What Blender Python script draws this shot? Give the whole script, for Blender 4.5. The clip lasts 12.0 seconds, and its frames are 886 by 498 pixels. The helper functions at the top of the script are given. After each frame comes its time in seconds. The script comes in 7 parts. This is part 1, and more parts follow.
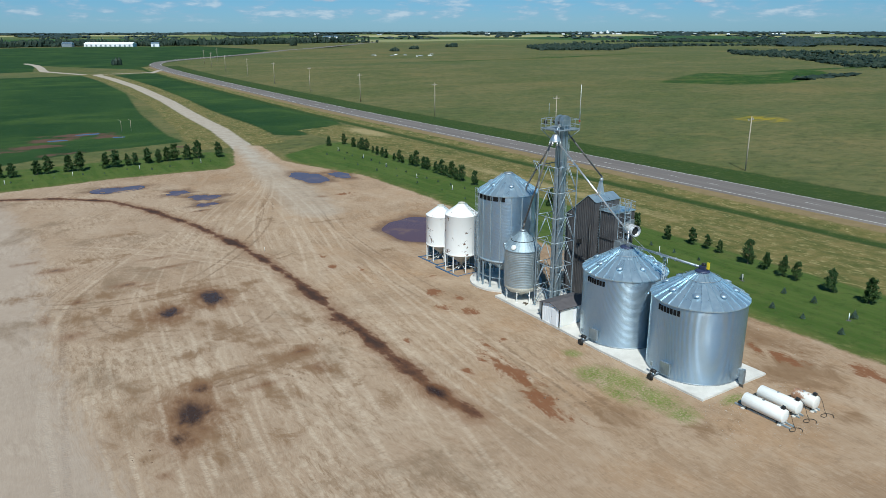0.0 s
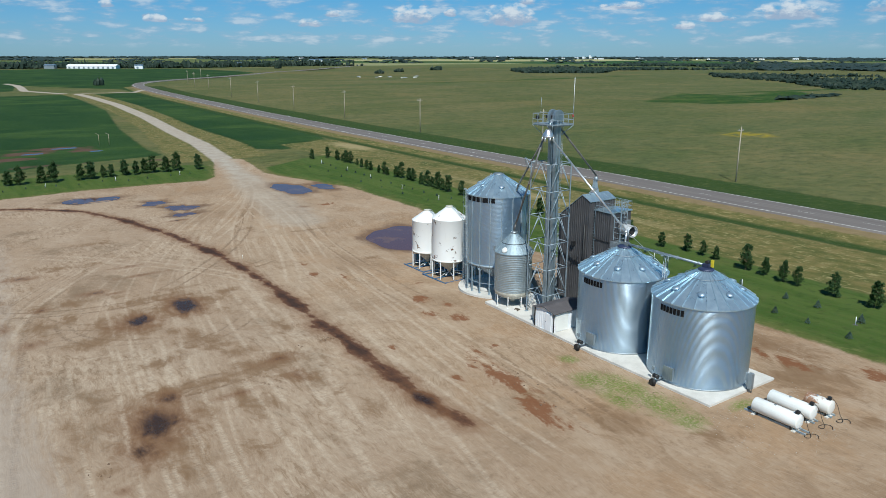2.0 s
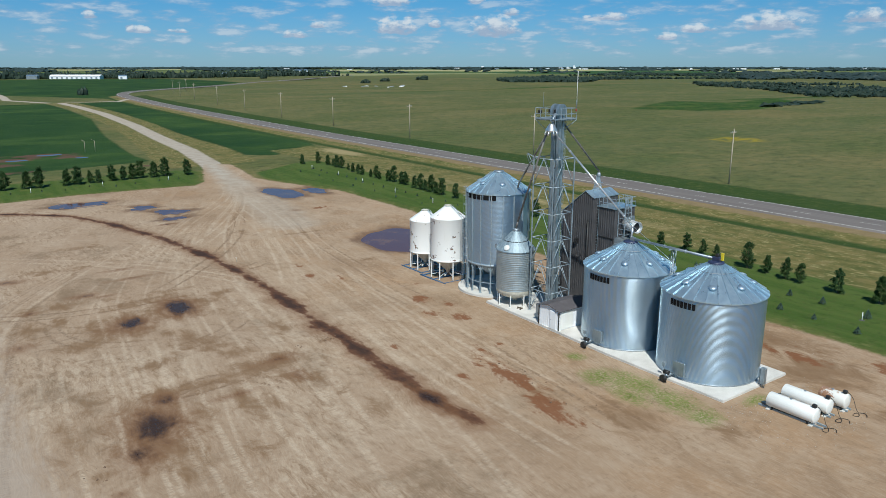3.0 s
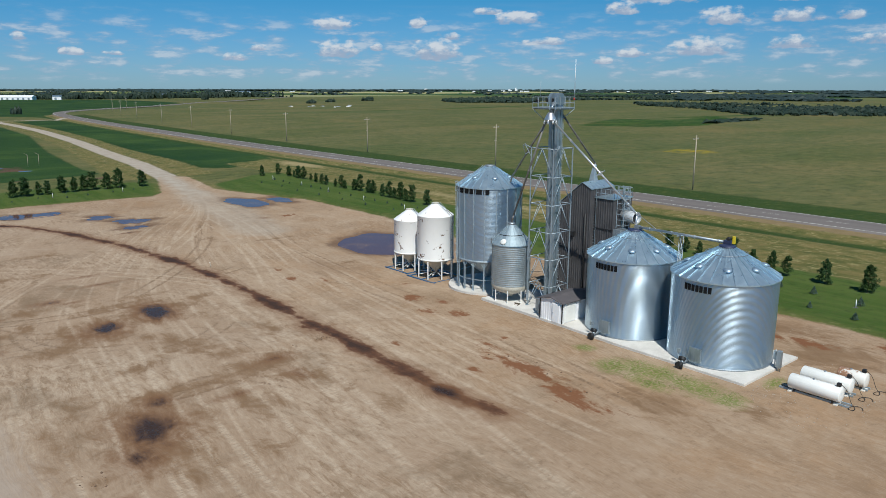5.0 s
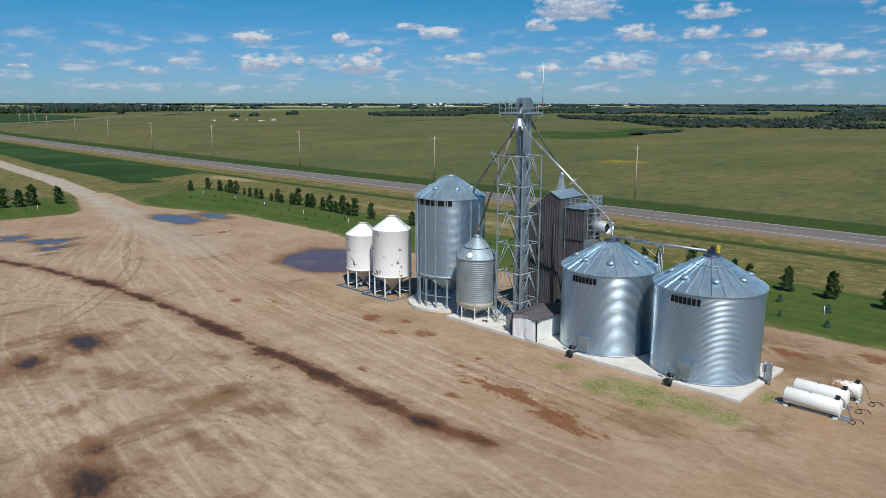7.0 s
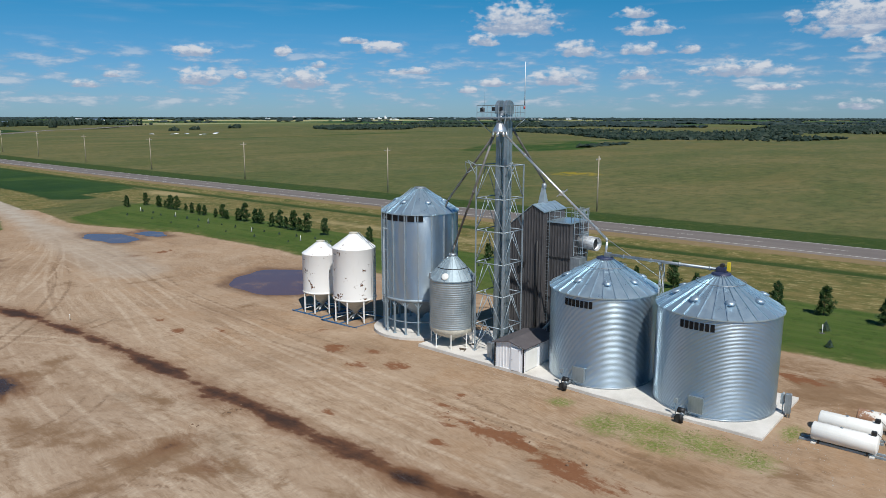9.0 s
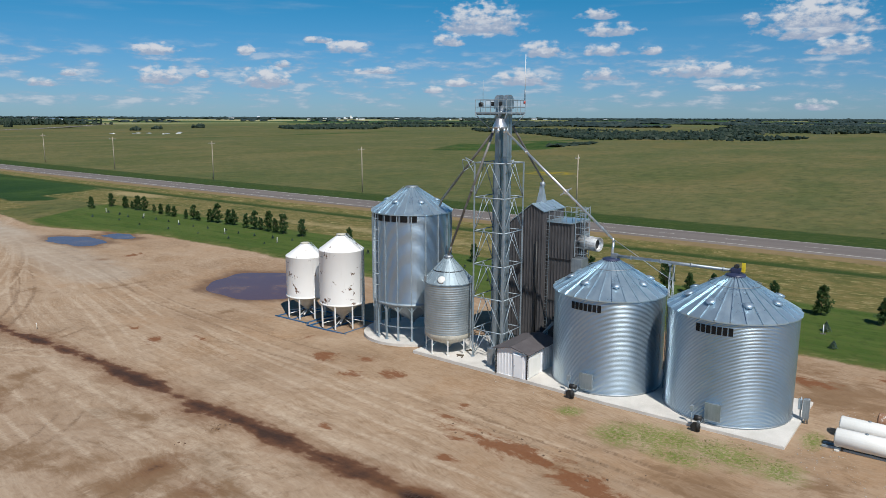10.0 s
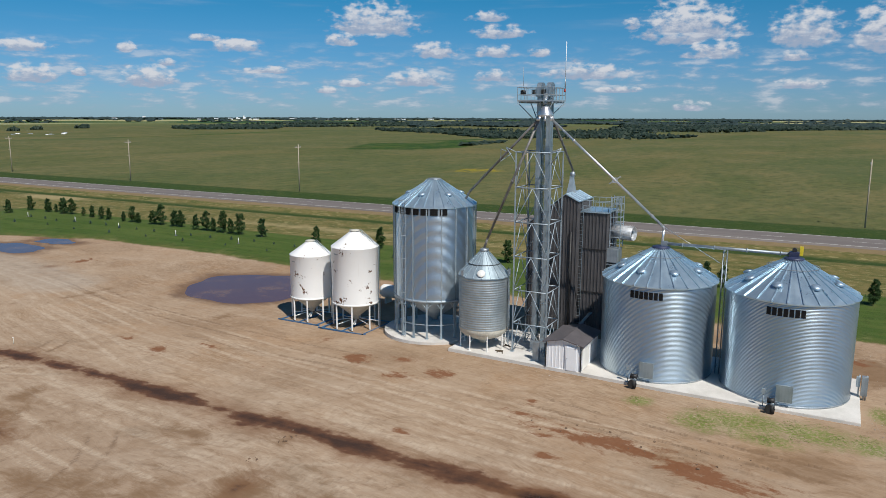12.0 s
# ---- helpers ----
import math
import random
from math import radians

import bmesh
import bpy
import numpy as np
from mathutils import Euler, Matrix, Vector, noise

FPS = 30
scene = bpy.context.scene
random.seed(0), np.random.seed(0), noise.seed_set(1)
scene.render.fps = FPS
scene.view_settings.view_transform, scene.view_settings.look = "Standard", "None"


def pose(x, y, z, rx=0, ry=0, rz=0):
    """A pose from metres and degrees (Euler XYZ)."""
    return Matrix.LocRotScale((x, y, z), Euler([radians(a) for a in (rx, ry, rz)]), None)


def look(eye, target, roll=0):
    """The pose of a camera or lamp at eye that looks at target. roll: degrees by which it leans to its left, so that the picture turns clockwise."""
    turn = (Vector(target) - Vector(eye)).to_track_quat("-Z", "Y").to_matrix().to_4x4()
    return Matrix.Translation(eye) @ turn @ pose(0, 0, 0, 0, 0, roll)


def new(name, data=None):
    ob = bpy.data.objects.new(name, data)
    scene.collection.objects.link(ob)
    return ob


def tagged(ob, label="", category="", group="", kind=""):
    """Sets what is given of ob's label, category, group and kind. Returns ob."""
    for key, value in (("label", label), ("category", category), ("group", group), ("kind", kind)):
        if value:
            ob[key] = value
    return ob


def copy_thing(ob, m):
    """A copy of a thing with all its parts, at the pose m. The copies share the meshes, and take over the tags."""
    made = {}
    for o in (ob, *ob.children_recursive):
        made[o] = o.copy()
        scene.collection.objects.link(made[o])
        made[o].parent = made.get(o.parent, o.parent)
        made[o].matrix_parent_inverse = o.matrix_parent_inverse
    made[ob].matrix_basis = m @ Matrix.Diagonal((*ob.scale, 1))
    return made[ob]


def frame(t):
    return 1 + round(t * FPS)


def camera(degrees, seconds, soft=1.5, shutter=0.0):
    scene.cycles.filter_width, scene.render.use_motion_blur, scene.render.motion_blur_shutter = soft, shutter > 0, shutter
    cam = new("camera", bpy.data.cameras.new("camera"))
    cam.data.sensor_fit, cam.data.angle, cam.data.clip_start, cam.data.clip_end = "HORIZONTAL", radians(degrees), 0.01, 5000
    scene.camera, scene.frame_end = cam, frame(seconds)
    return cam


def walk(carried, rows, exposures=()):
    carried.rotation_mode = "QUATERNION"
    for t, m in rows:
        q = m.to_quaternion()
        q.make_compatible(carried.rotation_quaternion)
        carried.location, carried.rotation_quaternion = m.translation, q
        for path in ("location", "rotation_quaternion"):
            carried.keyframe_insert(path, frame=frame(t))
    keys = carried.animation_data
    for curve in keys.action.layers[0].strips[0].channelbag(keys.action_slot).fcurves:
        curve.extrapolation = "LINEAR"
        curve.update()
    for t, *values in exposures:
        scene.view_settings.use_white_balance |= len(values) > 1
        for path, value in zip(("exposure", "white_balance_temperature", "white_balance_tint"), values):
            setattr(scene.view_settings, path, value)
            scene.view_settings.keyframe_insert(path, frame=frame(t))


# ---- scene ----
cam = camera(63.0, 12.0, 0.6)
PATH = [
    (0, (-0.219, 2.887, 32.809), (0.847, 4.475, 32.224), -0.1),
    (0.5, (0.301, 3.573, 31.955), (1.377, 5.159, 31.385), -0.1),
    (1, (0.831, 4.354, 31.074), (1.919, 5.938, 30.52), -0.1),
    (1.5, (1.323, 5.239, 30.153), (2.422, 6.821, 29.614), 0.0),
    (2, (1.607, 6.086, 29.189), (2.718, 7.666, 28.666), 0.1),
    (2.5, (1.456, 7.043, 28.243), (2.58, 8.617, 27.735), 0.1),
    (3, (0.931, 8.094, 27.435), (2.077, 9.657, 26.939), 0.0),
    (5, (-2.31, 13.073, 23.872), (-1.037, 14.552, 23.435), 0.1),
    (5.5, (-2.604, 14.487, 23.516), (-1.299, 15.94, 23.084), 0.1),
    (6, (-2.525, 16.026, 23.28), (-1.187, 17.451, 22.855), 0.1),
    (6.5, (-2.181, 17.658, 23.078), (-0.8, 19.046, 22.666), 0.1),
    (7, (-1.659, 19.432, 22.917), (-0.235, 20.779, 22.517), 0.1),
    (7.2, (-1.345, 20.175, 22.867), (0.092, 21.51, 22.472), 0.2),
    (9, (2.57, 26.697, 21.971), (4.096, 27.937, 21.608), 0.1),
    (9.5, (3.313, 28.558, 21.75), (4.869, 29.761, 21.388), 0.2),
    (10, (3.373, 30.772, 21.544), (4.957, 31.94, 21.181), 0.2),
    (10.5, (2.834, 33.34, 21.292), (4.451, 34.461, 20.93), 0.2),
    (11, (1.706, 36.2, 21.064), (3.362, 37.261, 20.7), 0.2),
    (11.5, (0.228, 39.332, 20.808), (1.924, 40.327, 20.443), 0.2),
    (12, (-1.393, 42.33, 20.497), (0.34, 43.26, 20.136), 0.2),
]
walk(cam, [(t, look(eye, target, roll)) for t, eye, target, roll in PATH],
     [(0.0, -0.03, 5920, 1), (1.5, -0.05, 5960, 2), (3.0, -0.11, 6040, 3), (6.0, -0.17, 6220, 7), (9.0, -0.14, 6340, 9), (12.0, -0.15, 6470, 10)])
# ---- light ----
SUN_AZ, SUN_EL = 213.5, 52.0
to_sun = Vector((math.sin(radians(SUN_AZ)) * math.cos(radians(SUN_EL)), math.cos(radians(SUN_AZ)) * math.cos(radians(SUN_EL)), math.sin(radians(SUN_EL))))
sun_data = bpy.data.lights.new("sun", "SUN")
sun_data.energy, sun_data.angle, sun_data.color = 5.0, radians(0.53), (1.0, 0.955, 0.885)
sun = new("sun", sun_data)
sun.matrix_world = look((0, 0, 60), Vector((0, 0, 60)) - to_sun)


class Net:
    """A small helper that adds shader nodes and joins them."""

    def __init__(self, tree):
        self.tree = tree
        tree.nodes.clear()

    def fill(self, n, ins):
        for k, v in ins.items():
            key = int(k[1:]) if k[0] == "i" and k[1:].isdigit() else k.replace("_", " ")
            s = n.inputs[key]
            if isinstance(v, bpy.types.NodeSocket):
                self.tree.links.new(v, s)
            elif v is not None:
                s.default_value = v
        return n

    def node(self, kind, **ins):
        return self.fill(self.tree.nodes.new(kind), ins)

    def math(self, op, a, b=0.0, c=0.0, clamp=False):
        n = self.tree.nodes.new("ShaderNodeMath")
        n.operation, n.use_clamp = op, clamp
        return self.fill(n, dict(i0=a, i1=b, i2=c)).outputs[0]

    def add3(self, a, b):
        n = self.tree.nodes.new("ShaderNodeVectorMath")
        n.operation = "ADD"
        return self.fill(n, dict(i0=a, i1=b)).outputs[0]

    def mix(self, f, a, b):
        n = self.tree.nodes.new("ShaderNodeMix")
        n.data_type = "RGBA"
        return self.fill(n, dict(i0=f, i6=a, i7=b)).outputs[2]

    def ramp(self, v, lo, hi):
        n = self.tree.nodes.new("ShaderNodeMapRange")
        n.interpolation_type = "SMOOTHSTEP"
        return self.fill(n, dict(Value=v, From_Min=lo, From_Max=hi)).outputs[0]

    def value(self, name):
        n = self.tree.nodes.new("ShaderNodeAttribute")
        n.attribute_name = name
        return n.outputs["Fac"]

    def noise(self, vec, scale, detail=3.0, rough=0.55, distort=0.0):
        return self.node("ShaderNodeTexNoise", Vector=vec, Scale=scale, Detail=detail, Roughness=rough, Distortion=distort).outputs[0]

    def mapped(self, vec, scale, rot=(0, 0, 0), loc=(0, 0, 0)):
        return self.node("ShaderNodeMapping", Vector=vec, Location=loc, Rotation=rot, Scale=scale).outputs[0]


def rgb(r, g, b):
    return (r, g, b, 1.0)


# cumulus: azimuth, elevation of the base, half width, height, in degrees
CLOUDS_HIGH = [(56.6, 6.4, 3.7, 2.3), (54.0, 5.4, 1.2, 0.9), (61.2, 4.6, 1.9, 1.2), (65.7, 4.6, 1.9, 0.85), (69.1, 4.6, 0.9, 0.7), (66.2, 6.0, 2.4, 0.9), (65.2, 7.2, 1.6, 0.7),
               (75.8, 6.5, 0.7, 0.75), (80.0, 5.8, 3.9, 2.8), (87.5, 5.3, 2.5, 2.4), (92.2, 4.9, 2.1, 3.0), (81.7, 4.4, 2.2, 1.2), (86.9, 4.0, 1.6, 0.65), (44.1, 5.4, 1.3, 0.5),
               (46.2, 4.8, 2.1, 0.9), (38.8, 4.5, 0.7, 0.8), (32.5, 4.3, 1.9, 0.9), (71.5, 9.2, 2.6, 1.2)]
CLOUDS_LOW = [(59.7, 2.5, 2.7, 1.2), (72.8, 3.0, 4.1, 1.1), (87.4, 2.1, 1.9, 0.7), (65.7, 2.8, 1.7, 0.85), (40.1, 2.3, 2.2, 1.5), (41.4, 3.6, 0.8, 0.5), (35.6, 2.8, 0.6, 0.6),
              (32.8, 2.4, 1.9, 1.2), (26.9, 2.7, 0.8, 0.45), (25.1, 2.0, 1.0, 0.55), (11.3, 3.1, 0.7, 0.45), (14.3, 2.2, 0.9, 0.5), (16.9, 2.2, 0.8, 0.3), (80.5, 0.6, 1.6, 0.7),
              (54.8, 2.3, 1.5, 0.6), (52.8, 1.8, 1.1, 0.5), (48.5, 3.2, 2.2, 0.5), (75.0, 1.9, 2.0, 0.5)]

world = bpy.data.worlds.new("sky")
scene.world = world
world.use_nodes = True
W = Net(world.node_tree)
sky = W.node("ShaderNodeTexSky")
sky.sky_type, sky.sun_disc, sky.sun_elevation, sky.sun_rotation = "NISHITA", False, radians(SUN_EL), radians(SUN_AZ)
sky.altitude, sky.air_density, sky.dust_density, sky.ozone_density = 600.0, 1.0, 0.2, 2.0
way = W.node("ShaderNodeTexCoord").outputs["Generated"]
sep = W.node("ShaderNodeSeparateXYZ", Vector=way).outputs
az = W.math("MULTIPLY", W.math("ARCTAN2", sep[0], sep[1]), 180 / math.pi)
el = W.math("MULTIPLY", W.math("ARCSINE", sep[2]), 180 / math.pi)
flat = W.node("ShaderNodeCombineXYZ", X=az, Y=W.math("MULTIPLY", el, 1.7), Z=0.0).outputs[0]
puff = W.noise(flat, 1.05, 5.0, 0.52)
wisp = W.noise(flat, 3.4, 4.0, 0.6)
mass, lift = None, None
for a, e, w, h in CLOUDS_HIGH + CLOUDS_LOW:
    u = W.math("MULTIPLY_ADD", az, 1 / w, -a / w)
    v = W.math("MULTIPLY_ADD", el, 1 / h, -e / h)
    v2 = W.math("MAXIMUM", v, W.math("MULTIPLY", v, -4.0))
    fld = W.math("SUBTRACT", 1.0, W.math("MULTIPLY_ADD", u, u, W.math("MULTIPLY", v2, v2)))
    lit = W.math("MINIMUM", v, W.math("MULTIPLY", fld, 3.0))
    mass = fld if mass is None else W.math("MAXIMUM", mass, fld)
    lift = lit if lift is None else W.math("MAXIMUM", lift, lit)
mass = W.math("MAXIMUM", mass, -1.0)
# small fair-weather scraps in a belt above the horizon, and thin high veil
belt = W.math("MULTIPLY", W.ramp(el, 0.2, 0.9), W.math("SUBTRACT", 1.0, W.ramp(el, 3.6, 6.0)))
scrap = W.noise(W.mapped(flat, (0.46, 0.95, 1.0)), 0.9, 4.5, 0.56)
scraps = W.math("MULTIPLY", W.ramp(scrap, 0.43, 0.70), W.math("MULTIPLY", belt, 0.62))
veil = W.math("MULTIPLY", W.ramp(W.noise(W.mapped(flat, (0.06, 0.35, 1.0)), 1.6, 3.0), 0.5, 0.8), W.math("MULTIPLY", W.ramp(el, 4.0, 8.0), 0.22))
body = W.ramp(W.math("ADD", mass, W.math("MULTIPLY_ADD", puff, 3.4, -1.7)), -0.10, 0.95)
cover = W.math("MAXIMUM", W.math("MULTIPLY", body, 0.90), W.math("MAXIMUM", scraps, veil))
tone = W.ramp(W.math("ADD", lift, W.math("MULTIPLY_ADD", puff, 1.6, W.math("MULTIPLY_ADD", wisp, 0.7, -1.1))), 0.05, 0.75)
tone = W.math("MAXIMUM", tone, W.math("MULTIPLY", W.ramp(scrap, 0.50, 0.68), 0.75))
cloud_colour = W.mix(tone, rgb(4.8, 5.6, 7.2), rgb(9.3, 9.4, 9.8))
# the low sky is a deep clear blue
deep = W.mix(W.ramp(el, 0.0, 12.0), rgb(0.385, 0.645, 1.06), rgb(0.09, 0.70, 0.97))
deep = W.mix(W.ramp(el, 14.0, 60.0), deep, rgb(0.32, 0.47, 0.64))
tint = W.tree.nodes.new("ShaderNodeMix")
tint.data_type, tint.blend_type = "RGBA", "MULTIPLY"
clear = W.fill(tint, dict(i0=1.0, i6=sky.outputs[0], i7=deep)).outputs[2]
sky_colour = W.mix(cover, clear, cloud_colour)
back = W.node("ShaderNodeBackground", Color=sky_colour, Strength=0.08)
W.node("ShaderNodeOutputWorld", Surface=back.outputs[0])


# ---- materials ----
def material(name):
    m = bpy.data.materials.new(name)
    m.use_nodes = True
    return m, Net(m.node_tree)


def finish(n, colour, rough, metal=0.0, bump=None, bump_size=0.01, spec=0.5, coat=0.0):
    b = n.node("ShaderNodeBsdfPrincipled", Base_Color=colour, Roughness=rough, Metallic=metal)
    b.inputs["Specular IOR Level"].default_value = spec
    b.inputs["Coat Weight"].default_value = coat
    if bump is not None:
        k = n.node("ShaderNodeBump", Strength=1.0, Distance=bump_size, Height=bump)
        n.tree.links.new(k.outputs[0], b.inputs["Normal"])
    n.node("ShaderNodeOutputMaterial", Surface=b.outputs[0])


def surface(name, c1, c2, scale=2.0, rough=0.6, rough2=None, metal=0.0, fine=25.0, bump=0.003, streak=0.0, spec=0.5):
    """A two-scale mottled surface: c1 and c2 mix in broad stains and in fine grain; streak adds rain marks that run down."""
    m, n = material(name)
    co = n.node("ShaderNodeTexCoord").outputs["Object"]
    shift = n.node("ShaderNodeObjectInfo").outputs["Random"]
    co = n.add3(co, n.node("ShaderNodeCombineXYZ", X=n.math("MULTIPLY", shift, 37.0)).outputs[0])
    broad = n.noise(co, scale, 5.0, 0.6)
    grain = n.noise(co, fine, 3.0, 0.6)
    f = n.math("ADD", n.math("MULTIPLY", broad, 0.75), n.math("MULTIPLY", grain, 0.25))
    if streak:
        run = n.noise(n.mapped(co, (3.0, 3.0, 0.12)), 3.0, 4.0, 0.65)
        f = n.math("MULTIPLY_ADD", n.math("SUBTRACT", run, 0.5), streak, f)
    f = n.ramp(f, 0.32, 0.68)
    col = n.mix(f, rgb(*c1), rgb(*c2))
    col = n.mix(n.math("MULTIPLY", n.math("SUBTRACT", shift, 0.5), 0.12, clamp=True), col, rgb(0.02, 0.02, 0.02))
    r = n.math("MULTIPLY_ADD", f, (rough2 or rough) - rough, rough)
    finish(n, col, r, metal, grain if bump else None, bump, spec)
    return m


# mirrored sky blue put into the zinc colour, stronger and lighter on roofs
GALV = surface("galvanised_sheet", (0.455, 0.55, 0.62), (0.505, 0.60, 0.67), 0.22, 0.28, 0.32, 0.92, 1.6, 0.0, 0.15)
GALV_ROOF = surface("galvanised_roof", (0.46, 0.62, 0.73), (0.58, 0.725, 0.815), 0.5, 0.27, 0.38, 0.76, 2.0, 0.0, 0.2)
GALV_DULL = surface("dull_zinc", (0.28, 0.325, 0.36), (0.42, 0.465, 0.50), 1.2, 0.45, 0.6, 0.75, 30.0, 0.0006, 0.4)
GALV_TOWER = surface("tower_steel", (0.28, 0.345, 0.39), (0.41, 0.475, 0.52), 1.5, 0.5, 0.62, 0.45, 25.0, 0.0006)
DULL_ROOF = surface("dull_zinc_roof", (0.29, 0.37, 0.42), (0.39, 0.475, 0.525), 0.8, 0.48, 0.58, 0.5, 4.0, 0.0, 0.2)
ZINC_WALL = surface("aged_zinc_wall", (0.37, 0.425, 0.445), (0.47, 0.525, 0.545), 0.7, 0.38, 0.48, 0.72, 3.0, 0.0, 0.3)
BRIGHT = surface("bright_spout", (0.66, 0.68, 0.70), (0.78, 0.79, 0.80), 1.0, 0.3, 0.42, 0.85, 20.0, 0.0004)
WHITE = surface("white_paint", (0.76, 0.76, 0.72), (0.85, 0.85, 0.82), 0.6, 0.42, 0.55, 0.0, 12.0, 0.0005, 0.35)
WHITE_TRIM = surface("white_sheet", (0.80, 0.82, 0.84), (0.87, 0.88, 0.90), 1.0, 0.45, 0.55, 0.0, 12.0, 0.0005)
CREAM = surface("cream_cone", (0.46, 0.44, 0.37), (0.60, 0.58, 0.50), 1.0, 0.5, 0.6, 0.0, 15.0, 0.0005, 0.6)
BLACK = surface("black_paint", (0.012, 0.012, 0.013), (0.03, 0.03, 0.03), 2.0, 0.5, 0.6, 0.0, 30.0, 0.0004)
LETTER = surface("black_lettering", (0.008, 0.008, 0.009), (0.016, 0.016, 0.017), 2.0, 0.9, 0.95, 0.0, 30.0, 0.0, 0.0, 0.1)
RUBBER = surface("black_rubber", (0.012, 0.012, 0.012), (0.025, 0.025, 0.025), 3.0, 0.6, 0.7, 0.0, 30.0, 0.0004)
BROWN_SHEET = surface("brown_sheet", (0.062, 0.060, 0.063), (0.094, 0.091, 0.094), 0.9, 0.45, 0.6, 0.1, 14.0, 0.0005, 0.5)
SHINGLE = surface("brown_roof", (0.082, 0.075, 0.080), (0.120, 0.110, 0.116), 1.3, 0.6, 0.75, 0.0, 22.0, 0.004)
CONCRETE = surface("concrete", (0.56, 0.535, 0.49), (0.71, 0.68, 0.635), 0.5, 0.8, 0.9, 0.0, 9.0, 0.003)
BLUE = surface("blue_skid", (0.03, 0.10, 0.22), (0.05, 0.15, 0.30), 2.0, 0.45, 0.6, 0.0, 20.0, 0.0005)
YELLOW = surface("yellow_paint", (0.62, 0.48, 0.02), (0.75, 0.58, 0.04), 2.0, 0.45, 0.55, 0.0, 20.0, 0.0005)
RED = surface("red_paint", (0.35, 0.03, 0.02), (0.5, 0.06, 0.04), 2.0, 0.45, 0.55, 0.0, 20.0, 0.0005)
WOOD = surface("weathered_pole", (0.32, 0.27, 0.205), (0.46, 0.40, 0.32), 1.5, 0.8, 0.9, 0.0, 20.0, 0.002)
FAN_ZINC = surface("stained_pale_zinc", (0.30, 0.30, 0.30), (0.72, 0.74, 0.75), 1.1, 0.4, 0.5, 0.35, 9.0, 0.0005, 0.7)
BARK = surface("bark", (0.06, 0.045, 0.03), (0.12, 0.09, 0.06), 6.0, 0.85, 0.95, 0.0, 30.0, 0.004)
VENT = surface("vent_zinc", (0.33, 0.44, 0.54), (0.44, 0.55, 0.65), 1.5, 0.4, 0.5, 0.7, 25.0, 0.0005)
SPOUT = surface("aged_spout", (0.16, 0.15, 0.14), (0.26, 0.25, 0.24), 1.4, 0.5, 0.6, 0.5, 25.0, 0.0005)
CASING = surface("leg_casing", (0.30, 0.38, 0.43), (0.44, 0.52, 0.57), 0.8, 0.42, 0.55, 0.8, 25.0, 0.0005, 0.5)
DARK_MOTOR = surface("dark_blue_motor", (0.02, 0.03, 0.07), (0.04, 0.05, 0.11), 3.0, 0.4, 0.5, 0.0, 20.0, 0.0005)


def leaf_material(name, c1, c2, c3):
    m, n = material(name)
    geo = n.node("ShaderNodeNewGeometry").outputs["Random Per Island"]
    tree = n.node("ShaderNodeObjectInfo").outputs["Random"]
    col = n.mix(geo, rgb(*c1), rgb(*c2))
    col = n.mix(n.math("MULTIPLY", tree, 0.55), col, rgb(*c3))
    b = n.node("ShaderNodeBsdfPrincipled", Base_Color=col, Roughness=0.6)
    b.inputs["Specular IOR Level"].default_value = 0.25
    t = n.node("ShaderNodeBsdfTranslucent", Color=col)
    k = n.node("ShaderNodeMixShader", i0=0.25, i1=b.outputs[0], i2=t.outputs[0])
    n.node("ShaderNodeOutputMaterial", Surface=k.outputs[0])
    return m


LEAF = leaf_material("young_poplar_leaf", (0.024, 0.058, 0.016), (0.078, 0.135, 0.038), (0.045, 0.098, 0.038))
SPRUCE = leaf_material("blue_spruce_needle", (0.055, 0.095, 0.075), (0.125, 0.180, 0.140), (0.08, 0.135, 0.105))
# leaf colours lean blue with distance: haze put in, strongest at the horizon
HAZED_RIM_LEAF = leaf_material("horizon_woods", (0.034, 0.054, 0.052), (0.056, 0.080, 0.070), (0.042, 0.068, 0.064))
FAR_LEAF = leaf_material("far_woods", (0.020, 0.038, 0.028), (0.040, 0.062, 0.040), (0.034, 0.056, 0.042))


def white_rust():
    """White enamel with rusty scabs and thin rust runs."""
    m, n = material("rusty_white_enamel")
    co = n.node("ShaderNodeTexCoord").outputs["Object"]
    info = n.node("ShaderNodeObjectInfo").outputs["Random"]
    co = n.add3(co, n.node("ShaderNodeCombineXYZ", X=n.math("MULTIPLY", info, 5.0)).outputs[0])
    base = n.mix(n.noise(co, 0.8, 4.0), rgb(0.84, 0.84, 0.82), rgb(0.91, 0.91, 0.90))
    run = n.ramp(n.noise(n.mapped(co, (4.0, 4.0, 0.18)), 2.2, 4.0, 0.6), 0.60, 0.80)
    base = n.mix(n.math("MULTIPLY", run, 0.22), base, rgb(0.42, 0.30, 0.16))
    spots = n.math("ADD", n.noise(co, 0.85, 9.0, 0.70), n.math("MULTIPLY", n.noise(co, 7.0, 3.0), 0.10))
    low = n.ramp(n.node("ShaderNodeSeparateXYZ", Vector=co).outputs[2], 4.4, 3.0)
    spots = n.math("MULTIPLY_ADD", low, 0.03, spots)
    scab = n.ramp(spots, 0.655, 0.675)
    col = n.mix(scab, base, n.mix(n.noise(co, 14.0), rgb(0.03, 0.015, 0.01), rgb(0.20, 0.075, 0.02)))
    finish(n, col, n.math("MULTIPLY_ADD", scab, 0.35, 0.42), 0.0, n.noise(co, 9.0), 0.0008)
    return m


RUSTY_WHITE = white_rust()


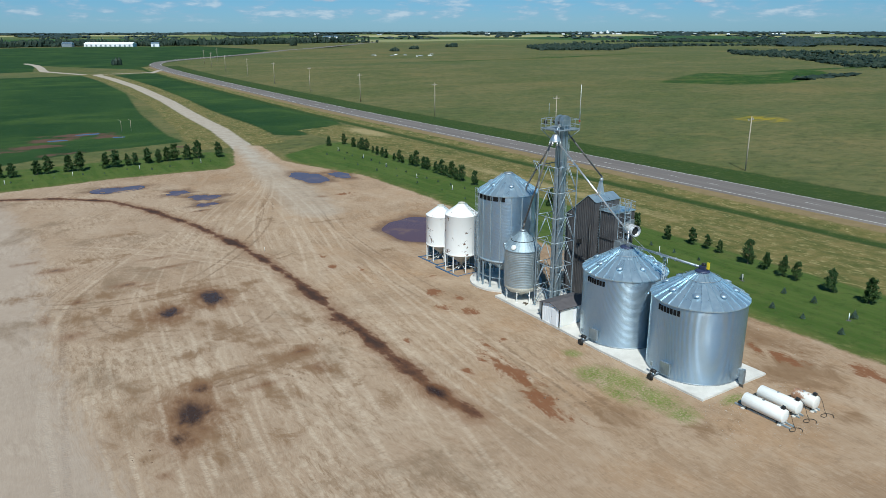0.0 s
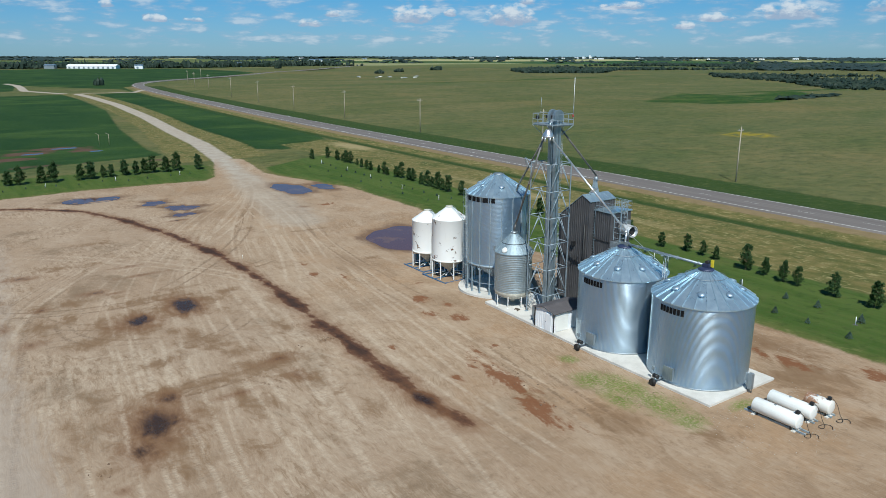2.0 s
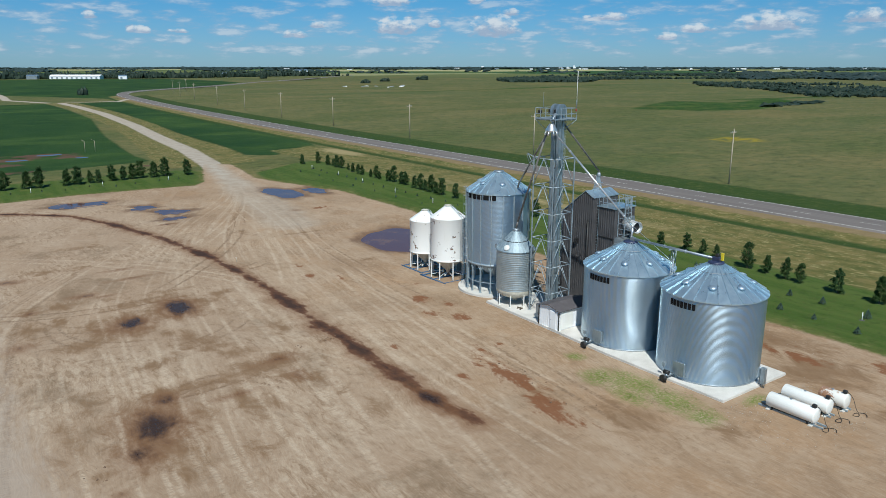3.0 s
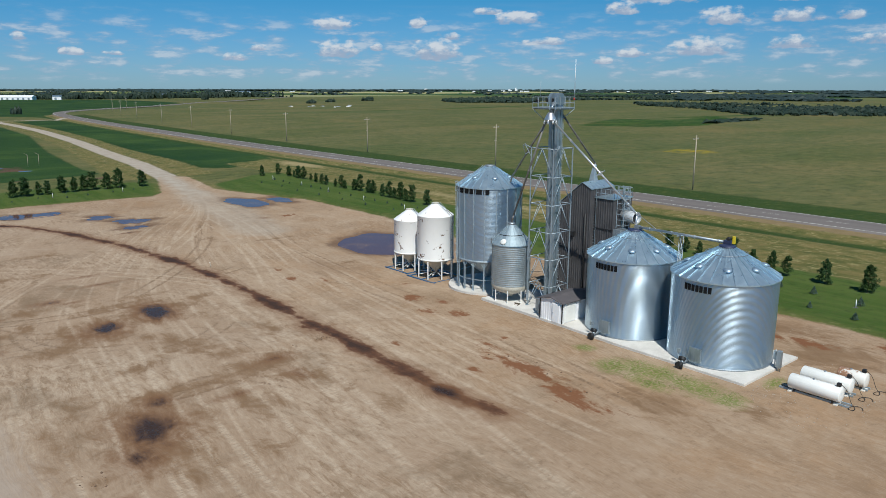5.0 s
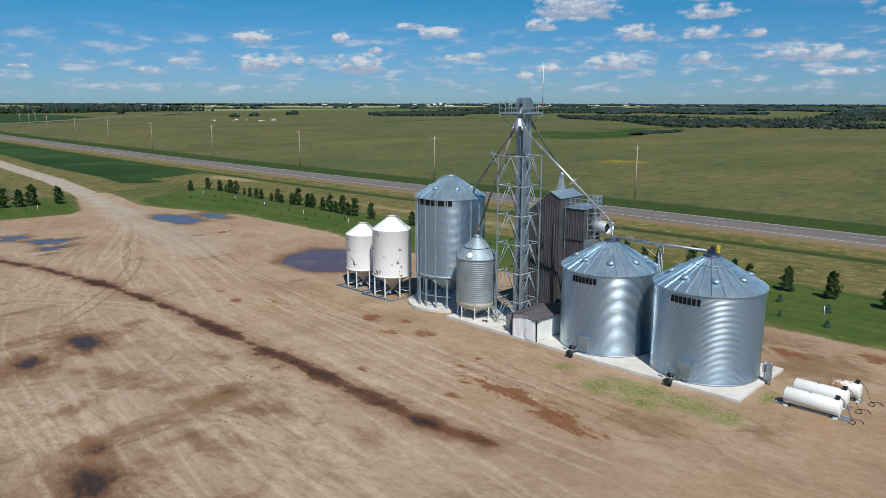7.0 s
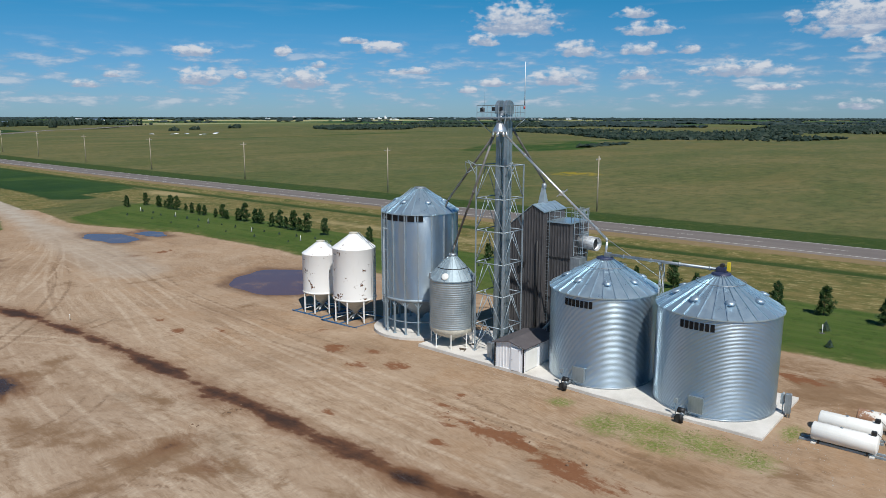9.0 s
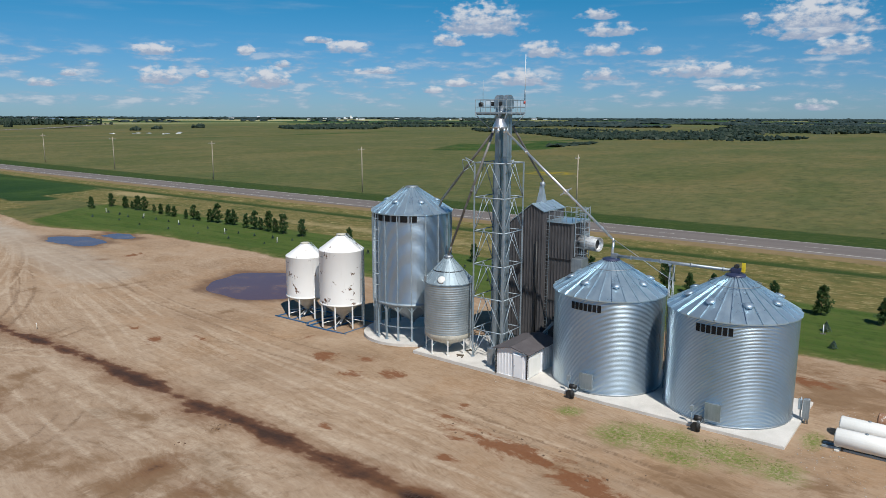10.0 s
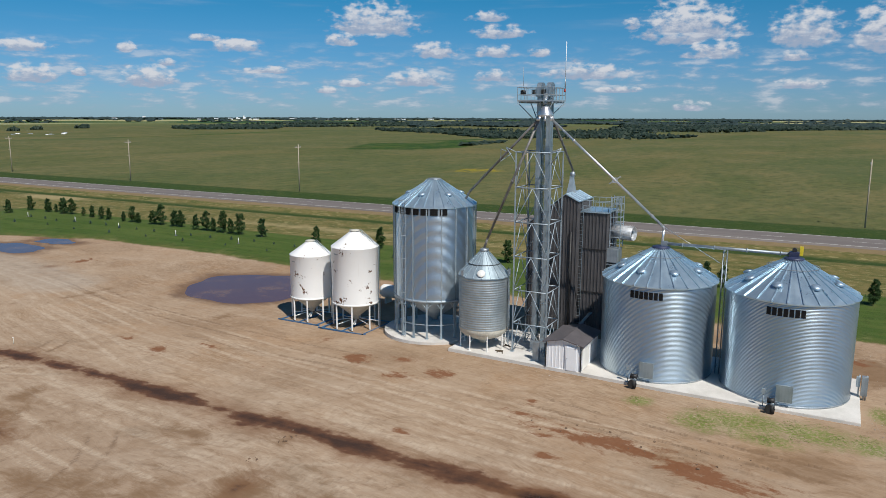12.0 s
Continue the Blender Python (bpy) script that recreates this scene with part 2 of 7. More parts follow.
def tank_rust():
    m, n = material("rusty_tank_white")
    co = n.node("ShaderNodeTexCoord").outputs["Object"]
    up = n.node("ShaderNodeSeparateXYZ", Vector=co).outputs[2]
    spots = n.math("ADD", n.noise(co, 2.4, 6.0, 0.7), n.math("MULTIPLY", up, 0.16))
    f = n.ramp(spots, 0.66, 0.78)
    col = n.mix(f, rgb(0.74, 0.72, 0.67), n.mix(n.noise(co, 7.0), rgb(0.26, 0.12, 0.06), rgb(0.44, 0.26, 0.16)))
    finish(n, col, 0.55, 0.0, n.noise(co, 20.0), 0.001)
    return m


TANK_RUST = tank_rust()


def asphalt():
    m, n = material("worn_asphalt")
    co = n.node("ShaderNodeTexCoord").outputs["Object"]
    a = n.noise(n.mapped(co, (0.9, 0.02, 1.0)), 1.0, 4.0)
    g = n.noise(co, 18.0, 4.0)
    col = n.mix(n.ramp(a, 0.3, 0.7), rgb(0.145, 0.124, 0.112), rgb(0.198, 0.171, 0.153))
    col = n.mix(n.math("MULTIPLY", g, 0.35), col, rgb(0.11, 0.10, 0.10))
    finish(n, col, 0.85, 0.0, g, 0.004)
    return m


ASPHALT = asphalt()
LINE = surface("road_line", (0.62, 0.60, 0.56), (0.82, 0.81, 0.78), 0.8, 0.7, 0.8, 0.0, 6.0, 0.0)


def water():
    m, n = material("muddy_water")
    co = n.node("ShaderNodeTexCoord").outputs["Object"]
    mud = n.ramp(n.noise(co, 0.22, 5.0, 0.6), 0.50, 0.72)
    col = n.mix(mud, rgb(0.110, 0.058, 0.060), rgb(0.200, 0.110, 0.066))
    finish(n, col, 0.06, 0.0, n.noise(co, 3.0, 2.0), 0.002, 0.16)
    return m


WATER = water()


# ---- the ground ----
def ss(t):
    t = np.clip(t, 0.0, 1.0)
    return t * t * (3 - 2 * t)


ROAD_Y = [-4900, 150, 280, 400, 550, 650, 740]
ROAD_X = [134.5, 134.5, 135.0, 139.0, 147.0, 155.0, 165.0]
LANE = [(55, 128), (59, 152), (62.5, 172), (63.8, 184), (66, 198), (69, 215), (74, 250), (78, 297), (85, 363), (92, 460), (95, 550), (95, 614)]
PUDDLES = [(65.5, 104.8, 7.4, 9.3, -0.74), (66.9, 159.0, 3.7, 7.0, -0.66), (74.1, 157.3, 2.4, 4.0, -0.62), (27.0, 170.5, 4.2, 2.6, -0.70), (37.0, 159.8, 2.6, 2.0, -0.78),
           (40.5, 152.5, 2.8, 2.8, -0.80), (39.0, 146.0, 2.0, 1.6, -0.84), (35.5, 262.0, 4.6, 1.7, -0.10), (25.0, 252.5, 3.6, 1.5, -0.10), (42.5, 250.0, 2.6, 1.2, -0.10)]
DITCH = [(-20, 181), (5, 174), (15, 169), (24, 159.3), (28, 148), (32.3, 132), (35, 113), (35.7, 94), (34.7, 77.5), (34.3, 64.5), (34.0, 56.2), (34.4, 48.9)]
MUD = [(13.4, 64.6, 3.2, 4.6, 0.95), (11.4, 61.0, 2.6, 4.2, 0.75), (15.4, 68.8, 3.0, 2.6, 0.6), (24.2, 93.8, 2.0, 3.6, 1.25), (17.9, 91.2, 3.0, 3.2, 0.95), (7.0, 91.0, 2.6, 3.0, 0.45), (23.0, 110.0, 6.0, 1.2, 0.5), (18.0, 104.0, 3.0, 1.0, 0.55),
       (60.5, 139.0, 2.2, 1.6, 0.5), (8.5, 118.0, 4.0, 2.2, 0.6), (27.0, 71.0, 5.5, 2.4, 0.35), (33.8, 54.5, 1.3, 4.2, 0.9), (36.0, 141.0, 4.0, 1.2, 0.55),
       (22.4, 115.5, 4.5, 1.6, 0.5), (16.0, 105.5, 3.2, 2.0, 0.55), (9.5, 102.5, 2.4, 1.4, 0.5), (5.0, 97.5, 1.6, 3.0, 0.45), (9.0, 56.0, 1.2, 1.2, 0.5), (21.0, 66.0, 4.5, 1.2, 0.4), (27.0, 66.5, 2.0, 3.0, 0.4), (5.5, 124.0, 3.5, 1.4, 0.5)]
RUST = [(42.5, 95.5, 1.2, 1.4, 1.0), (43.3, 101.0, 0.9, 1.0, 0.9), (48.2, 77.4, 1.4, 1.6, 1.1), (46.4, 72.0, 1.2, 1.6, 1.0), (51.8, 83.6, 1.6, 1.0, 0.8), (65.5, 138.4, 2.2, 1.6, 0.9), (42.2, 54.6, 1.5, 5.0, 1.1), (40.6, 46.5, 2.0, 3.8, 1.05), (44.0, 60.0, 0.9, 2.6, 0.7), (38.8, 56.5, 0.7, 1.4, 0.8), (46.5, 60.5, 1.2, 1.0, 0.7), (40.5, 45.0, 2.0, 2.0, 0.6), (48.5, 69.0, 1.0, 2.4, 0.8), (50.0, 73.5, 1.0, 2.0, 0.6), (68.0, 41.0, 2.5, 4.5, 0.7), (45.5, 92.0, 1.0, 1.6, 0.6),
        (43.5, 84.0, 0.9, 1.2, 0.6), (71.5, 33.0, 1.6, 3.0, 1.0), (37.6, 66.5, 0.6, 1.0, 0.8), (70.0, 58.0, 1.6, 4.0, 0.5)]
SMEARS = [(54.4, 75.0, 1.4, 2.4, 0.8), (53.5, 98.3, 2.4, 1.6, 0.6), (12.5, 88.0, 4.0, 2.0, 1.0), (20.0, 98.5, 4.0, 1.6, 1.0), (8.5, 96.0, 1.6, 3.5, 1.0), (13.0, 103.0, 5.0, 1.6, 1.0), (22.0, 82.0, 2.4, 4.0, 0.8), (28.0, 64.0, 2.0, 5.0, 0.8), (17.0, 77.0, 3.5, 2.0, 0.7), (31.0, 80.0, 1.2, 4.0, 0.7), (17.5, 91.0, 4.0, 4.0, 1.2), (13.0, 63.0, 4.4, 7.5, 1.1), (24.1, 94.6, 3.4, 4.5, 1.3), (26.0, 66.5, 1.0, 4.0, 0.9), (21.0, 64.5, 1.2, 5.0, 0.9), (23.0, 62.0, 0.9, 3.0, 0.8), (24.0, 78.0, 4.5, 1.2, 0.8), (24.8, 70.5, 4.5, 2.4, 1.25), (24.6, 75.1, 2.0, 1.6, 1.2), (17.5, 70.0, 5.0, 1.8, 1.1), (8.3, 59.4, 1.0, 1.2, 1.0),
          (7.5, 66.0, 1.6, 6.0, 0.7), (9.6, 72.0, 1.8, 5.0, 0.6), (30.0, 96.0, 2.4, 1.4, 0.8), (27.5, 90.0, 3.0, 1.5, 0.6), (12.0, 97.0, 2.0, 3.0, 0.7), (20.5, 86.0, 1.5, 3.0, 0.6), (24.5, 101.0, 4.0, 1.2, 0.8), (33.0, 72.5, 1.2, 0.8, 1.0),
          (36.5, 69.5, 0.8, 0.5, 0.9), (52.0, 120.0, 6.0, 1.5, 0.5), (45.0, 128.0, 2.0, 6.0, 0.5), (30.0, 56.0, 2.5, 3.5, 0.6), (18.0, 56.0, 3.0, 4.0, 0.6), (4.0, 108.0, 5.0, 2.0, 0.8), (14.0, 120.0, 6.0, 2.0, 0.7), (20.0, 132.0, 5.0, 2.0, 0.6), (42.0, 52.0, 1.4, 6.0, 0.6), (45.0, 41.5, 3.0, 5.0, 0.8), (49.5, 36.0, 3.5, 2.5, 0.7), (70.0, 46.0, 3.4, 8.0, 1.2), (66.0, 38.0, 5.0, 4.5, 1.2), (61.0, 30.0, 4.0, 2.0, 0.6)]
BOG = [(17, 242, 11, 4.5), (24, 253, 8, 5), (33, 262, 10, 5), (40, 254, 6, 5), (25, 224, 9, 2.6), (49, 219, 7, 2.2), (58, 211, 6, 2.5), (4, 236, 9, 3.0)]
# wheel tracks: start, end, bow, half the wheel gauge, darker or paler
TRACKS = [((27.5, 97), (21.5, 48), 0.5, 0.95, 1), ((31.8, 100), (26.4, 54), -0.6, 0.95, 1), ((19.6, 84), (15.2, 48), 0.2, 0.9, 1), ((30.8, 90), (26.0, 52), -1.2, 0.9, 1), ((15.6, 90), (10.4, 50), 0.3, 0.95, 1),
          ((8.4, 82), (5.9, 52), 0.2, 0.9, 1), ((17.6, 82), (13.0, 52), 0.4, 0.8, 1), ((46.5, 95), (40.2, 56), 0.3, 0.9, 1), ((49.0, 97), (43.4, 48), 0.6, 0.95, 1), ((38.5, 80), (36.8, 40), 0.5, 0.9, 1), ((52.0, 150), (38.0, 92), -2.0, 0.9, 1),
          ((58.0, 160), (46.0, 100), -1.5, 0.9, 1), ((62.0, 176), (34.0, 120), -4.0, 0.95, 1), ((36.0, 96), (8.0, 132), 3.0, 0.95, 1), ((63.0, 170), (52.0, 112), -2.0, 1.0, -1), ((50.0, 142), (22.0, 100), -4.0, 0.9, -1), ((14.5, 69.5), (26.4, 70.4), 0.8, 0.8, -1),
          ((13.0, 66.5), (25.4, 63.6), -5.5, 0.8, -1), ((47.0, 62), (44.0, 40), 0.3, 0.9, -1), ((4.0, 104), (26.0, 99), 2.5, 0.9, -1), ((11.0, 98), (20.0, 84), 4.0, 0.8, -1)]
WEEDS = [(49.8, 46.0, 2.2, 3.4), (48.6, 49.0, 1.8, 1.8), (49.9, 41.8, 2.0, 3.0), (47.6, 44.5, 1.2, 2.2), (50.2, 53.6, 1.0, 1.0), (49.6, 38.6, 1.6, 1.5), (55.6, 37.8, 1.6, 0.8)]


def line_distance(x, y, pts):
    d = np.full(x.shape, 1e9)
    for (ax, ay), (bx, by) in zip(pts, pts[1:]):
        t = np.clip(((x - ax) * (bx - ax) + (y - ay) * (by - ay)) / ((bx - ax) ** 2 + (by - ay) ** 2), 0, 1)
        d = np.minimum(d, np.hypot(x - ax - t * (bx - ax), y - ay - t * (by - ay)))
    return d


def inside(x, y, pts):
    """Signed distance to a polygon's outline, positive within."""
    hit = np.zeros(x.shape, bool)
    for (ax, ay), (bx, by) in zip(pts, pts[1:] + pts[:1]):
        if ay != by:
            hit ^= ((ay > y) != (by > y)) & (x < (bx - ax) * (y - ay) / (by - ay) + ax)
    return np.where(hit, 1, -1) * line_distance(x, y, pts + pts[:1])


def ellipse(x, y, cx, cy, rx, ry):
    return (1 - np.hypot((x - cx) / rx, (y - cy) / ry)) * min(rx, ry)


def pool(x, y, cx, cy, rx, ry, wild=0.24):
    """Like ellipse(), with an uneven shore."""
    a = np.arctan2((y - cy) / ry, (x - cx) / rx)
    k = 1 + wild * (0.9 * np.sin(2 * a + cx) + 0.7 * np.sin(3 * a + cy) + 0.55 * np.sin(5 * a + cx * 3) + 0.4 * np.sin(9 * a + cy * 2)) * min(1.0, 3.0 / max(rx, ry))
    return (1 - np.hypot((x - cx) / rx, (y - cy) / ry) / k) * min(rx, ry)


def ground_z(x, y):
    x, y = np.asarray(x, float), np.asarray(y, float)
    near = -0.22 - 0.08 * ss((y - 42) / 30) - 0.34 * ss((y - 73) / 14) - 0.75 * ss((52 - x) / 55) * (1 - 0.5 * ss((y - 90) / 60))
    away = np.maximum(ss((x - 66) / 26), ss((y - 165) / 50))
    z = near * (1 - away)
    s = x - np.interp(y, ROAD_Y, ROAD_X)
    ok = 1 - ss((y - 700) / 60)
    z = z - 0.55 * np.exp(-((s + 15) / 3.5) ** 2) * ok - 0.35 * np.exp(-((s - 11) / 4.0) ** 2) * ok + 0.1 * np.exp(-(s / 6.0) ** 4) * ok
    far = ss((np.hypot(x - 60, y - 100) - 250) / 500)
    z = z + far * 1.2 * (np.sin(x / 210 + 1.3) * np.sin(y / 170 + 0.4) + 0.6 * np.sin(x / 83 + y / 131))
    for cx, cy, rx, ry, level in PUDDLES:
        k = ss((ellipse(x, y, cx, cy, rx + 2.4, ry + 2.4)) / 2.6)
        z = z * (1 - k) + (level + 0.05 - 0.12 * ss(pool(x, y, cx, cy, rx, ry) / 1.2 + 0.45)) * k
    return z


def spaced(*runs):
    out = []
    for a, b, step in runs:
        out += list(np.linspace(a, b, max(1, round((b - a) / step)), endpoint=False))
    return np.array(out + [runs[-1][1]])


xs = spaced((-4950, -1000, 400), (-1000, -200, 80), (-200, -40, 12), (-40, -10, 3), (-10, 0, 0.5), (0, 56, 0.22), (56, 80, 0.5), (80, 165, 1.7), (165, 620, 8), (620, 1200, 40), (1200, 4950, 250))
ys = spaced((-4950, -1000, 400), (-1000, -100, 60), (-100, 25, 6), (25, 36, 1.0), (36, 118, 0.26), (118, 190, 0.5), (190, 300, 2.5), (300, 760, 8), (760, 1600, 40), (1600, 4950, 250))
gx, gy = np.meshgrid(xs, ys)
gx, gy = gx.ravel(), gy.ravel()
gz = ground_z(gx, gy)


# wheel tracks worn into the yard, positive where they are dusty and pale, negative where they are damp and dark
def travel(x0, y):
    """Where the line of travel that passes x0 at y = 60 lies at y: nearly along y, gathering at the lane's mouth."""
    k = ss((y - 95) / 85)
    return (x0 + 0.13 * (y - 60)) * (1 - k) + (62.5 + (x0 - 35) * 0.07 + 0.12 * (y - 180)) * k


in_sight = np.nonzero((gx > -10) & (gx < 76) & (gy > 30) & (gy < 192))[0]
px, py = gx[in_sight], gy[in_sight]
wheel = np.zeros(px.shape)


def press(side, fade, gauge, width, strength):
    """Leaves the marks of one or two wheels; side is the distance from the line of travel."""
    global wheel
    v = strength * fade * np.clip(1.35 - np.abs(np.abs(side) - gauge) / width, 0, 1)
    wheel = np.where(np.abs(v) > np.abs(wheel), v, wheel)


wheels = np.random.RandomState(11)
for k in range(150):
    x0, mid, span = wheels.uniform(-3, 53), wheels.uniform(36, 165), wheels.uniform(10, 42)
    drift, wave, phase = wheels.normal(0, 0.035), wheels.uniform(0.0, 0.5), wheels.uniform(0, 6.28)
    side = px - travel(x0, py) - 0.9 * np.sin(px / 9 + py / 21) - drift * (py - mid) - wave * np.sin(py / 11 + phase)
    gauge = 0.95 if wheels.uniform() < 0.6 else wheels.uniform(0.0, 0.3)
    sign = 1 if wheels.uniform() < 0.72 else -0.8
    press(side, ss((span - np.abs(py - mid)) / 6), gauge, wheels.uniform(0.15, 0.28), sign * wheels.uniform(0.0, 1.0) ** 1.5 * 0.85)
for k in range(34):
    cx, cy, R = wheels.uniform(-4, 36), wheels.uniform(44, 128), wheels.uniform(5, 15)
    a0, half = wheels.uniform(0, 6.28), wheels.uniform(0.35, 0.8)
    turn_to = np.abs((np.arctan2(py - cy, px - cx) - a0 + math.pi) % (2 * math.pi) - math.pi)
    press(np.hypot(px - cx, py - cy) - R, ss((half - turn_to) / 0.25), 0.9, wheels.uniform(0.18, 0.32), (1 if k % 2 else -1) * wheels.uniform(0.3, 0.75))
for (ax, ay), (bx, by), bow, gauge, kind in TRACKS:
    length = math.hypot(bx - ax, by - ay)
    dx, dy = (bx - ax) / length, (by - ay) / length
    along = ((px - ax) * dx + (py - ay) * dy) / length
    arch = np.where((along > 0) & (along < 1), along * (1 - along), 0.0)
    press((px - ax) * dy - (py - ay) * dx - 4 * bow * arch, np.clip(arch * 14, 0, 1), gauge, 0.24, kind)
gz[in_sight] -= 0.03 * np.abs(wheel)
nx, ny = len(xs), len(ys)
idx = np.arange(nx * ny).reshape(ny, nx)
quads = np.stack([idx[:-1, :-1], idx[:-1, 1:], idx[1:, 1:], idx[1:, :-1]], -1).reshape(-1, 4)
gm = bpy.data.meshes.new("ground")
gm.from_pydata(np.stack([gx, gy, gz], 1).tolist(), [], quads.tolist())
gm.polygons.foreach_set("use_smooth", [True] * len(gm.polygons))

road_s = gx - np.interp(gy, ROAD_Y, ROAD_X)
yard = inside(gx, gy, [(-300, -300), (74.5, -300), (74.6, 55), (76, 104), (78, 124), (78, 153), (71.5, 177), (70, 183), (72, 198), (73, 208), (67, 212), (62.5, 200), (57.5, 184), (54, 180), (28, 182.5), (5, 181), (-300, 176)])
lane = 3.0 - line_distance(gx, gy, LANE) + 2.2 * ss((190 - gy) / 25)
cross_lane = 3.2 - line_distance(gx, gy, [(40, 866), (66, 860), (74, 791), (68, 690), (88, 621), (134, 617), (152, 650)])
crop = np.maximum(inside(gx, gy, [(-2000, 190), (-60, 203), (7, 212), (25, 222), (57, 228), (56, 245), (63, 318), (78, 420), (84, 540), (84, 610), (-2000, 640)]),
                  inside(gx, gy, [(100, 604), (97, 481), (91, 370), (83, 290), (78.5, 247), (81, 230), (91, 220), (112, 231), (121, 258), (128, 384), (138, 560), (146, 610)]))
crop = np.maximum(crop, inside(gx, gy, [(-2000, 700), (60, 690), (72, 800), (150, 640), (160, 740), (300, 950), (420, 1090), (420, 1480), (-2000, 1500)]))
lawn = np.maximum(inside(gx, gy, [(70, 170), (73, 190), (88, 199), (96.5, 201), (96.5, 160), (95.5, 100), (95, 60), (94, -300), (70, -300)]), inside(gx, gy, [(-400, 170), (60, 170), (62, 200), (57, 205), (-400, 202)]))
verge = np.where(gy < 720, np.maximum(1.7 - np.abs(road_s + 15.3), 7.0 - np.abs(road_s - 12.4)), -9.0)
tan = np.maximum(np.where((gy < 235) & (gy > -400), 11.4 - np.abs(road_s + 28.2), -9), np.where(gy < 720, 4.4 - np.abs(road_s + 9.0), -9))
tan = np.maximum(tan, ellipse(gx, gy, 112, 212, 9, 26))
tan = np.maximum(tan, np.where(gy > 208, 3.4 + 3.6 * ss((330 - gy) / 100) - np.abs(line_distance(gx, gy, LANE[3:]) - 6.5), -9))
wheel_marks = np.zeros(gx.shape)
wheel_marks[in_sight] = wheel
ditch = 0.40 - line_distance(gx, gy, DITCH)
marks = {"yard": yard, "lane": np.maximum(lane, cross_lane), "crop": crop, "lawn": lawn, "verge": verge, "tan": tan, "ditch": ditch, "wheel": wheel_marks, "shoulder": np.where(gy < 720, np.maximum(2.0 - np.abs(road_s + 6.9), 1.0 - np.abs(road_s - 5.6)), -9.0)}
for key, spots in (("mud", MUD), ("rust", RUST)):
    v = np.full(gx.shape, -1.0)
    for cx, cy, rx, ry, k in spots:
        v = np.maximum(v, 1 - (1 - k) - np.hypot((gx - cx) / rx, (gy - cy) / ry))
    marks[key] = v
v = np.full(gx.shape, -1.0)
for cx, cy, rx, ry in WEEDS:
    v = np.maximum(v, 1 - np.hypot((gx - cx) / rx, (gy - cy) / ry))
marks["weeds"] = v
v = np.full(gx.shape, -3.0)
for cx, cy, rx, ry, level in PUDDLES:
    v = np.maximum(v, pool(gx, gy, cx, cy, rx, ry))
marks["damp"] = v
marks["pale"] = 6.5 + 1.5 * np.sin(gy / 17) - gx
bog = np.full(gx.shape, -9.0)
for cx, cy, rx, ry in BOG:
    bog = np.maximum(bog, ellipse(gx, gy, cx, cy, rx, ry))
marks["bog"] = bog
v = np.full(gx.shape, -1.0)
for cx, cy, rx, ry, k in SMEARS:
    v = np.maximum(v, k - np.hypot((gx - cx) / rx, (gy - cy) / ry))
marks["smear"] = v
marks["lush"] = np.maximum(inside(gx, gy, [(366, 312), (398, 328), (475, 362), (486, 318), (520, 325), (590, 352), (575, 318), (520, 285), (430, 258), (388, 272)]), np.maximum(ellipse(gx, gy, 560, 640, 260, 10), ellipse(gx, gy, 600, 345, 130, 9)))
marks["straw"] = np.maximum(ellipse(gx, gy, 113, 216, 5, 14), ellipse(gx, gy, 104, 120, 2.5, 40))
marks["flowers"] = ellipse(gx, gy, 251, 163, 12, 13)
for key, v in marks.items():
    a = gm.attributes.new(key, "FLOAT", "POINT")
    a.data.foreach_set("value", np.clip(v, -20, 20).astype(np.float32))


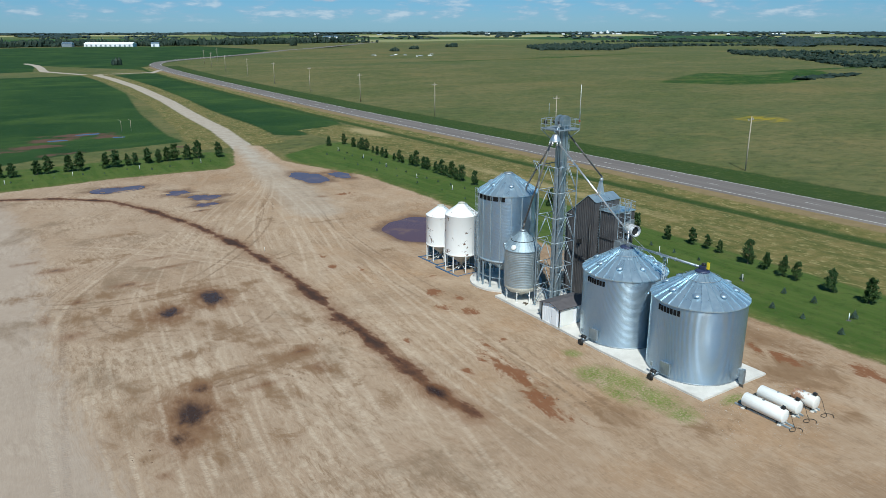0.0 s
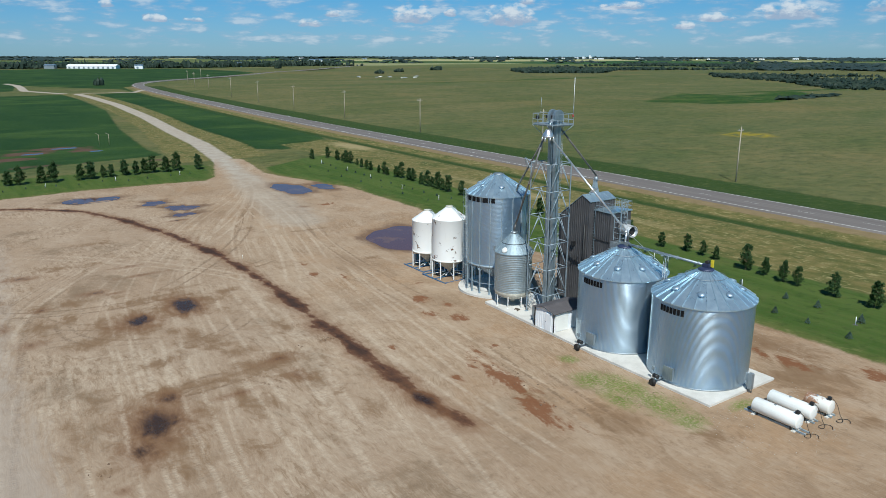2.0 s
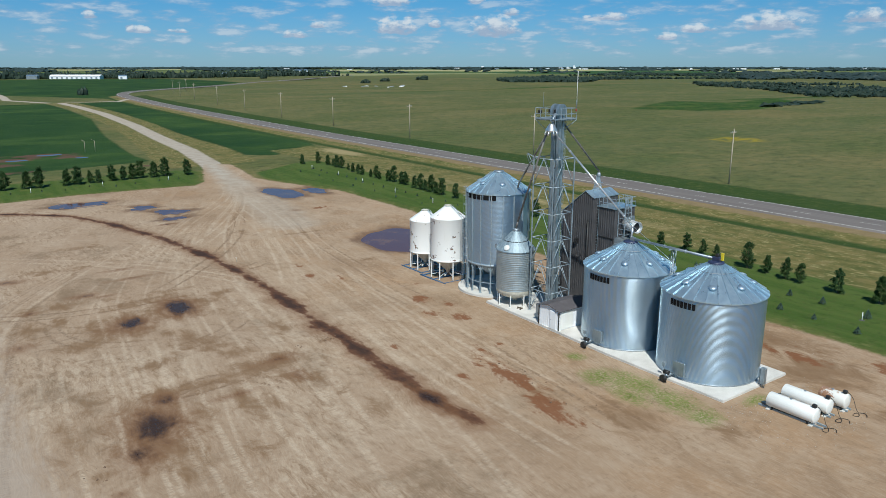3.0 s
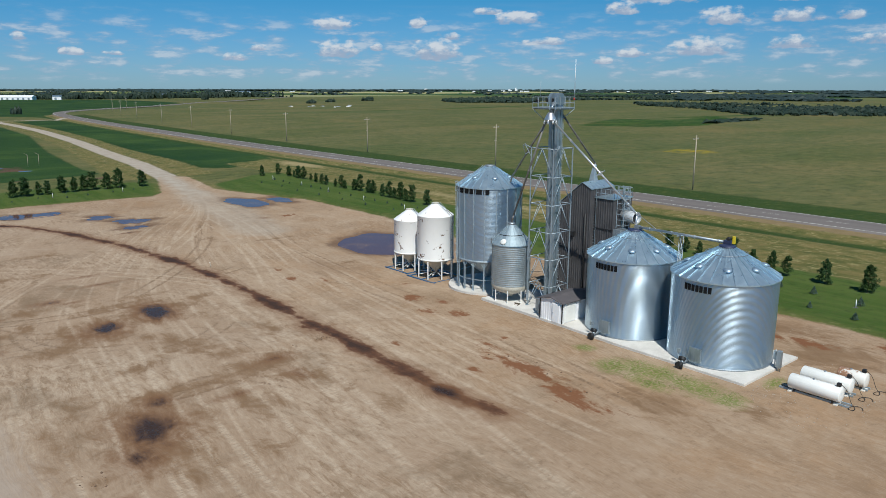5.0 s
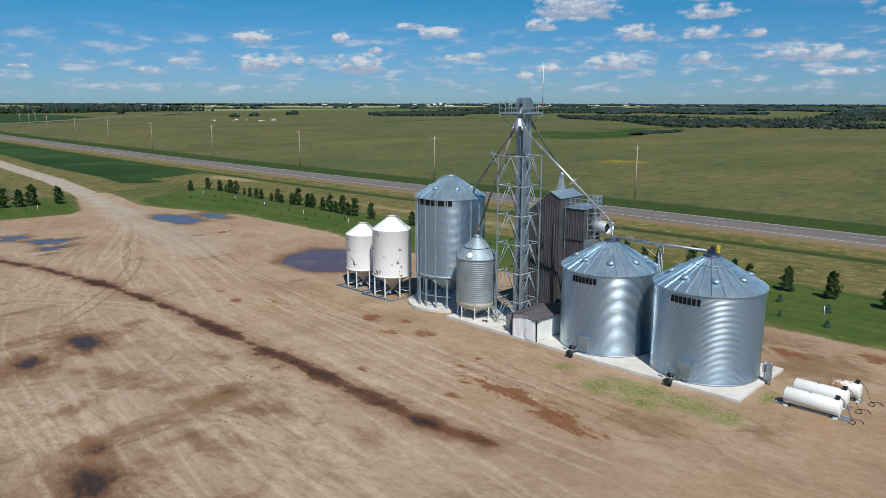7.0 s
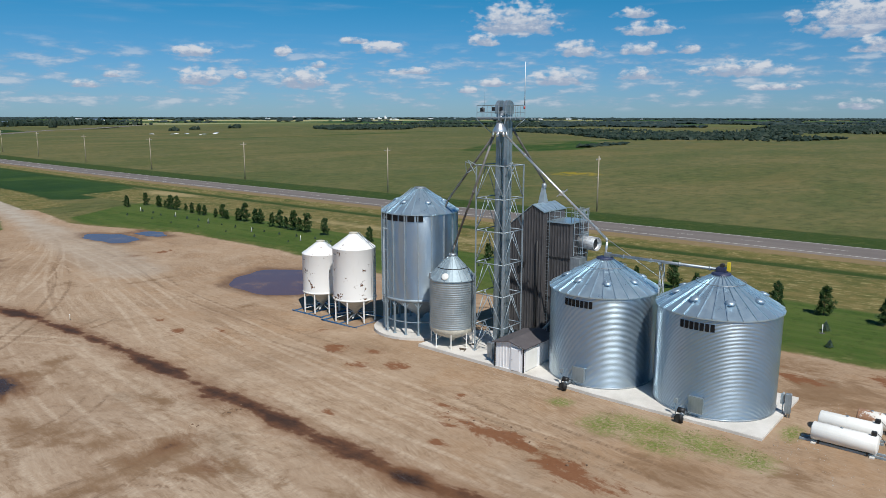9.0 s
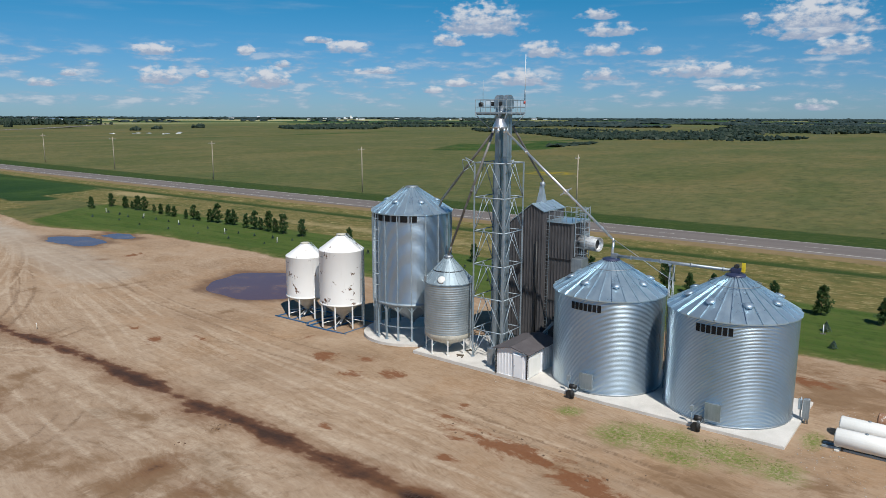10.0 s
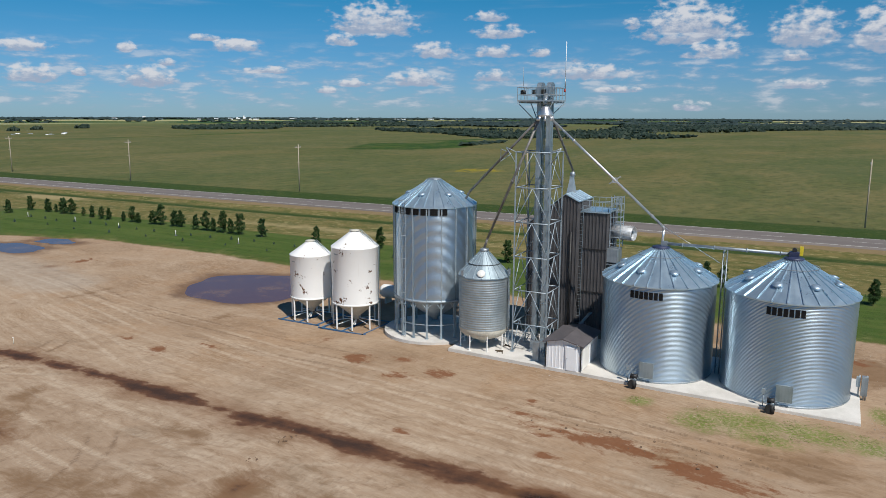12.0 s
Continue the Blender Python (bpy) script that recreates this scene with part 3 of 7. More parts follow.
def ground_material():
    m, n = material("land")
    co = n.node("ShaderNodeTexCoord").outputs["Object"]
    sx, sy, _ = n.node("ShaderNodeSeparateXYZ", Vector=co).outputs
    n2, n3 = n.noise(co, 0.45, 5.0, 0.6), n.noise(co, 4.0, 5.0, 0.65)
    wob = n.math("ADD", n.math("MULTIPLY_ADD", n2, 2.4, -1.2), n.math("MULTIPLY_ADD", n3, 0.9, -0.45))

    def mask(name, soft, k=1.0):
        return n.ramp(n.math("MULTIPLY_ADD", wob, k, n.value(name)), -soft, soft)

    # pasture
    swath = n.noise(n.mapped(co, (0.012, 0.022, 1.0), (0, 0, 0.35)), 1.0, 6.0, 0.62, 0.4)
    grass = n.mix(n.ramp(swath, 0.34, 0.66), rgb(0.090, 0.110, 0.034), rgb(0.156, 0.144, 0.058))
    clump = n.noise(n.mapped(co, (0.22, 0.30, 1.0), (0, 0, 0.4)), 1.0, 7.0, 0.76)
    grass = n.mix(n.math("MULTIPLY", n.ramp(clump, 0.48, 0.62), 0.62), grass, rgb(0.050, 0.064, 0.022))
    grass = n.mix(n.math("MULTIPLY", n.ramp(clump, 0.48, 0.33), 0.48), grass, rgb(0.187, 0.158, 0.075))
    grass = n.mix(n.math("MULTIPLY", n.ramp(n.noise(n.mapped(co, (0.03, 0.05, 1.0), (0, 0, 0.3), (3, 9, 0)), 1.0, 7.0, 0.7), 0.52, 0.66), 0.5), grass, rgb(0.061, 0.082, 0.029))
    grass = n.mix(n.math("MULTIPLY", n.ramp(n3, 0.4, 0.75), 0.3), grass, rgb(0.050, 0.060, 0.019))
    lush = n.mix(n.ramp(n.noise(co, 0.06, 5.0, 0.65), 0.38, 0.62), rgb(0.012, 0.052, 0.005), rgb(0.036, 0.082, 0.010))
    grass = n.mix(n.ramp(n.math("MULTIPLY_ADD", wob, 3.0, n.value("lush")), -1.0, 4.0), grass, lush)
    grass = n.mix(n.math("MULTIPLY", n.ramp(n.math("MULTIPLY_ADD", wob, 2.5, n.value("flowers")), 0.0, 5.0), n.ramp(n.noise(n.mapped(co, (0.12, 0.3, 1)), 1.0, 5.0, 0.7), 0.42, 0.6)), grass, rgb(0.300, 0.233, 0.016))
    zone = n.noise(n.mapped(co, (0.0042, 0.0075, 1.0), (0, 0, 0.6), (2, 7, 0)), 1.0, 5.0, 0.6, 0.6)
    grass = n.mix(n.math("MULTIPLY", n.ramp(zone, 0.50, 0.66), 0.55), grass, rgb(0.068, 0.098, 0.034))
    grass = n.mix(n.math("MULTIPLY", n.ramp(zone, 0.48, 0.34), 0.45), grass, rgb(0.180, 0.140, 0.054))
    tussock = n.noise(n.mapped(co, (0.5, 0.8, 1.0), (0, 0, 0.2)), 0.5, 6.0, 0.75)
    grass = n.mix(n.math("MULTIPLY", n.ramp(tussock, 0.54, 0.68), 0.35), grass, rgb(0.215, 0.185, 0.085))
    grass = n.mix(n.math("MULTIPLY", n.ramp(tussock, 0.46, 0.32), 0.45), grass, rgb(0.040, 0.052, 0.020))
    sere = n.noise(n.mapped(co, (0.10, 0.16, 1.0), (0, 0, 0.25), (8, 1, 0)), 1.0, 8.0, 0.78)
    grass = n.mix(n.math("MULTIPLY", n.ramp(sere, 0.48, 0.65), 0.38), grass, rgb(0.205, 0.160, 0.062))
    grass = n.mix(n.math("MULTIPLY", n.ramp(sere, 0.47, 0.36), 0.30), grass, rgb(0.052, 0.072, 0.024))
    # a patchwork of far fields
    away = n.ramp(n.math("SQRT", n.math("MULTIPLY_ADD", sx, sx, n.math("MULTIPLY", sy, sy))), 1450.0, 2100.0)
    plot = n.node("ShaderNodeTexVoronoi", Vector=n.mapped(co, (0.0011, 0.0019, 0.0), (0, 0, 0.25)), Scale=1.0, Randomness=0.8).outputs["Color"]
    hue = n.node("ShaderNodeSeparateXYZ", Vector=plot).outputs
    fields = n.mix(n.ramp(hue[0], 0.2, 0.8), rgb(0.040, 0.085, 0.028), rgb(0.120, 0.140, 0.050))
    fields = n.mix(n.ramp(hue[1], 0.72, 0.78), fields, rgb(0.360, 0.340, 0.170))
    grass = n.mix(away, grass, fields)
    # crops
    rows = n.noise(n.mapped(co, (0.03, 0.012, 1.0)), 1.0, 5.0, 0.6)
    green = n.mix(n.ramp(rows, 0.35, 0.65), rgb(0.014, 0.044, 0.010), rgb(0.031, 0.068, 0.015))
    green = n.mix(n.math("MULTIPLY", n.ramp(n.noise(n.mapped(co, (0.5, 0.3, 1.0)), 0.9, 6.0, 0.72), 0.50, 0.66), 0.5), green, rgb(0.052, 0.088, 0.028))
    green = n.mix(n.math("MULTIPLY", n3, 0.4), green, rgb(0.015, 0.041, 0.010))
    thinned = n.noise(n.mapped(co, (0.02, 0.035, 1.0), (0, 0, 0.2), (5, 2, 0)), 1.0, 6.0, 0.68)
    green = n.mix(n.math("MULTIPLY", n.ramp(thinned, 0.47, 0.68), 0.60), green, rgb(0.068, 0.112, 0.024))
    green = n.mix(n.math("MULTIPLY", n.ramp(thinned, 0.46, 0.30), 0.5), green, rgb(0.012, 0.040, 0.012))
    grass = n.mix(mask("crop", 0.8), grass, green)
    bog = n.ramp(n.math("ADD", n.math("MULTIPLY_ADD", n.noise(co, 0.12, 5.0, 0.65), 14.0, -7.6), n.value("bog")), -0.6, 1.6)
    grass = n.mix(n.math("MULTIPLY", bog, 0.85), grass, n.mix(n2, rgb(0.085, 0.040, 0.032), rgb(0.150, 0.085, 0.062)))
    # dry and rough grass, ditch, lawn
    tuft = n.noise(n.mapped(co, (1.5, 0.50, 1.0), (0, 0, 0.04)), 0.95, 6.0, 0.7, 0.5)
    dry = n.mix(n.ramp(n2, 0.32, 0.68), rgb(0.116, 0.112, 0.034), rgb(0.188, 0.152, 0.058))
    dry = n.mix(n.ramp(n.noise(n.mapped(co, (1.0, 0.5, 1.0)), 0.22, 5.0, 0.65), 0.46, 0.68), dry, rgb(0.072, 0.088, 0.022))
    dry = n.mix(n.math("MULTIPLY", n.ramp(tuft, 0.54, 0.62), 0.75), dry, rgb(0.330, 0.280, 0.130))
    dry = n.mix(n.math("MULTIPLY", n.ramp(n3, 0.50, 0.72), 0.4), dry, rgb(0.070, 0.080, 0.024))
    straw = n.ramp(n.math("MULTIPLY_ADD", wob, 2.0, n.value("straw")), -1.0, 3.0)
    dry = n.mix(n.math("MULTIPLY", straw, 0.75), dry, n.mix(n3, rgb(0.300, 0.230, 0.110), rgb(0.430, 0.350, 0.190)))
    grass = n.mix(mask("tan", 0.9, 0.8), grass, dry)
    gravel = n.mix(n2, rgb(0.180, 0.126, 0.066), rgb(0.290, 0.212, 0.120))
    grass = n.mix(n.math("MULTIPLY", mask("shoulder", 0.6, 0.6), 0.85), grass, gravel)
    deep = n.mix(n2, rgb(0.022, 0.049, 0.008), rgb(0.046, 0.076, 0.017))
    deep = n.mix(n.math("MULTIPLY", n3, 0.5), deep, rgb(0.022, 0.048, 0.010))
    deep = n.mix(n.math("MULTIPLY", n.ramp(tuft, 0.50, 0.66), 0.5), deep, rgb(0.120, 0.130, 0.040))
    grass = n.mix(n.math("MULTIPLY", mask("verge", 0.9, 0.9), 0.95), grass, deep)
    turf = n.mix(n.ramp(n.noise(n.mapped(co, (0.55, 0.05, 1.0)), 1.0, 4.0), 0.35, 0.65), rgb(0.058, 0.102, 0.018), rgb(0.090, 0.130, 0.029))
    turf = n.mix(n.ramp(n.noise(co, 0.22, 4.0), 0.54, 0.76), turf, rgb(0.113, 0.130, 0.036))
    turf = n.mix(n.math("MULTIPLY", n.ramp(n.noise(co, 1.1, 6.0, 0.72), 0.50, 0.66), 0.45), turf, rgb(0.090, 0.097, 0.031))
    turf = n.mix(n.math("MULTIPLY", n.ramp(n.noise(co, 0.7, 5.0, 0.7), 0.52, 0.66), 0.40), turf, rgb(0.023, 0.046, 0.009))
    turf = n.mix(n.math("MULTIPLY", n3, 0.3), turf, rgb(0.027, 0.046, 0.009))
    grass = n.mix(mask("lawn", 0.6, 0.5), grass, turf)
    # packed dirt: broad tones, then fine drag lines along the line of travel
    bend = n.math("MAXIMUM", n.math("SUBTRACT", sy, 85.0), 0.0)
    u = n.math("SUBTRACT", n.math("MULTIPLY_ADD", sy, -0.13, sx), n.math("MULTIPLY", n.math("MULTIPLY", bend, bend), 0.0024))
    u = n.math("MULTIPLY_ADD", n.noise(co, 0.02, 2.0), 10.0, u)
    u = n.math("MULTIPLY_ADD", n.noise(co, 0.09, 3.0), 4.2, u)
    fan = n.node("ShaderNodeCombineXYZ", X=n.math("MULTIPLY", u, 0.42), Y=n.math("MULTIPLY", sy, 0.030)).outputs[0]
    track = n.noise(fan, 1.0, 5.0, 0.62)
    thin = n.noise(n.mapped(fan, (4.4, 8.0, 1.0)), 1.0, 4.0, 0.62)
    hair = n.noise(n.mapped(fan, (15.0, 34.0, 1.0)), 1.0, 3.0, 0.6)
    clod = n.noise(co, 1.5, 6.0, 0.7)
    patch = n.noise(n.mapped(co, (0.9, 0.55, 1.0), (0, 0, -0.2)), 0.5, 6.0, 0.68, 0.6)
    far_side = n.ramp(sx, 50.0, 24.0)
    broad = n.noise(co, 0.035, 5.0, 0.6)
    blotch = n.noise(n.mapped(co, (1.0, 0.6, 1.0), (0, 0, -0.15), (4, 30, 0)), 0.17, 6.0, 0.62, 0.5)
    rowed = n.ramp(n.noise(n.mapped(co, (1, 1, 1), (0, 0, 0), (13, 47, 0)), 0.045, 4.0, 0.6), 0.46, 0.64)
    hi, lo = rgb(0.520, 0.415, 0.305), rgb(0.225, 0.148, 0.088)
    dirt = n.mix(n.ramp(broad, 0.38, 0.62), rgb(0.315, 0.213, 0.133), rgb(0.382, 0.274, 0.182))
    dirt = n.mix(n.math("MULTIPLY", n.ramp(blotch, 0.50, 0.66), 0.60), dirt, rgb(0.434, 0.330, 0.236))
    dirt = n.mix(n.math("MULTIPLY", n.ramp(blotch, 0.48, 0.31), 0.62), dirt, rgb(0.248, 0.163, 0.100))
    dirt = n.mix(n.math("MULTIPLY", far_side, 0.40), dirt, rgb(0.372, 0.286, 0.214))
    warm = n.math("MULTIPLY", n.ramp(n.noise(n.mapped(co, (1, 1, 1), (0, 0, 0), (7, 80, 0)), 0.11, 6.0, 0.7), 0.47, 0.66), n.math("SUBTRACT", 0.50, n.math("MULTIPLY", far_side, 0.40)))
    dirt = n.mix(warm, dirt, rgb(0.352, 0.216, 0.118))
    dirt = n.mix(n.math("MULTIPLY", n.ramp(track, 0.53, 0.70), 0.20), dirt, hi)
    dirt = n.mix(n.math("MULTIPLY", n.ramp(track, 0.48, 0.31), 0.22), dirt, lo)
    dirt = n.mix(n.math("MULTIPLY", n.ramp(thin, 0.53, 0.66), n.math("MULTIPLY_ADD", rowed, 0.26, 0.05)), dirt, hi)
    dirt = n.mix(n.math("MULTIPLY", n.ramp(thin, 0.47, 0.34), n.math("MULTIPLY_ADD", rowed, 0.30, 0.06)), dirt, lo)
    dirt = n.mix(n.math("MULTIPLY", n.ramp(hair, 0.52, 0.64), n.math("MULTIPLY_ADD", rowed, 0.18, 0.14)), dirt, hi)
    dirt = n.mix(n.math("MULTIPLY", n.ramp(hair, 0.48, 0.36), n.math("MULTIPLY_ADD", rowed, 0.22, 0.15)), dirt, lo)
    # scraped and lugged ground, here and there
    where = n.ramp(n.noise(co, 0.07, 3.0), 0.44, 0.60)
    chop = n.noise(n.mapped(co, (1.5, 0.40, 1.0), (0, 0, 0.5)), 1.3, 4.0, 0.62, 0.6)
    dirt = n.mix(n.math("MULTIPLY", n.math("MULTIPLY", n.ramp(chop, 0.53, 0.61), where), n.math("MULTIPLY_ADD", far_side, 0.46, 0.14)), dirt, lo)
    dirt = n.mix(n.math("MULTIPLY", n.math("MULTIPLY", n.ramp(chop, 0.47, 0.39), where), n.math("MULTIPLY_ADD", far_side, 0.24, 0.12)), dirt, hi)
    # wheel tracks with the print of the tyre lugs
    worn = n.ramp(n.noise(co, 0.22, 4.0, 0.65), 0.30, 0.52)
    lug = n.ramp(n.noise(n.mapped(co, (1.6, 4.6, 1.0), (0, 0, 0.12)), 1.0, 2.0, 0.5), 0.42, 0.58)
    print_ = n.value("wheel")
    pressed = n.math("MULTIPLY", n.ramp(n.math("ABSOLUTE", print_), 0.05, 0.8), worn)
    dirt = n.mix(n.math("MULTIPLY", n.math("MULTIPLY", n.ramp(print_, 0.05, 0.85), worn), n.math("MULTIPLY_ADD", lug, 0.24, 0.28)), dirt, rgb(0.535, 0.432, 0.325))
    dirt = n.mix(n.math("MULTIPLY", n.math("MULTIPLY", n.ramp(print_, -0.05, -0.85), worn), n.math("MULTIPLY_ADD", lug, 0.42, 0.24)), dirt, rgb(0.165, 0.108, 0.068))
    # crumbs
    dirt = n.mix(n.math("MULTIPLY", n.ramp(patch, 0.52, 0.66), 0.42), dirt, rgb(0.265, 0.176, 0.108))
    dirt = n.mix(n.math("MULTIPLY", n.ramp(clod, 0.52, 0.68), 0.22), dirt, rgb(0.470, 0.375, 0.282))
    dirt = n.mix(n.math("MULTIPLY", n.ramp(clod, 0.47, 0.32), 0.38), dirt, rgb(0.207, 0.138, 0.088))
    pale = n.mix(n2, rgb(0.350, 0.285, 0.232), rgb(0.405, 0.340, 0.285))
    dirt = n.mix(n.math("MULTIPLY", n.ramp(n.math("ADD", n.math("MULTIPLY_ADD", thin, 6.0, -3.0), n.math("MULTIPLY_ADD", wob, 1.6, n.value("pale"))), -1.5, 3.0), 0.62), dirt, pale)
    ragged = n.math("ADD", wob, n.math("MULTIPLY_ADD", thin, 2.6, -1.3))
    tear = n.math("ADD", n.math("MULTIPLY_ADD", patch, 4.6, -2.3), n.math("ADD", n.math("MULTIPLY_ADD", clod, 1.6, -0.8), n.math("MULTIPLY_ADD", thin, 1.6, -0.8)))
    # broad brown scuffs where the ground stays damp
    scuff = n.noise(n.mapped(co, (1.0, 0.8, 1.0), (0, 0, 0.5), (31, 11, 0)), 0.085, 6.0, 0.66, 0.5)
    dirt = n.mix(n.math("MULTIPLY", n.ramp(scuff, 0.52, 0.68), n.math("MULTIPLY_ADD", far_side, 0.44, 0.18)), dirt, n.mix(clod, rgb(0.130, 0.088, 0.052), rgb(0.235, 0.165, 0.105)))
    olive = n.mix(clod, rgb(0.150, 0.084, 0.042), rgb(0.235, 0.146, 0.080))
    dirt = n.mix(n.math("MULTIPLY", n.ramp(n.math("MULTIPLY_ADD", tear, 0.80, n.value("smear")), -0.3, 1.0), 0.80), dirt, olive)
    red = n.mix(n3, rgb(0.150, 0.058, 0.026), rgb(0.235, 0.105, 0.050))
    dirt = n.mix(n.math("MULTIPLY", n.ramp(n.math("MULTIPLY_ADD", tear, 0.80, n.value("rust")), 0.1, 0.65), 0.92), dirt, red)
    mud_v = n.math("MULTIPLY_ADD", tear, 0.32, n.value("mud"))
    core = n.ramp(mud_v, 0.22, 0.85)
    mud = n.mix(core, n.mix(clod, rgb(0.135, 0.060, 0.028), rgb(0.205, 0.105, 0.052)), n.mix(clod, rgb(0.022, 0.013, 0.010), rgb(0.058, 0.031, 0.020)))
    muddy = n.ramp(mud_v, -0.45, 0.85)
    broken = n.noise(co, 0.16, 4.0, 0.6)
    edge = n.math("ADD", n.math("MULTIPLY_ADD", n.noise(n.mapped(co, (1.0, 0.45, 1.0)), 1.2, 5.0, 0.65), 1.9, -0.95), n.math("ADD", n.value("ditch"), n.math("MULTIPLY_ADD", broken, 3.8, -1.70)))
    streaky = n.ramp(edge, -0.30, 0.20)
    spill = n.math("MULTIPLY", n.ramp(n.math("ADD", edge, n.math("MULTIPLY_ADD", patch, 2.4, -1.2)), -1.9, 0.3), 0.60)
    bed = n.mix(n.ramp(edge, 0.0, 0.9), n.mix(clod, rgb(0.085, 0.036, 0.020), rgb(0.150, 0.070, 0.038)), n.mix(clod, rgb(0.024, 0.014, 0.012), rgb(0.060, 0.031, 0.022)))
    damp = n.math("MULTIPLY", n.ramp(n.math("MULTIPLY_ADD", ragged, 0.8, n.value("damp")), -2.2, 0.1), 0.74)
    dirt = n.mix(damp, dirt, rgb(0.120, 0.066, 0.040))
    dirt = n.mix(spill, dirt, rgb(0.200, 0.108, 0.060))
    dirt = n.mix(n.math("MULTIPLY", streaky, 0.94), dirt, bed)
    dirt = n.mix(n.math("MULTIPLY", muddy, 0.94), dirt, mud)
    wet = n.math("MAXIMUM", n.math("MAXIMUM", muddy, streaky), damp)
    weedy = n.math("MULTIPLY", n.ramp(n.math("MULTIPLY_ADD", tear, 0.34, n.value("weeds")), -0.35, 0.7), n.ramp(n3, 0.30, 0.62))
    dirt = n.mix(n.math("MULTIPLY", weedy, 0.85), dirt, n.mix(n2, rgb(0.098, 0.160, 0.020), rgb(0.172, 0.220, 0.045)))
    lane_c = n.mix(n.ramp(n2, 0.3, 0.7), rgb(0.360, 0.302, 0.240), rgb(0.440, 0.385, 0.318))
    lane_c = n.mix(n.math("MULTIPLY", n.ramp(thin, 0.55, 0.7), 0.2), lane_c, rgb(0.246, 0.205, 0.164))
    in_yard = mask("yard", 0.5, 0.7)
    land = n.mix(n.math("MULTIPLY", n.ramp(n.math("MULTIPLY_ADD", wob, 1.4, n.value("yard")), -3.0, 0.4), 0.55), grass, dry)
    land = n.mix(n.ramp(n.math("MULTIPLY_ADD", wob, 0.5, n.value("lane")), -0.5, 0.5), land, lane_c)
    land = n.mix(in_yard, land, dirt)
    land = n.mix(n.math("MULTIPLY", n.math("MULTIPLY", n.ramp(n.math("MULTIPLY_ADD", ragged, 1.2, n.value("lane")), -2.0, 3.0), in_yard), n.math("SUBTRACT", n.math("MULTIPLY_ADD", n.ramp(sy, 160.0, 198.0), 0.5, 0.5), n.math("MULTIPLY", wet, 0.5))), land, lane_c)
    fuzz = n.noise(co, 9.0, 5.0, 0.7)
    turfy = n.math("ADD", n.math("MULTIPLY", fuzz, 0.6), n.math("ADD", n.math("MULTIPLY", clod, 0.9), n.math("MULTIPLY", n3, 0.7)))
    earthy = n.math("ADD", n.math("ADD", n.math("MULTIPLY", thin, 0.55), n.math("MULTIPLY", hair, 0.22)), n.math("ADD", n.math("MULTIPLY", clod, 0.40), n.math("ADD", n.math("MULTIPLY", n.math("MULTIPLY", chop, where), 0.45), n.math("MULTIPLY", n.math("MULTIPLY", lug, pressed), 0.22))))
    height = n.math("ADD", n.math("MULTIPLY", turfy, n.math("SUBTRACT", 1.0, in_yard)), n.math("MULTIPLY", earthy, in_yard))
    rough = n.math("MULTIPLY_ADD", n.math("MULTIPLY", wet, in_yard), -0.18, n.math("MULTIPLY_ADD", core, -0.48, 0.92))
    finish(n, land, rough, 0.0, height, 0.065, 0.15)
    return m


gm.materials.append(ground_material())
tagged(new("ground", gm), "packed tan dirt yard among green fields and pasture", "ground", kind="structure")


# puddles lie level in the hollows
def part(name, bm, mat, parent, label=""):
    me = bpy.data.meshes.new(name)
    bm.to_mesh(me)
    bm.free()
    me.materials.append(mat)
    ob = new(name, me)
    ob.parent = parent
    return tagged(ob, label)


for cx, cy, rx, ry, level in PUDDLES:
    bm = bmesh.new()
    bmesh.ops.create_circle(bm, cap_ends=True, radius=1.0, segments=40)
    bmesh.ops.scale(bm, vec=(rx * 1.22 + 0.5, ry * 1.22 + 0.5, 1), verts=bm.verts)
    ob = part("puddle", bm, WATER, None)
    ob.location = (cx, cy, level)
    tagged(ob, "shallow muddy rain puddle in the dirt", "puddle", "puddles in the yard", "structure")


def ribbon(pts, half, lift, name, mat, side=0.0, drop=0.0):
    """A strip along a line, its middle shifted sideways, draped over the ground."""
    bm = bmesh.new()
    rows = []
    for i, (x, y) in enumerate(pts):
        ax, ay = pts[max(i - 1, 0)]
        bx, by = pts[min(i + 1, len(pts) - 1)]
        d = Vector((bx - ax, by - ay)).normalized()
        r = Vector((d.y, -d.x))
        base = float(ground_z(x, y))
        row = []
        for o, h in ((-half - drop, -0.5), (-half, 0.0), (half, 0.0), (half + drop, -0.5)) if drop else ((-half, 0.0), (half, 0.0)):
            row.append(bm.verts.new((x + r.x * (side + o), y + r.y * (side + o), max(base, -0.1) + lift + h)))
        rows.append(row)
    for a, b in zip(rows, rows[1:]):
        for j in range(len(a) - 1):
            bm.faces.new((a[j], a[j + 1], b[j + 1], b[j]))
    bmesh.ops.recalc_face_normals(bm, faces=bm.faces)
    return part(name, bm, mat, None)


def smooth_line(pts, step):
    out = []
    P = [Vector(p) for p in pts]
    for i in range(len(P) - 1):
        a, b, c, d = P[max(i - 1, 0)], P[i], P[i + 1], P[min(i + 2, len(P) - 1)]
        n = max(2, int((c - b).length / step))
        for k in range(n):
            t = k / n
            out.append(tuple(0.5 * (2 * b + (c - a) * t + (2 * a - 5 * b + 4 * c - d) * t * t + (3 * b - a - 3 * c + d) * t ** 3)))
    return out + [tuple(P[-1])]


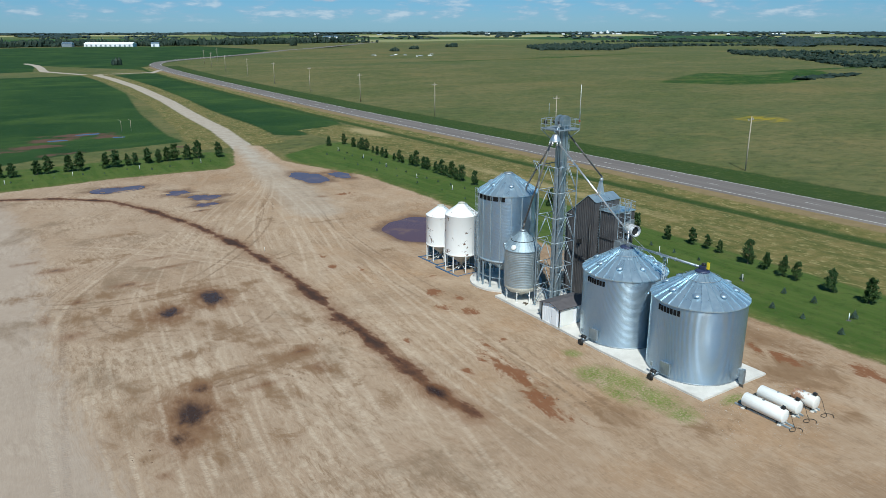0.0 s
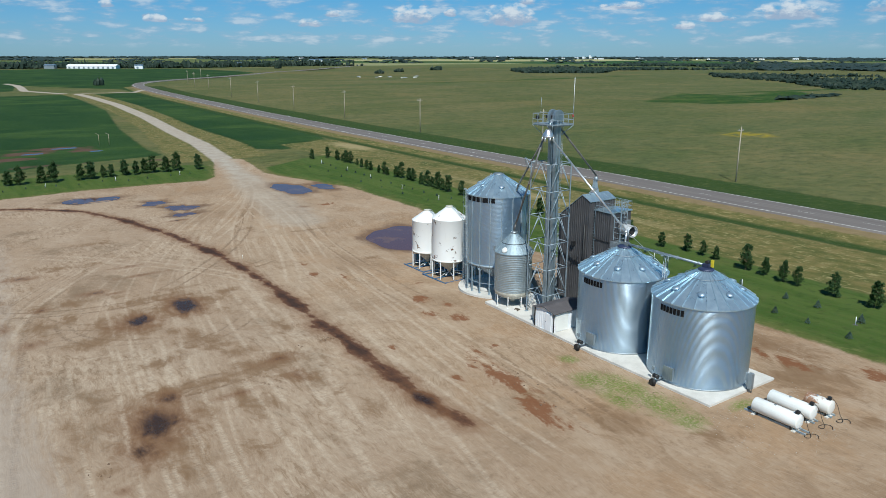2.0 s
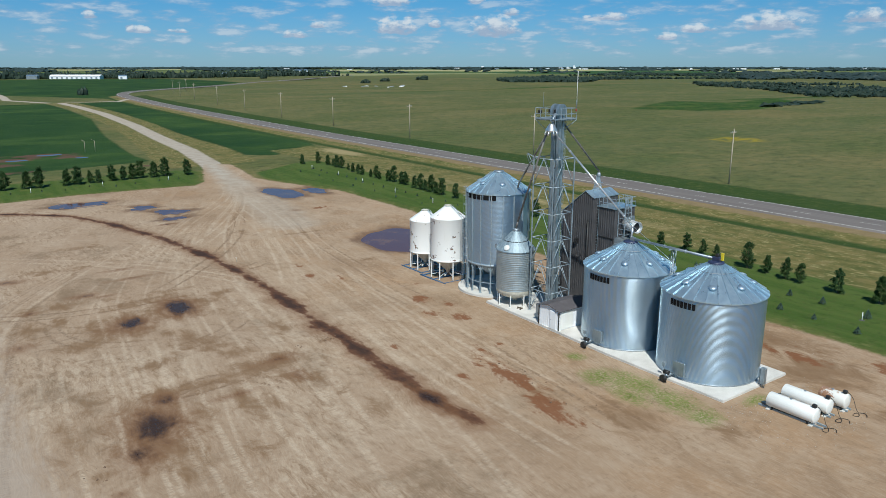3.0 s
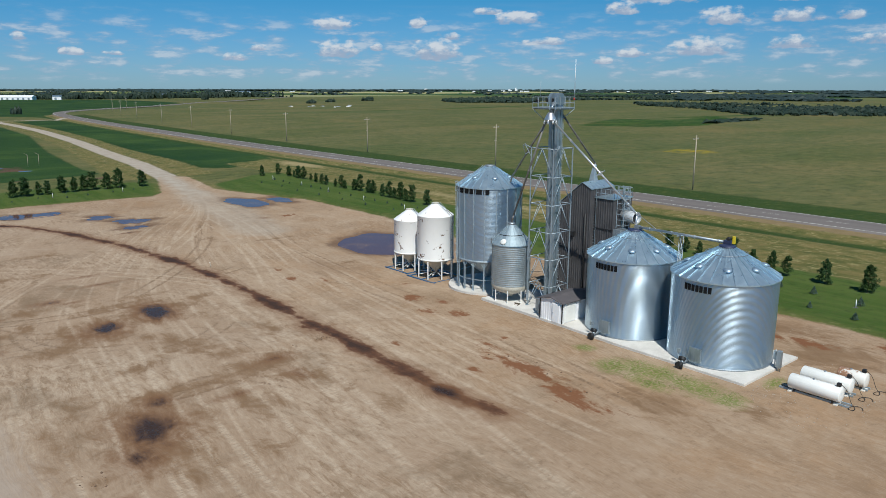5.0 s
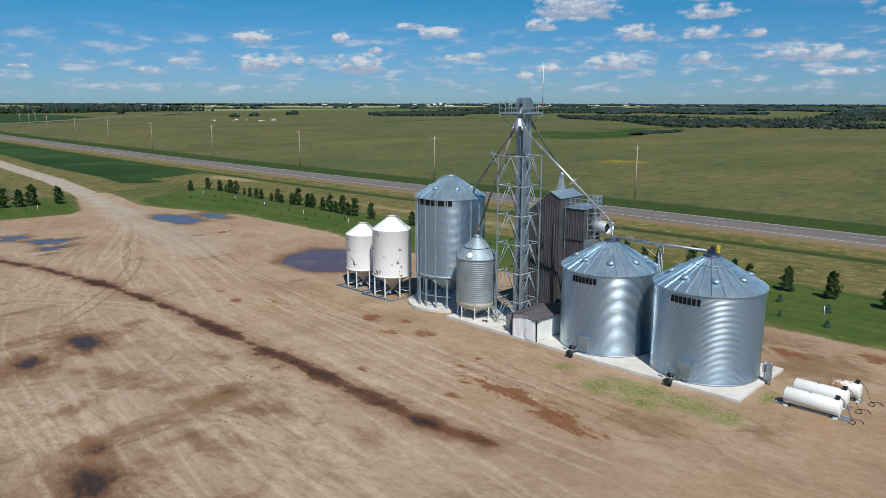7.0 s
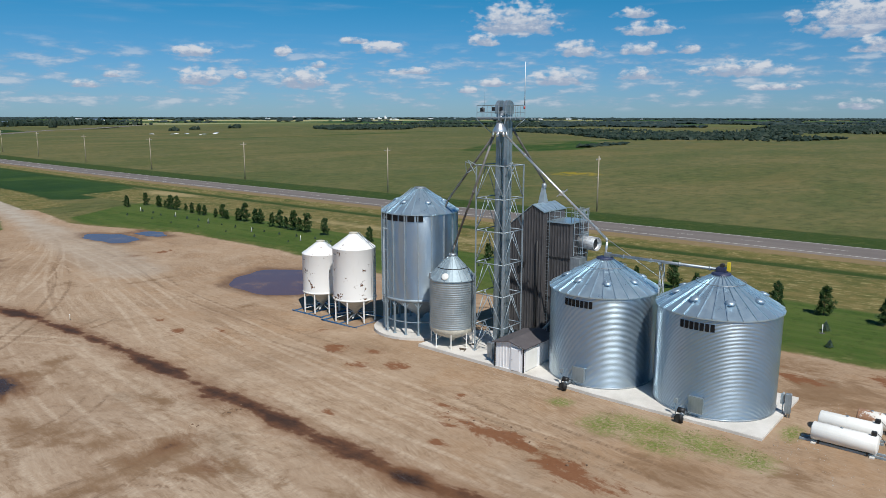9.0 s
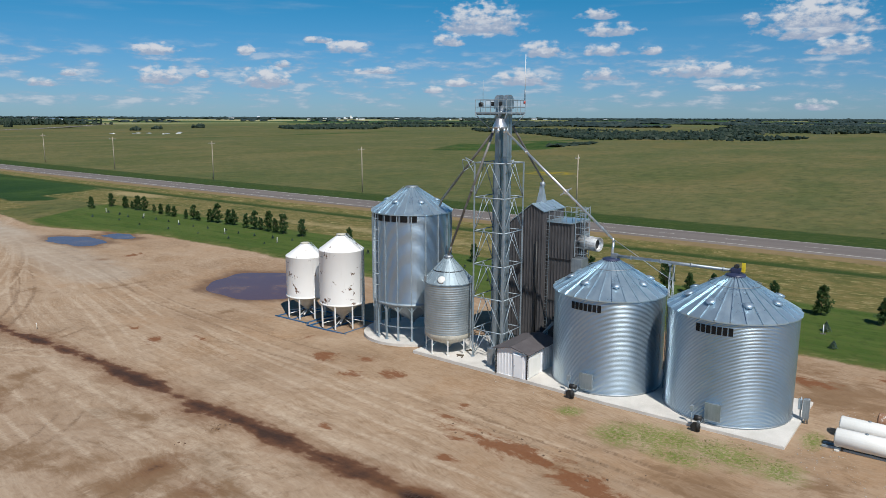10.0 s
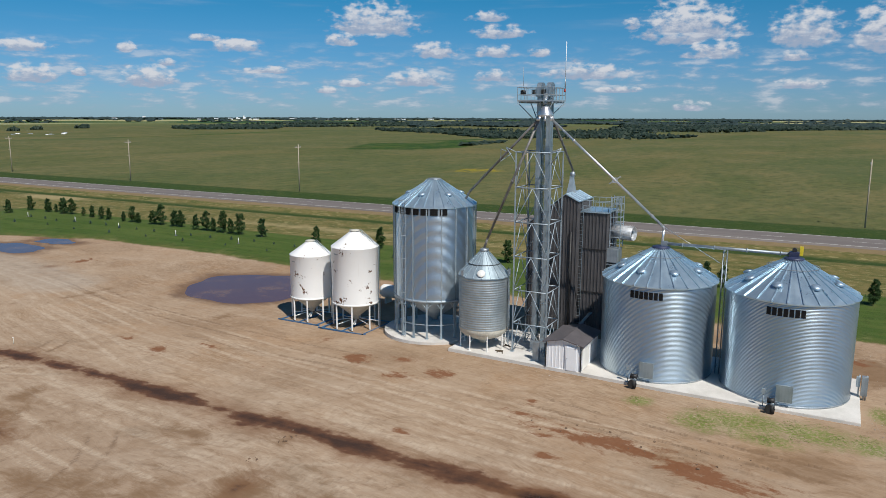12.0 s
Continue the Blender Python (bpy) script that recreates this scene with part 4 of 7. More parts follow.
HIGHWAY = smooth_line([(134.5, -900), (134.5, -300), (134.5, 0), (134.5, 150), (135, 280), (139, 400), (147.5, 550), (156, 655), (166, 735), (184, 790), (212, 835), (262, 890), (343, 975), (475, 1130), (660, 1345), (900, 1620)], 12.0)
road = ribbon(HIGHWAY, 4.8, 0.22, "road", ASPHALT, 0.0, 0.9)
tagged(road, "two-lane grey asphalt highway across the fields", "road", kind="structure")
for side in (-4.5, 4.5):
    part_line = ribbon(HIGHWAY, 0.10, 0.226, "edge_line", LINE, side)
    part_line.parent = road
for a in range(0, len(HIGHWAY) - 1, 1):
    if -150 < HIGHWAY[a][1] < 640:
        (ax, ay), (bx, by) = HIGHWAY[a], HIGHWAY[a + 1]
        dash = ribbon([(ax, ay), (ax + (bx - ax) * 0.3, ay + (by - ay) * 0.3)], 0.05, 0.226, "centre_dash", LINE)
        dash.parent = road


# ---- building blocks ----
def thing(name, label, category, x, y, z, rz=0.0, group="", kind=""):
    e = new(name)
    e.empty_display_size = 0.3
    e.matrix_world = pose(x, y, z, 0, 0, rz)
    return tagged(e, label, category, group, kind)


def put_box(bm, x, y, z, sx, sy, sz, m=None):
    """A box centred at x, y, z."""
    mat = Matrix.Translation((x, y, z)) @ Matrix.Diagonal((sx, sy, sz, 1))
    bmesh.ops.create_cube(bm, size=1.0, matrix=(m @ mat) if m else mat)


def put_tube(bm, a, b, r, seg=8, r2=None, caps=True):
    a, b = Vector(a), Vector(b)
    d = b - a
    m = Matrix.Translation((a + b) / 2) @ d.to_track_quat("Z", "Y").to_matrix().to_4x4()
    bmesh.ops.create_cone(bm, cap_ends=caps, segments=seg, radius1=r, radius2=r if r2 is None else r2, depth=d.length, matrix=m)


def lathe(profile, seg, smooth=True, cap=False):
    """A mesh turned round z from (radius, height) pairs."""
    bm = bmesh.new()
    rings = []
    for r, z in profile:
        rings.append([bm.verts.new((r * math.cos(2 * math.pi * i / seg), r * math.sin(2 * math.pi * i / seg), z)) for i in range(seg)])
    for a, b in zip(rings, rings[1:]):
        for i in range(seg):
            j = (i + 1) % seg
            f = bm.faces.new((a[i], a[j], b[j], b[i]))
            f.smooth = smooth
    if cap:
        bm.faces.new(rings[-1])
        bm.faces.new(rings[0][::-1])
    return bm


def tube_part(name, a, b, r, mat, parent, seg=8, label="", r2=None):
    bm = bmesh.new()
    put_tube(bm, a, b, r, seg, r2)
    for f in bm.faces:
        f.smooth = len(f.verts) == 4
    return part(name, bm, mat, parent, label)


def box_part(name, c, s, mat, parent, label="", m=None, bevel=0.0):
    bm = bmesh.new()
    put_box(bm, *c, *s, m)
    if bevel:
        bmesh.ops.bevel(bm, geom=bm.edges[:], offset=bevel, segments=1, affect="EDGES")
    return part(name, bm, mat, parent, label)


def again(ob, parent, m):
    """The same part once more, at another pose under its thing."""
    o = bpy.data.objects.new(ob.name.split(".")[0], ob.data)
    scene.collection.objects.link(o)
    o.parent = parent
    o.matrix_local = m
    return tagged(o, ob.get("label", ""))


def turned(deg):
    return Matrix.Rotation(radians(deg), 4, "Z")


def compass(az, r, z=0.0):
    return Vector((r * math.sin(radians(az)), r * math.cos(radians(az)), z))


def corrugated(R, z0, z1, pitch, depth, seg=72, per=6):
    n = max(2, int(round((z1 - z0) / pitch * per)))
    return lathe([(R + depth * math.sin(2 * math.pi * (k / n) * (z1 - z0) / pitch), z0 + (z1 - z0) * k / n) for k in range(n + 1)], seg)


def plate_on_wall(R, az, half_deg, z0, z1, thick=0.03, steps=4):
    """A curved plate that lies on a round wall."""
    bm = bmesh.new()
    cols = []
    for i in range(steps + 1):
        a = az - half_deg + 2 * half_deg * i / steps
        cols.append([bm.verts.new(compass(a, r, z)) for r, z in ((R, z0), (R + thick, z0), (R + thick, z1), (R, z1))])
    for a, b in zip(cols, cols[1:]):
        for j in range(4):
            bm.faces.new((a[j], a[(j + 1) % 4], b[(j + 1) % 4], b[j]))
    bm.faces.new(cols[0])
    bm.faces.new(cols[-1][::-1])
    bmesh.ops.recalc_face_normals(bm, faces=bm.faces)
    return bm


def name_bars(parent, R, az, half_deg, z, h, count):
    """Plain dark blocks painted in a row on the wall."""
    step = 2 * half_deg / count
    for i in range(count):
        part("marking", plate_on_wall(R + 0.02, az + half_deg - step * (i + 0.5), step * 0.39, z - h / 2, z + h / 2, 0.012, 2), LETTER, parent, "plain black painted block")


def ribbed_roof(parent, R, z0, r1, z1, ribs, mat, rib_h=0.07, rib_w=0.07):
    """A cone of sheets with raised seams, a folded eave and a cap ring."""
    part("eave_ring", lathe([(R - 0.16, z0 - 0.06), (R - 0.06, z0 - 0.12), (R - 0.02, z0 - 0.10), (R - 0.02, z0 - 0.02)], ribs * 2, False), mat, parent)
    bm = bmesh.new()
    half = math.pi / ribs
    rows = []
    for r, z in ((R, z0 - 0.08), (R, z0), (r1 + (R - r1) * 0.5, z0 + (z1 - z0) * 0.5), (r1, z1)):
        rows.append([bm.verts.new((r * math.cos(a), r * math.sin(a), z - 0.02 * abs(math.cos(a * ribs)))) for a in (half * 0.02, half, half * 1.98)])
    for a, b in zip(rows, rows[1:]):
        for i in range(2):
            bm.faces.new((a[i], a[i + 1], b[i + 1], b[i]))
    sheet = part("roof_panel", bm, mat, parent)
    for i in range(1, ribs):
        again(sheet, parent, turned(360 * i / ribs))
    run, rise = R - r1, z1 - z0
    length = math.hypot(run, rise)
    bm = bmesh.new()
    tilt = Matrix.Translation(((R + r1) / 2, 0, (z0 + z1) / 2)) @ Matrix.Rotation(math.atan2(rise, run), 4, "Y")
    put_box(bm, 0, 0, rib_h / 2, length, rib_w, rib_h, tilt)
    rib = part("roof_rib", bm, mat, parent)
    for i in range(1, ribs):
        again(rib, parent, turned(360 * i / ribs))
    return math.atan2(rise, run)


def roof_vent(parent, az, r, z, slope, mat, size=0.30):
    bm = lathe([(size * 0.75, -0.15), (size * 0.75, 0.18), (size, 0.18), (size * 0.96, 0.30), (size * 0.4, 0.36), (0.01, 0.37)], 16)
    v = part("roof_vent", bm, mat, parent, "round roof vent with a hood")
    v.matrix_local = Matrix.Translation(compass(az, r, z)) @ turned(90 - az) @ Matrix.Rotation(slope * 0.65, 4, "Y")
    return v


def ladder(parent, a, b, out, width=0.45, cage=False, mat=GALV_TOWER, label="steel ladder"):
    """A ladder from a up to b; out points away from the wall."""
    a, b, out = Vector(a), Vector(b), Vector(out).normalized()
    up = (b - a).normalized()
    side = up.cross(out).normalized()
    bm = bmesh.new()
    for s in (-1, 1):
        put_tube(bm, a + side * s * width / 2, b + side * s * width / 2, 0.03, 6)
    n = int((b - a).length / 0.33)
    for i in range(1, n):
        p = a + (b - a) * i / n
        put_tube(bm, p - side * width / 2, p + side * width / 2, 0.018, 5)
    lad = part("ladder", bm, mat, parent, label)
    if cage:
        bm = bmesh.new()
        R = 0.38
        n = int((b - a).length / 1.0)
        for i in range(3, n + 1):
            p = a + (b - a) * i / n
            pts = [p + side * (R * math.cos(t)) + out * (R * 0.2 + R * 1.0 * math.sin(t)) for t in np.linspace(-0.25, math.pi + 0.25, 9)]
            for q, w in zip(pts, pts[1:]):
                put_tube(bm, q, w, 0.022, 4, caps=False)
        for t in np.linspace(0, math.pi, 5):
            o = side * (R * math.cos(t)) + out * (R * 0.2 + R * math.sin(t))
            put_tube(bm, a + (b - a) * 3 / n + o, b + o, 0.018, 4)
        part("safety_cage", bm, mat, lad)
    return lad


# ---- concrete ----
def slab(name, pts, top, bottom, label):
    bm = bmesh.new()
    lo = [bm.verts.new((x, y, bottom)) for x, y in pts]
    hi = [bm.verts.new((x, y, top)) for x, y in pts]
    bm.faces.new(hi)
    bm.faces.new(lo[::-1])
    for i in range(len(pts)):
        j = (i + 1) % len(pts)
        bm.faces.new((lo[i], lo[j], hi[j], hi[i]))
    bmesh.ops.bevel(bm, geom=[e for e in bm.edges if abs(e.verts[0].co.z - top) < 1e-4 and abs(e.verts[1].co.z - top) < 1e-4], offset=0.03, segments=2, affect="EDGES")
    bmesh.ops.recalc_face_normals(bm, faces=bm.faces)
    ob = part(name, bm, CONCRETE, None)
    return tagged(ob, label, "concrete slab", kind="structure")


slab("pavement", [(52.9, 39.1), (62.6, 39.0), (63.0, 58.6), (62.9, 66.8), (60.2, 71.2), (53.8, 71.4), (53.3, 59.0), (52.9, 52.0)], 0.0, -1.4, "pale concrete pad under the grain bins")
slab("pavement", [(59.0 + 4.9 * math.cos(t), 75.7 + 4.9 * math.sin(t)) for t in np.linspace(0, 2 * math.pi, 40, endpoint=False)], -0.06, -1.5, "round pale concrete slab under the hopper bin")


# ---- two flat-bottomed grain bins ----
def grain_bin(x, y, R, label):
    e = thing("grain_bin", label, "grain bin", x, y, 0.0, group="flat-bottomed grain bins")
    part("wall", corrugated(R, 0.0, 7.6, 0.1016, 0.0115, 96, 6), GALV, e, "corrugated galvanised wall")
    part("base_ring", lathe([(R - 0.02, 0.0), (R + 0.06, 0.0), (R + 0.06, 0.10), (R + 0.02, 0.12)], 84), GALV_DULL, e)
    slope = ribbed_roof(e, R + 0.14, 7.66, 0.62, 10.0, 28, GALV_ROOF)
    part("cap", lathe([(0.66, 9.95), (0.72, 9.98), (0.72, 10.12), (0.45, 10.2), (0.01, 10.22)], 24), DARK_MOTOR, e, "dark filler cap at the peak")
    ring = lathe([(1.83, 9.46), (1.85, 9.49), (1.83, 9.52), (1.81, 9.49), (1.83, 9.46)], 28)
    part("roof_ring", ring, GALV_DULL, e, "steel safety ring round the roof")
    for k in range(8):
        roof_vent(e, 14 + k * 45, R * 0.70, 7.66 + 0.30 * (R + 0.14 - 0.62) * 0.60, slope, VENT, 0.36)
    name_bars(e, R, 270.5, 16.5, 6.95, 0.58, 7)
    # sampling hatch and unloading auger at the foot
    box_part("hatch", compass(266, R + 0.22, 1.05), (0.08, 1.12, 1.25), CASING, e, "grey steel hatch panel", None, 0.01)
    box_part("hatch_frame", compass(266, R + 0.08, 1.05), (0.22, 1.05, 1.15), GALV_DULL, e)
    return e


grain_bin(58.2, 54.1, 4.48, "round corrugated galvanised grain bin beside the shed")
grain_bin(58.1, 44.3, 4.58, "round corrugated galvanised grain bin at the pad's end")


def unloader(x, y):
    e = thing("unload_auger", "small black motor and grey auger at the bin foot", "auger", x, y, 0.0, group="unload augers")
    tube_part("tube", (1.2, 0.0, 0.18), (-0.75, -0.12, 0.42), 0.13, GALV_DULL, e, 10)
    tube_part("motor", (-0.45, 0.25, 0.62), (-0.45, -0.25, 0.62), 0.20, BLACK, e, 12, "black electric motor")
    tube_part("belt_guard", (-0.75, 0.02, 0.12), (-0.95, 0.02, 0.12), 0.34, BLACK, e, 14, "round black belt guard")
    tube_part("spout", (-0.8, -0.12, 0.40), (-0.85, -0.14, -0.15), 0.17, RUBBER, e, 10)
    tube_part("post", (-0.15, 0.55, 0.0), (-0.15, 0.55, 1.0), 0.035, GALV_TOWER, e, 6)
    box_part("switch_box", (-0.15, 0.55, 1.15), (0.18, 0.26, 0.36), GALV_TOWER, e, "grey switch box")
    return e


unloader(53.35, 54.55)
unloader(53.15, 44.75)


# ---- the tall hopper bin ----
def big_hopper(x, y):
    R = 3.93
    e = thing("hopper_bin", "tall galvanised hopper bin on steel legs", "hopper bin", x, y, -0.06)
    part("wall", corrugated(R, 3.65, 12.35, 0.1016, 0.0085, 84, 6), GALV, e, "corrugated galvanised wall")
    part("hopper", lathe([(R - 0.05, 3.9), (R - 0.1, 3.65), (0.35, 1.1), (0.30, 0.85), (0.01, 0.85)], 48), GALV_DULL, e, "steel discharge cone")
    part("skirt_ring", lathe([(R - 0.1, 3.45), (R + 0.07, 3.45), (R + 0.07, 3.70), (R, 3.70)], 72), GALV_TOWER, e)
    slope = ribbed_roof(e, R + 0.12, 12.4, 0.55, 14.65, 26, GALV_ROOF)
    part("cap", lathe([(0.60, 14.6), (0.66, 14.64), (0.62, 14.76), (0.01, 14.8)], 20), GALV_DULL, e)
    for k in range(6):
        roof_vent(e, 30 + k * 60, R * 0.62, 12.4 + 0.85, slope, VENT, 0.34)
    bm = bmesh.new()
    put_box(bm, 0, R + 0.05, 7.9, 0.10, 0.07, 8.7)
    stiff = part("stiffener", bm, GALV_TOWER, e)
    stiff.matrix_local = turned(8)
    bm = bmesh.new()
    put_box(bm, 0, R - 0.08, 1.75, 0.16, 0.16, 3.5)
    put_box(bm, 0, R - 0.08, 0.02, 0.30, 0.30, 0.04)
    for s in (-1, 1):
        put_tube(bm, (s * 0.04, R - 0.08, 2.85), (s * 0.45, R - 0.10, 3.42), 0.05, 6)
    leg = part("leg", bm, DULL_ROOF, e, "pale grey steel leg")
    leg.matrix_local = turned(8)
    for i in range(1, 18):
        again(stiff, e, turned(8 + 20 * i))
        again(leg, e, turned(8 + 20 * i))
    part("brace_ring", lathe([(R - 0.13, 1.30), (R - 0.03, 1.30), (R - 0.03, 1.37), (R - 0.13, 1.37), (R - 0.13, 1.30)], 18, False), GALV_TOWER, e)
    name_bars(e, R + 0.05, 268, 45, 11.98, 0.60, 7)
    p = compass(286, R + 0.22)
    ladder(e, (p.x, p.y, 0.05), (p.x, p.y, 13.0), compass(286, 1), 0.5, True)
    q, w = compass(286, R + 0.1, 12.65), compass(286, 0.8, 14.75)
    ladder(e, q, w, (0, 0, 1), 0.42, False, GALV_TOWER, "ladder lying on the roof")
    return e


big_hopper(59.0, 75.65)


# ---- the small galvanised hopper bin ----
def small_hopper(x, y):
    R = 2.22
    e = thing("hopper_bin", "small corrugated galvanised hopper bin with a peaked lid", "hopper bin", x, y, 0.0)
    part("wall", corrugated(R, 1.90, 6.62, 0.215, 0.013, 64, 8), ZINC_WALL, e, "corrugated galvanised wall")
    part("hopper", lathe([(R - 0.02, 1.95), (R + 0.01, 1.84), (R - 0.08, 1.48), (R - 0.45, 1.14), (0.32, 0.52), (0.28, 0.32), (0.01, 0.32)], 40), CREAM, e, "cream steel discharge cone")
    slope = ribbed_roof(e, R + 0.10, 6.66, 0.34, 8.75, 18, DULL_ROOF, 0.04, 0.05)
    part("roof_ring", lathe([(1.42, 7.62), (1.45, 7.66), (1.42, 7.70), (1.39, 7.66), (1.42, 7.62)], 24), BLACK, e)
    part("cap", lathe([(0.38, 8.7), (0.42, 8.74), (0.40, 8.9), (0.2, 9.0), (0.01, 9.02)], 16), GALV_DULL, e)
    lid = part("inspection_lid", lathe([(0.34, 0.0), (0.36, 0.05), (0.30, 0.12), (0.01, 0.14)], 20), WHITE, e, "round white inspection lid")
    lid.matrix_local = Matrix.Translation(compass(252, 2.02, 7.05)) @ turned(90 - 252) @ Matrix.Rotation(radians(55), 4, "Y")
    for k in range(8):
        d = compass(10 + 45 * k, 1)
        bm = bmesh.new()
        put_tube(bm, d * (R - 0.16) + Vector((0, 0, 1.45)), d * (R - 0.16), 0.06, 8)
        put_tube(bm, d * (R - 0.16) + Vector((0, 0, 0.75)), d * (R - 0.75) + Vector((0, 0, 1.0)), 0.03, 6)
        put_box(bm, d.x * (R - 0.16), d.y * (R - 0.16), 0.02, 0.22, 0.22, 0.04)
        part("leg", bm, WHITE, e, "cream painted leg")
    a, b = compass(170, R + 0.12, 0.4), compass(170, R + 0.12, 7.0)
    ladder(e, a, b, compass(170, 1), 0.4)
    for az in (165, 300):
        c = compass(az, R + 0.05, 6.95)
        box_part("roof_bracket", c, (0.22, 0.22, 0.5), GALV_DULL, e)
    return e


small_hopper(56.12, 69.02)


# ---- two white hopper bins ----
def white_hopper(x, y, z, R, bottom, eave, top, label, lad_az):
    e = thing("hopper_bin", label, "hopper bin", x, y, z, group="white hopper bins")
    part("tank", lathe([(R, bottom), (R, eave - 0.04), (R + 0.03, eave), (R - 0.02, eave + 0.04), (0.45, top - 0.18), (0.42, top - 0.10)], 56), RUSTY_WHITE, e, "smooth white enamel with rust scabs")
    part("rim", lathe([(R - 0.06, bottom - 0.14), (R + 0.05, bottom - 0.14), (R + 0.05, bottom + 0.02), (R, bottom + 0.02)], 56), WHITE, e)
    part("hopper", lathe([(R - 0.04, bottom), (0.30, bottom - R * 0.72), (0.26, bottom - R * 0.72 - 0.25), (0.01, bottom - R * 0.72 - 0.25)], 40), CREAM, e, "dusty cream discharge cone")
    part("lid", lathe([(0.46, top - 0.16), (0.52, top - 0.14), (0.50, top - 0.04), (0.2, top), (0.01, top + 0.01)], 20), CREAM, e, "round lid at the peak")
    for k in range(8):
        d = compass(20 + 45 * k, 1)
        bm = bmesh.new()
        put_tube(bm, d * (R - 0.04) + Vector((0, 0, bottom)), d * (R - 0.04) + Vector((0, 0, 0.12)), 0.085, 8)
        put_tube(bm, d * (R - 0.06) + Vector((0, 0, 0.55)), d * 0.55 + Vector((0, 0, 0.75)), 0.04, 6)
        part("leg", bm, WHITE, e, "white steel leg")
    bm = bmesh.new()
    s = R + 0.15
    for o in (-s, s):
        put_box(bm, o, 0, 0.06, 0.16, 2 * s + 0.7, 0.12)
        put_box(bm, 0, o, 0.065, 2 * s + 0.16, 0.14, 0.11)
    put_box(bm, 0, 0, 0.06, 2 * s, 0.12, 0.10)
    sk = part("skid", bm, BLUE, e, "blue steel skid frame")
    sk.matrix_local = turned(0)
    ladder(e, compass(lad_az, R + 0.16, 0.2), compass(lad_az, R + 0.16, eave + 0.1), compass(lad_az, 1), 0.4)
    ladder(e, compass(lad_az, R + 0.08, eave + 0.12), compass(lad_az, 0.6, top), (0, 0, 1), 0.36, False, GALV_TOWER, "ladder lying on the roof")
    bm = bmesh.new()
    put_tube(bm, (0.0, 0, bottom - R * 0.72 - 0.3), (-0.9, -0.5, 0.42), 0.09, 8)
    part("slide_gate", bm, WHITE, e)
    for i in range(3):
        a = 262 + i * 5.0
        part("marking", plate_on_wall(R + 0.004, a + 20, 1.9, eave - 0.62, eave - 0.52, 0.006, 2), GALV_DULL, e, "small grey maker's marking")
    return e


white_hopper(57.75, 89.85, -0.66, 2.17, 2.55, 6.95, 8.40, "shorter white hopper bin with rust patches", 165)
white_hopper(57.35, 83.9, -0.60, 2.38, 2.70, 8.30, 9.95, "taller white hopper bin with rust specks", 165)

# ---- the bucket elevator and its tower ----
TX0, TX1, TY0, TY1 = 55.75, 58.85, 62.9, 66.0
RINGS = [2.6, 5.6, 8.58, 11.56, 14.55, 17.55]
tower = thing("elevator_tower", "galvanised lattice tower round a tall grain elevator", "grain elevator", (TX0 + TX1) / 2, (TY0 + TY1) / 2, 0.0)
hx, hy = (TX1 - TX0) / 2, (TY1 - TY0) / 2
CORNERS = [(-hx, -hy), (-hx, hy), (hx, hy), (hx, -hy)]
for cx, cy in CORNERS:
    bm = bmesh.new()
    put_box(bm, cx, cy, 8.8, 0.10, 0.10, 17.6)
    put_box(bm, cx, cy, 0.02, 0.35, 0.35, 0.04)
    part("post", bm, GALV_TOWER, tower)
for z in RINGS:
    for (ax, ay), (bx, by) in zip(CORNERS, CORNERS[1:] + CORNERS[:1]):
        tube_part("ring_beam", (ax, ay, z), (bx, by, z), 0.05, GALV_TOWER, tower, 6)
for z0, z1 in zip([0.05] + RINGS, RINGS):
    for (ax, ay), (bx, by) in zip(CORNERS, CORNERS[1:] + CORNERS[:1]):
        mx, my = (ax + bx) / 2, (ay + by) / 2
        tube_part("diagonal", (mx, my, z1), (ax, ay, z0), 0.038, GALV_TOWER, tower, 6)
        tube_part("diagonal", (mx, my, z1), (bx, by, z0), 0.038, GALV_TOWER, tower, 6)
# outriggers on the top ring
for s in (-1, 1):
    tube_part("outrigger", (-hx, hy * s, 17.55), (-hx - 0.1, hy * s + 0.9 * s, 17.95), 0.04, GALV_TOWER, tower, 6)
    tube_part("outrigger", (-hx, hy * s, 16.6), (-hx - 0.1, hy * s + 0.9 * s, 17.95), 0.04, GALV_TOWER, tower, 6)

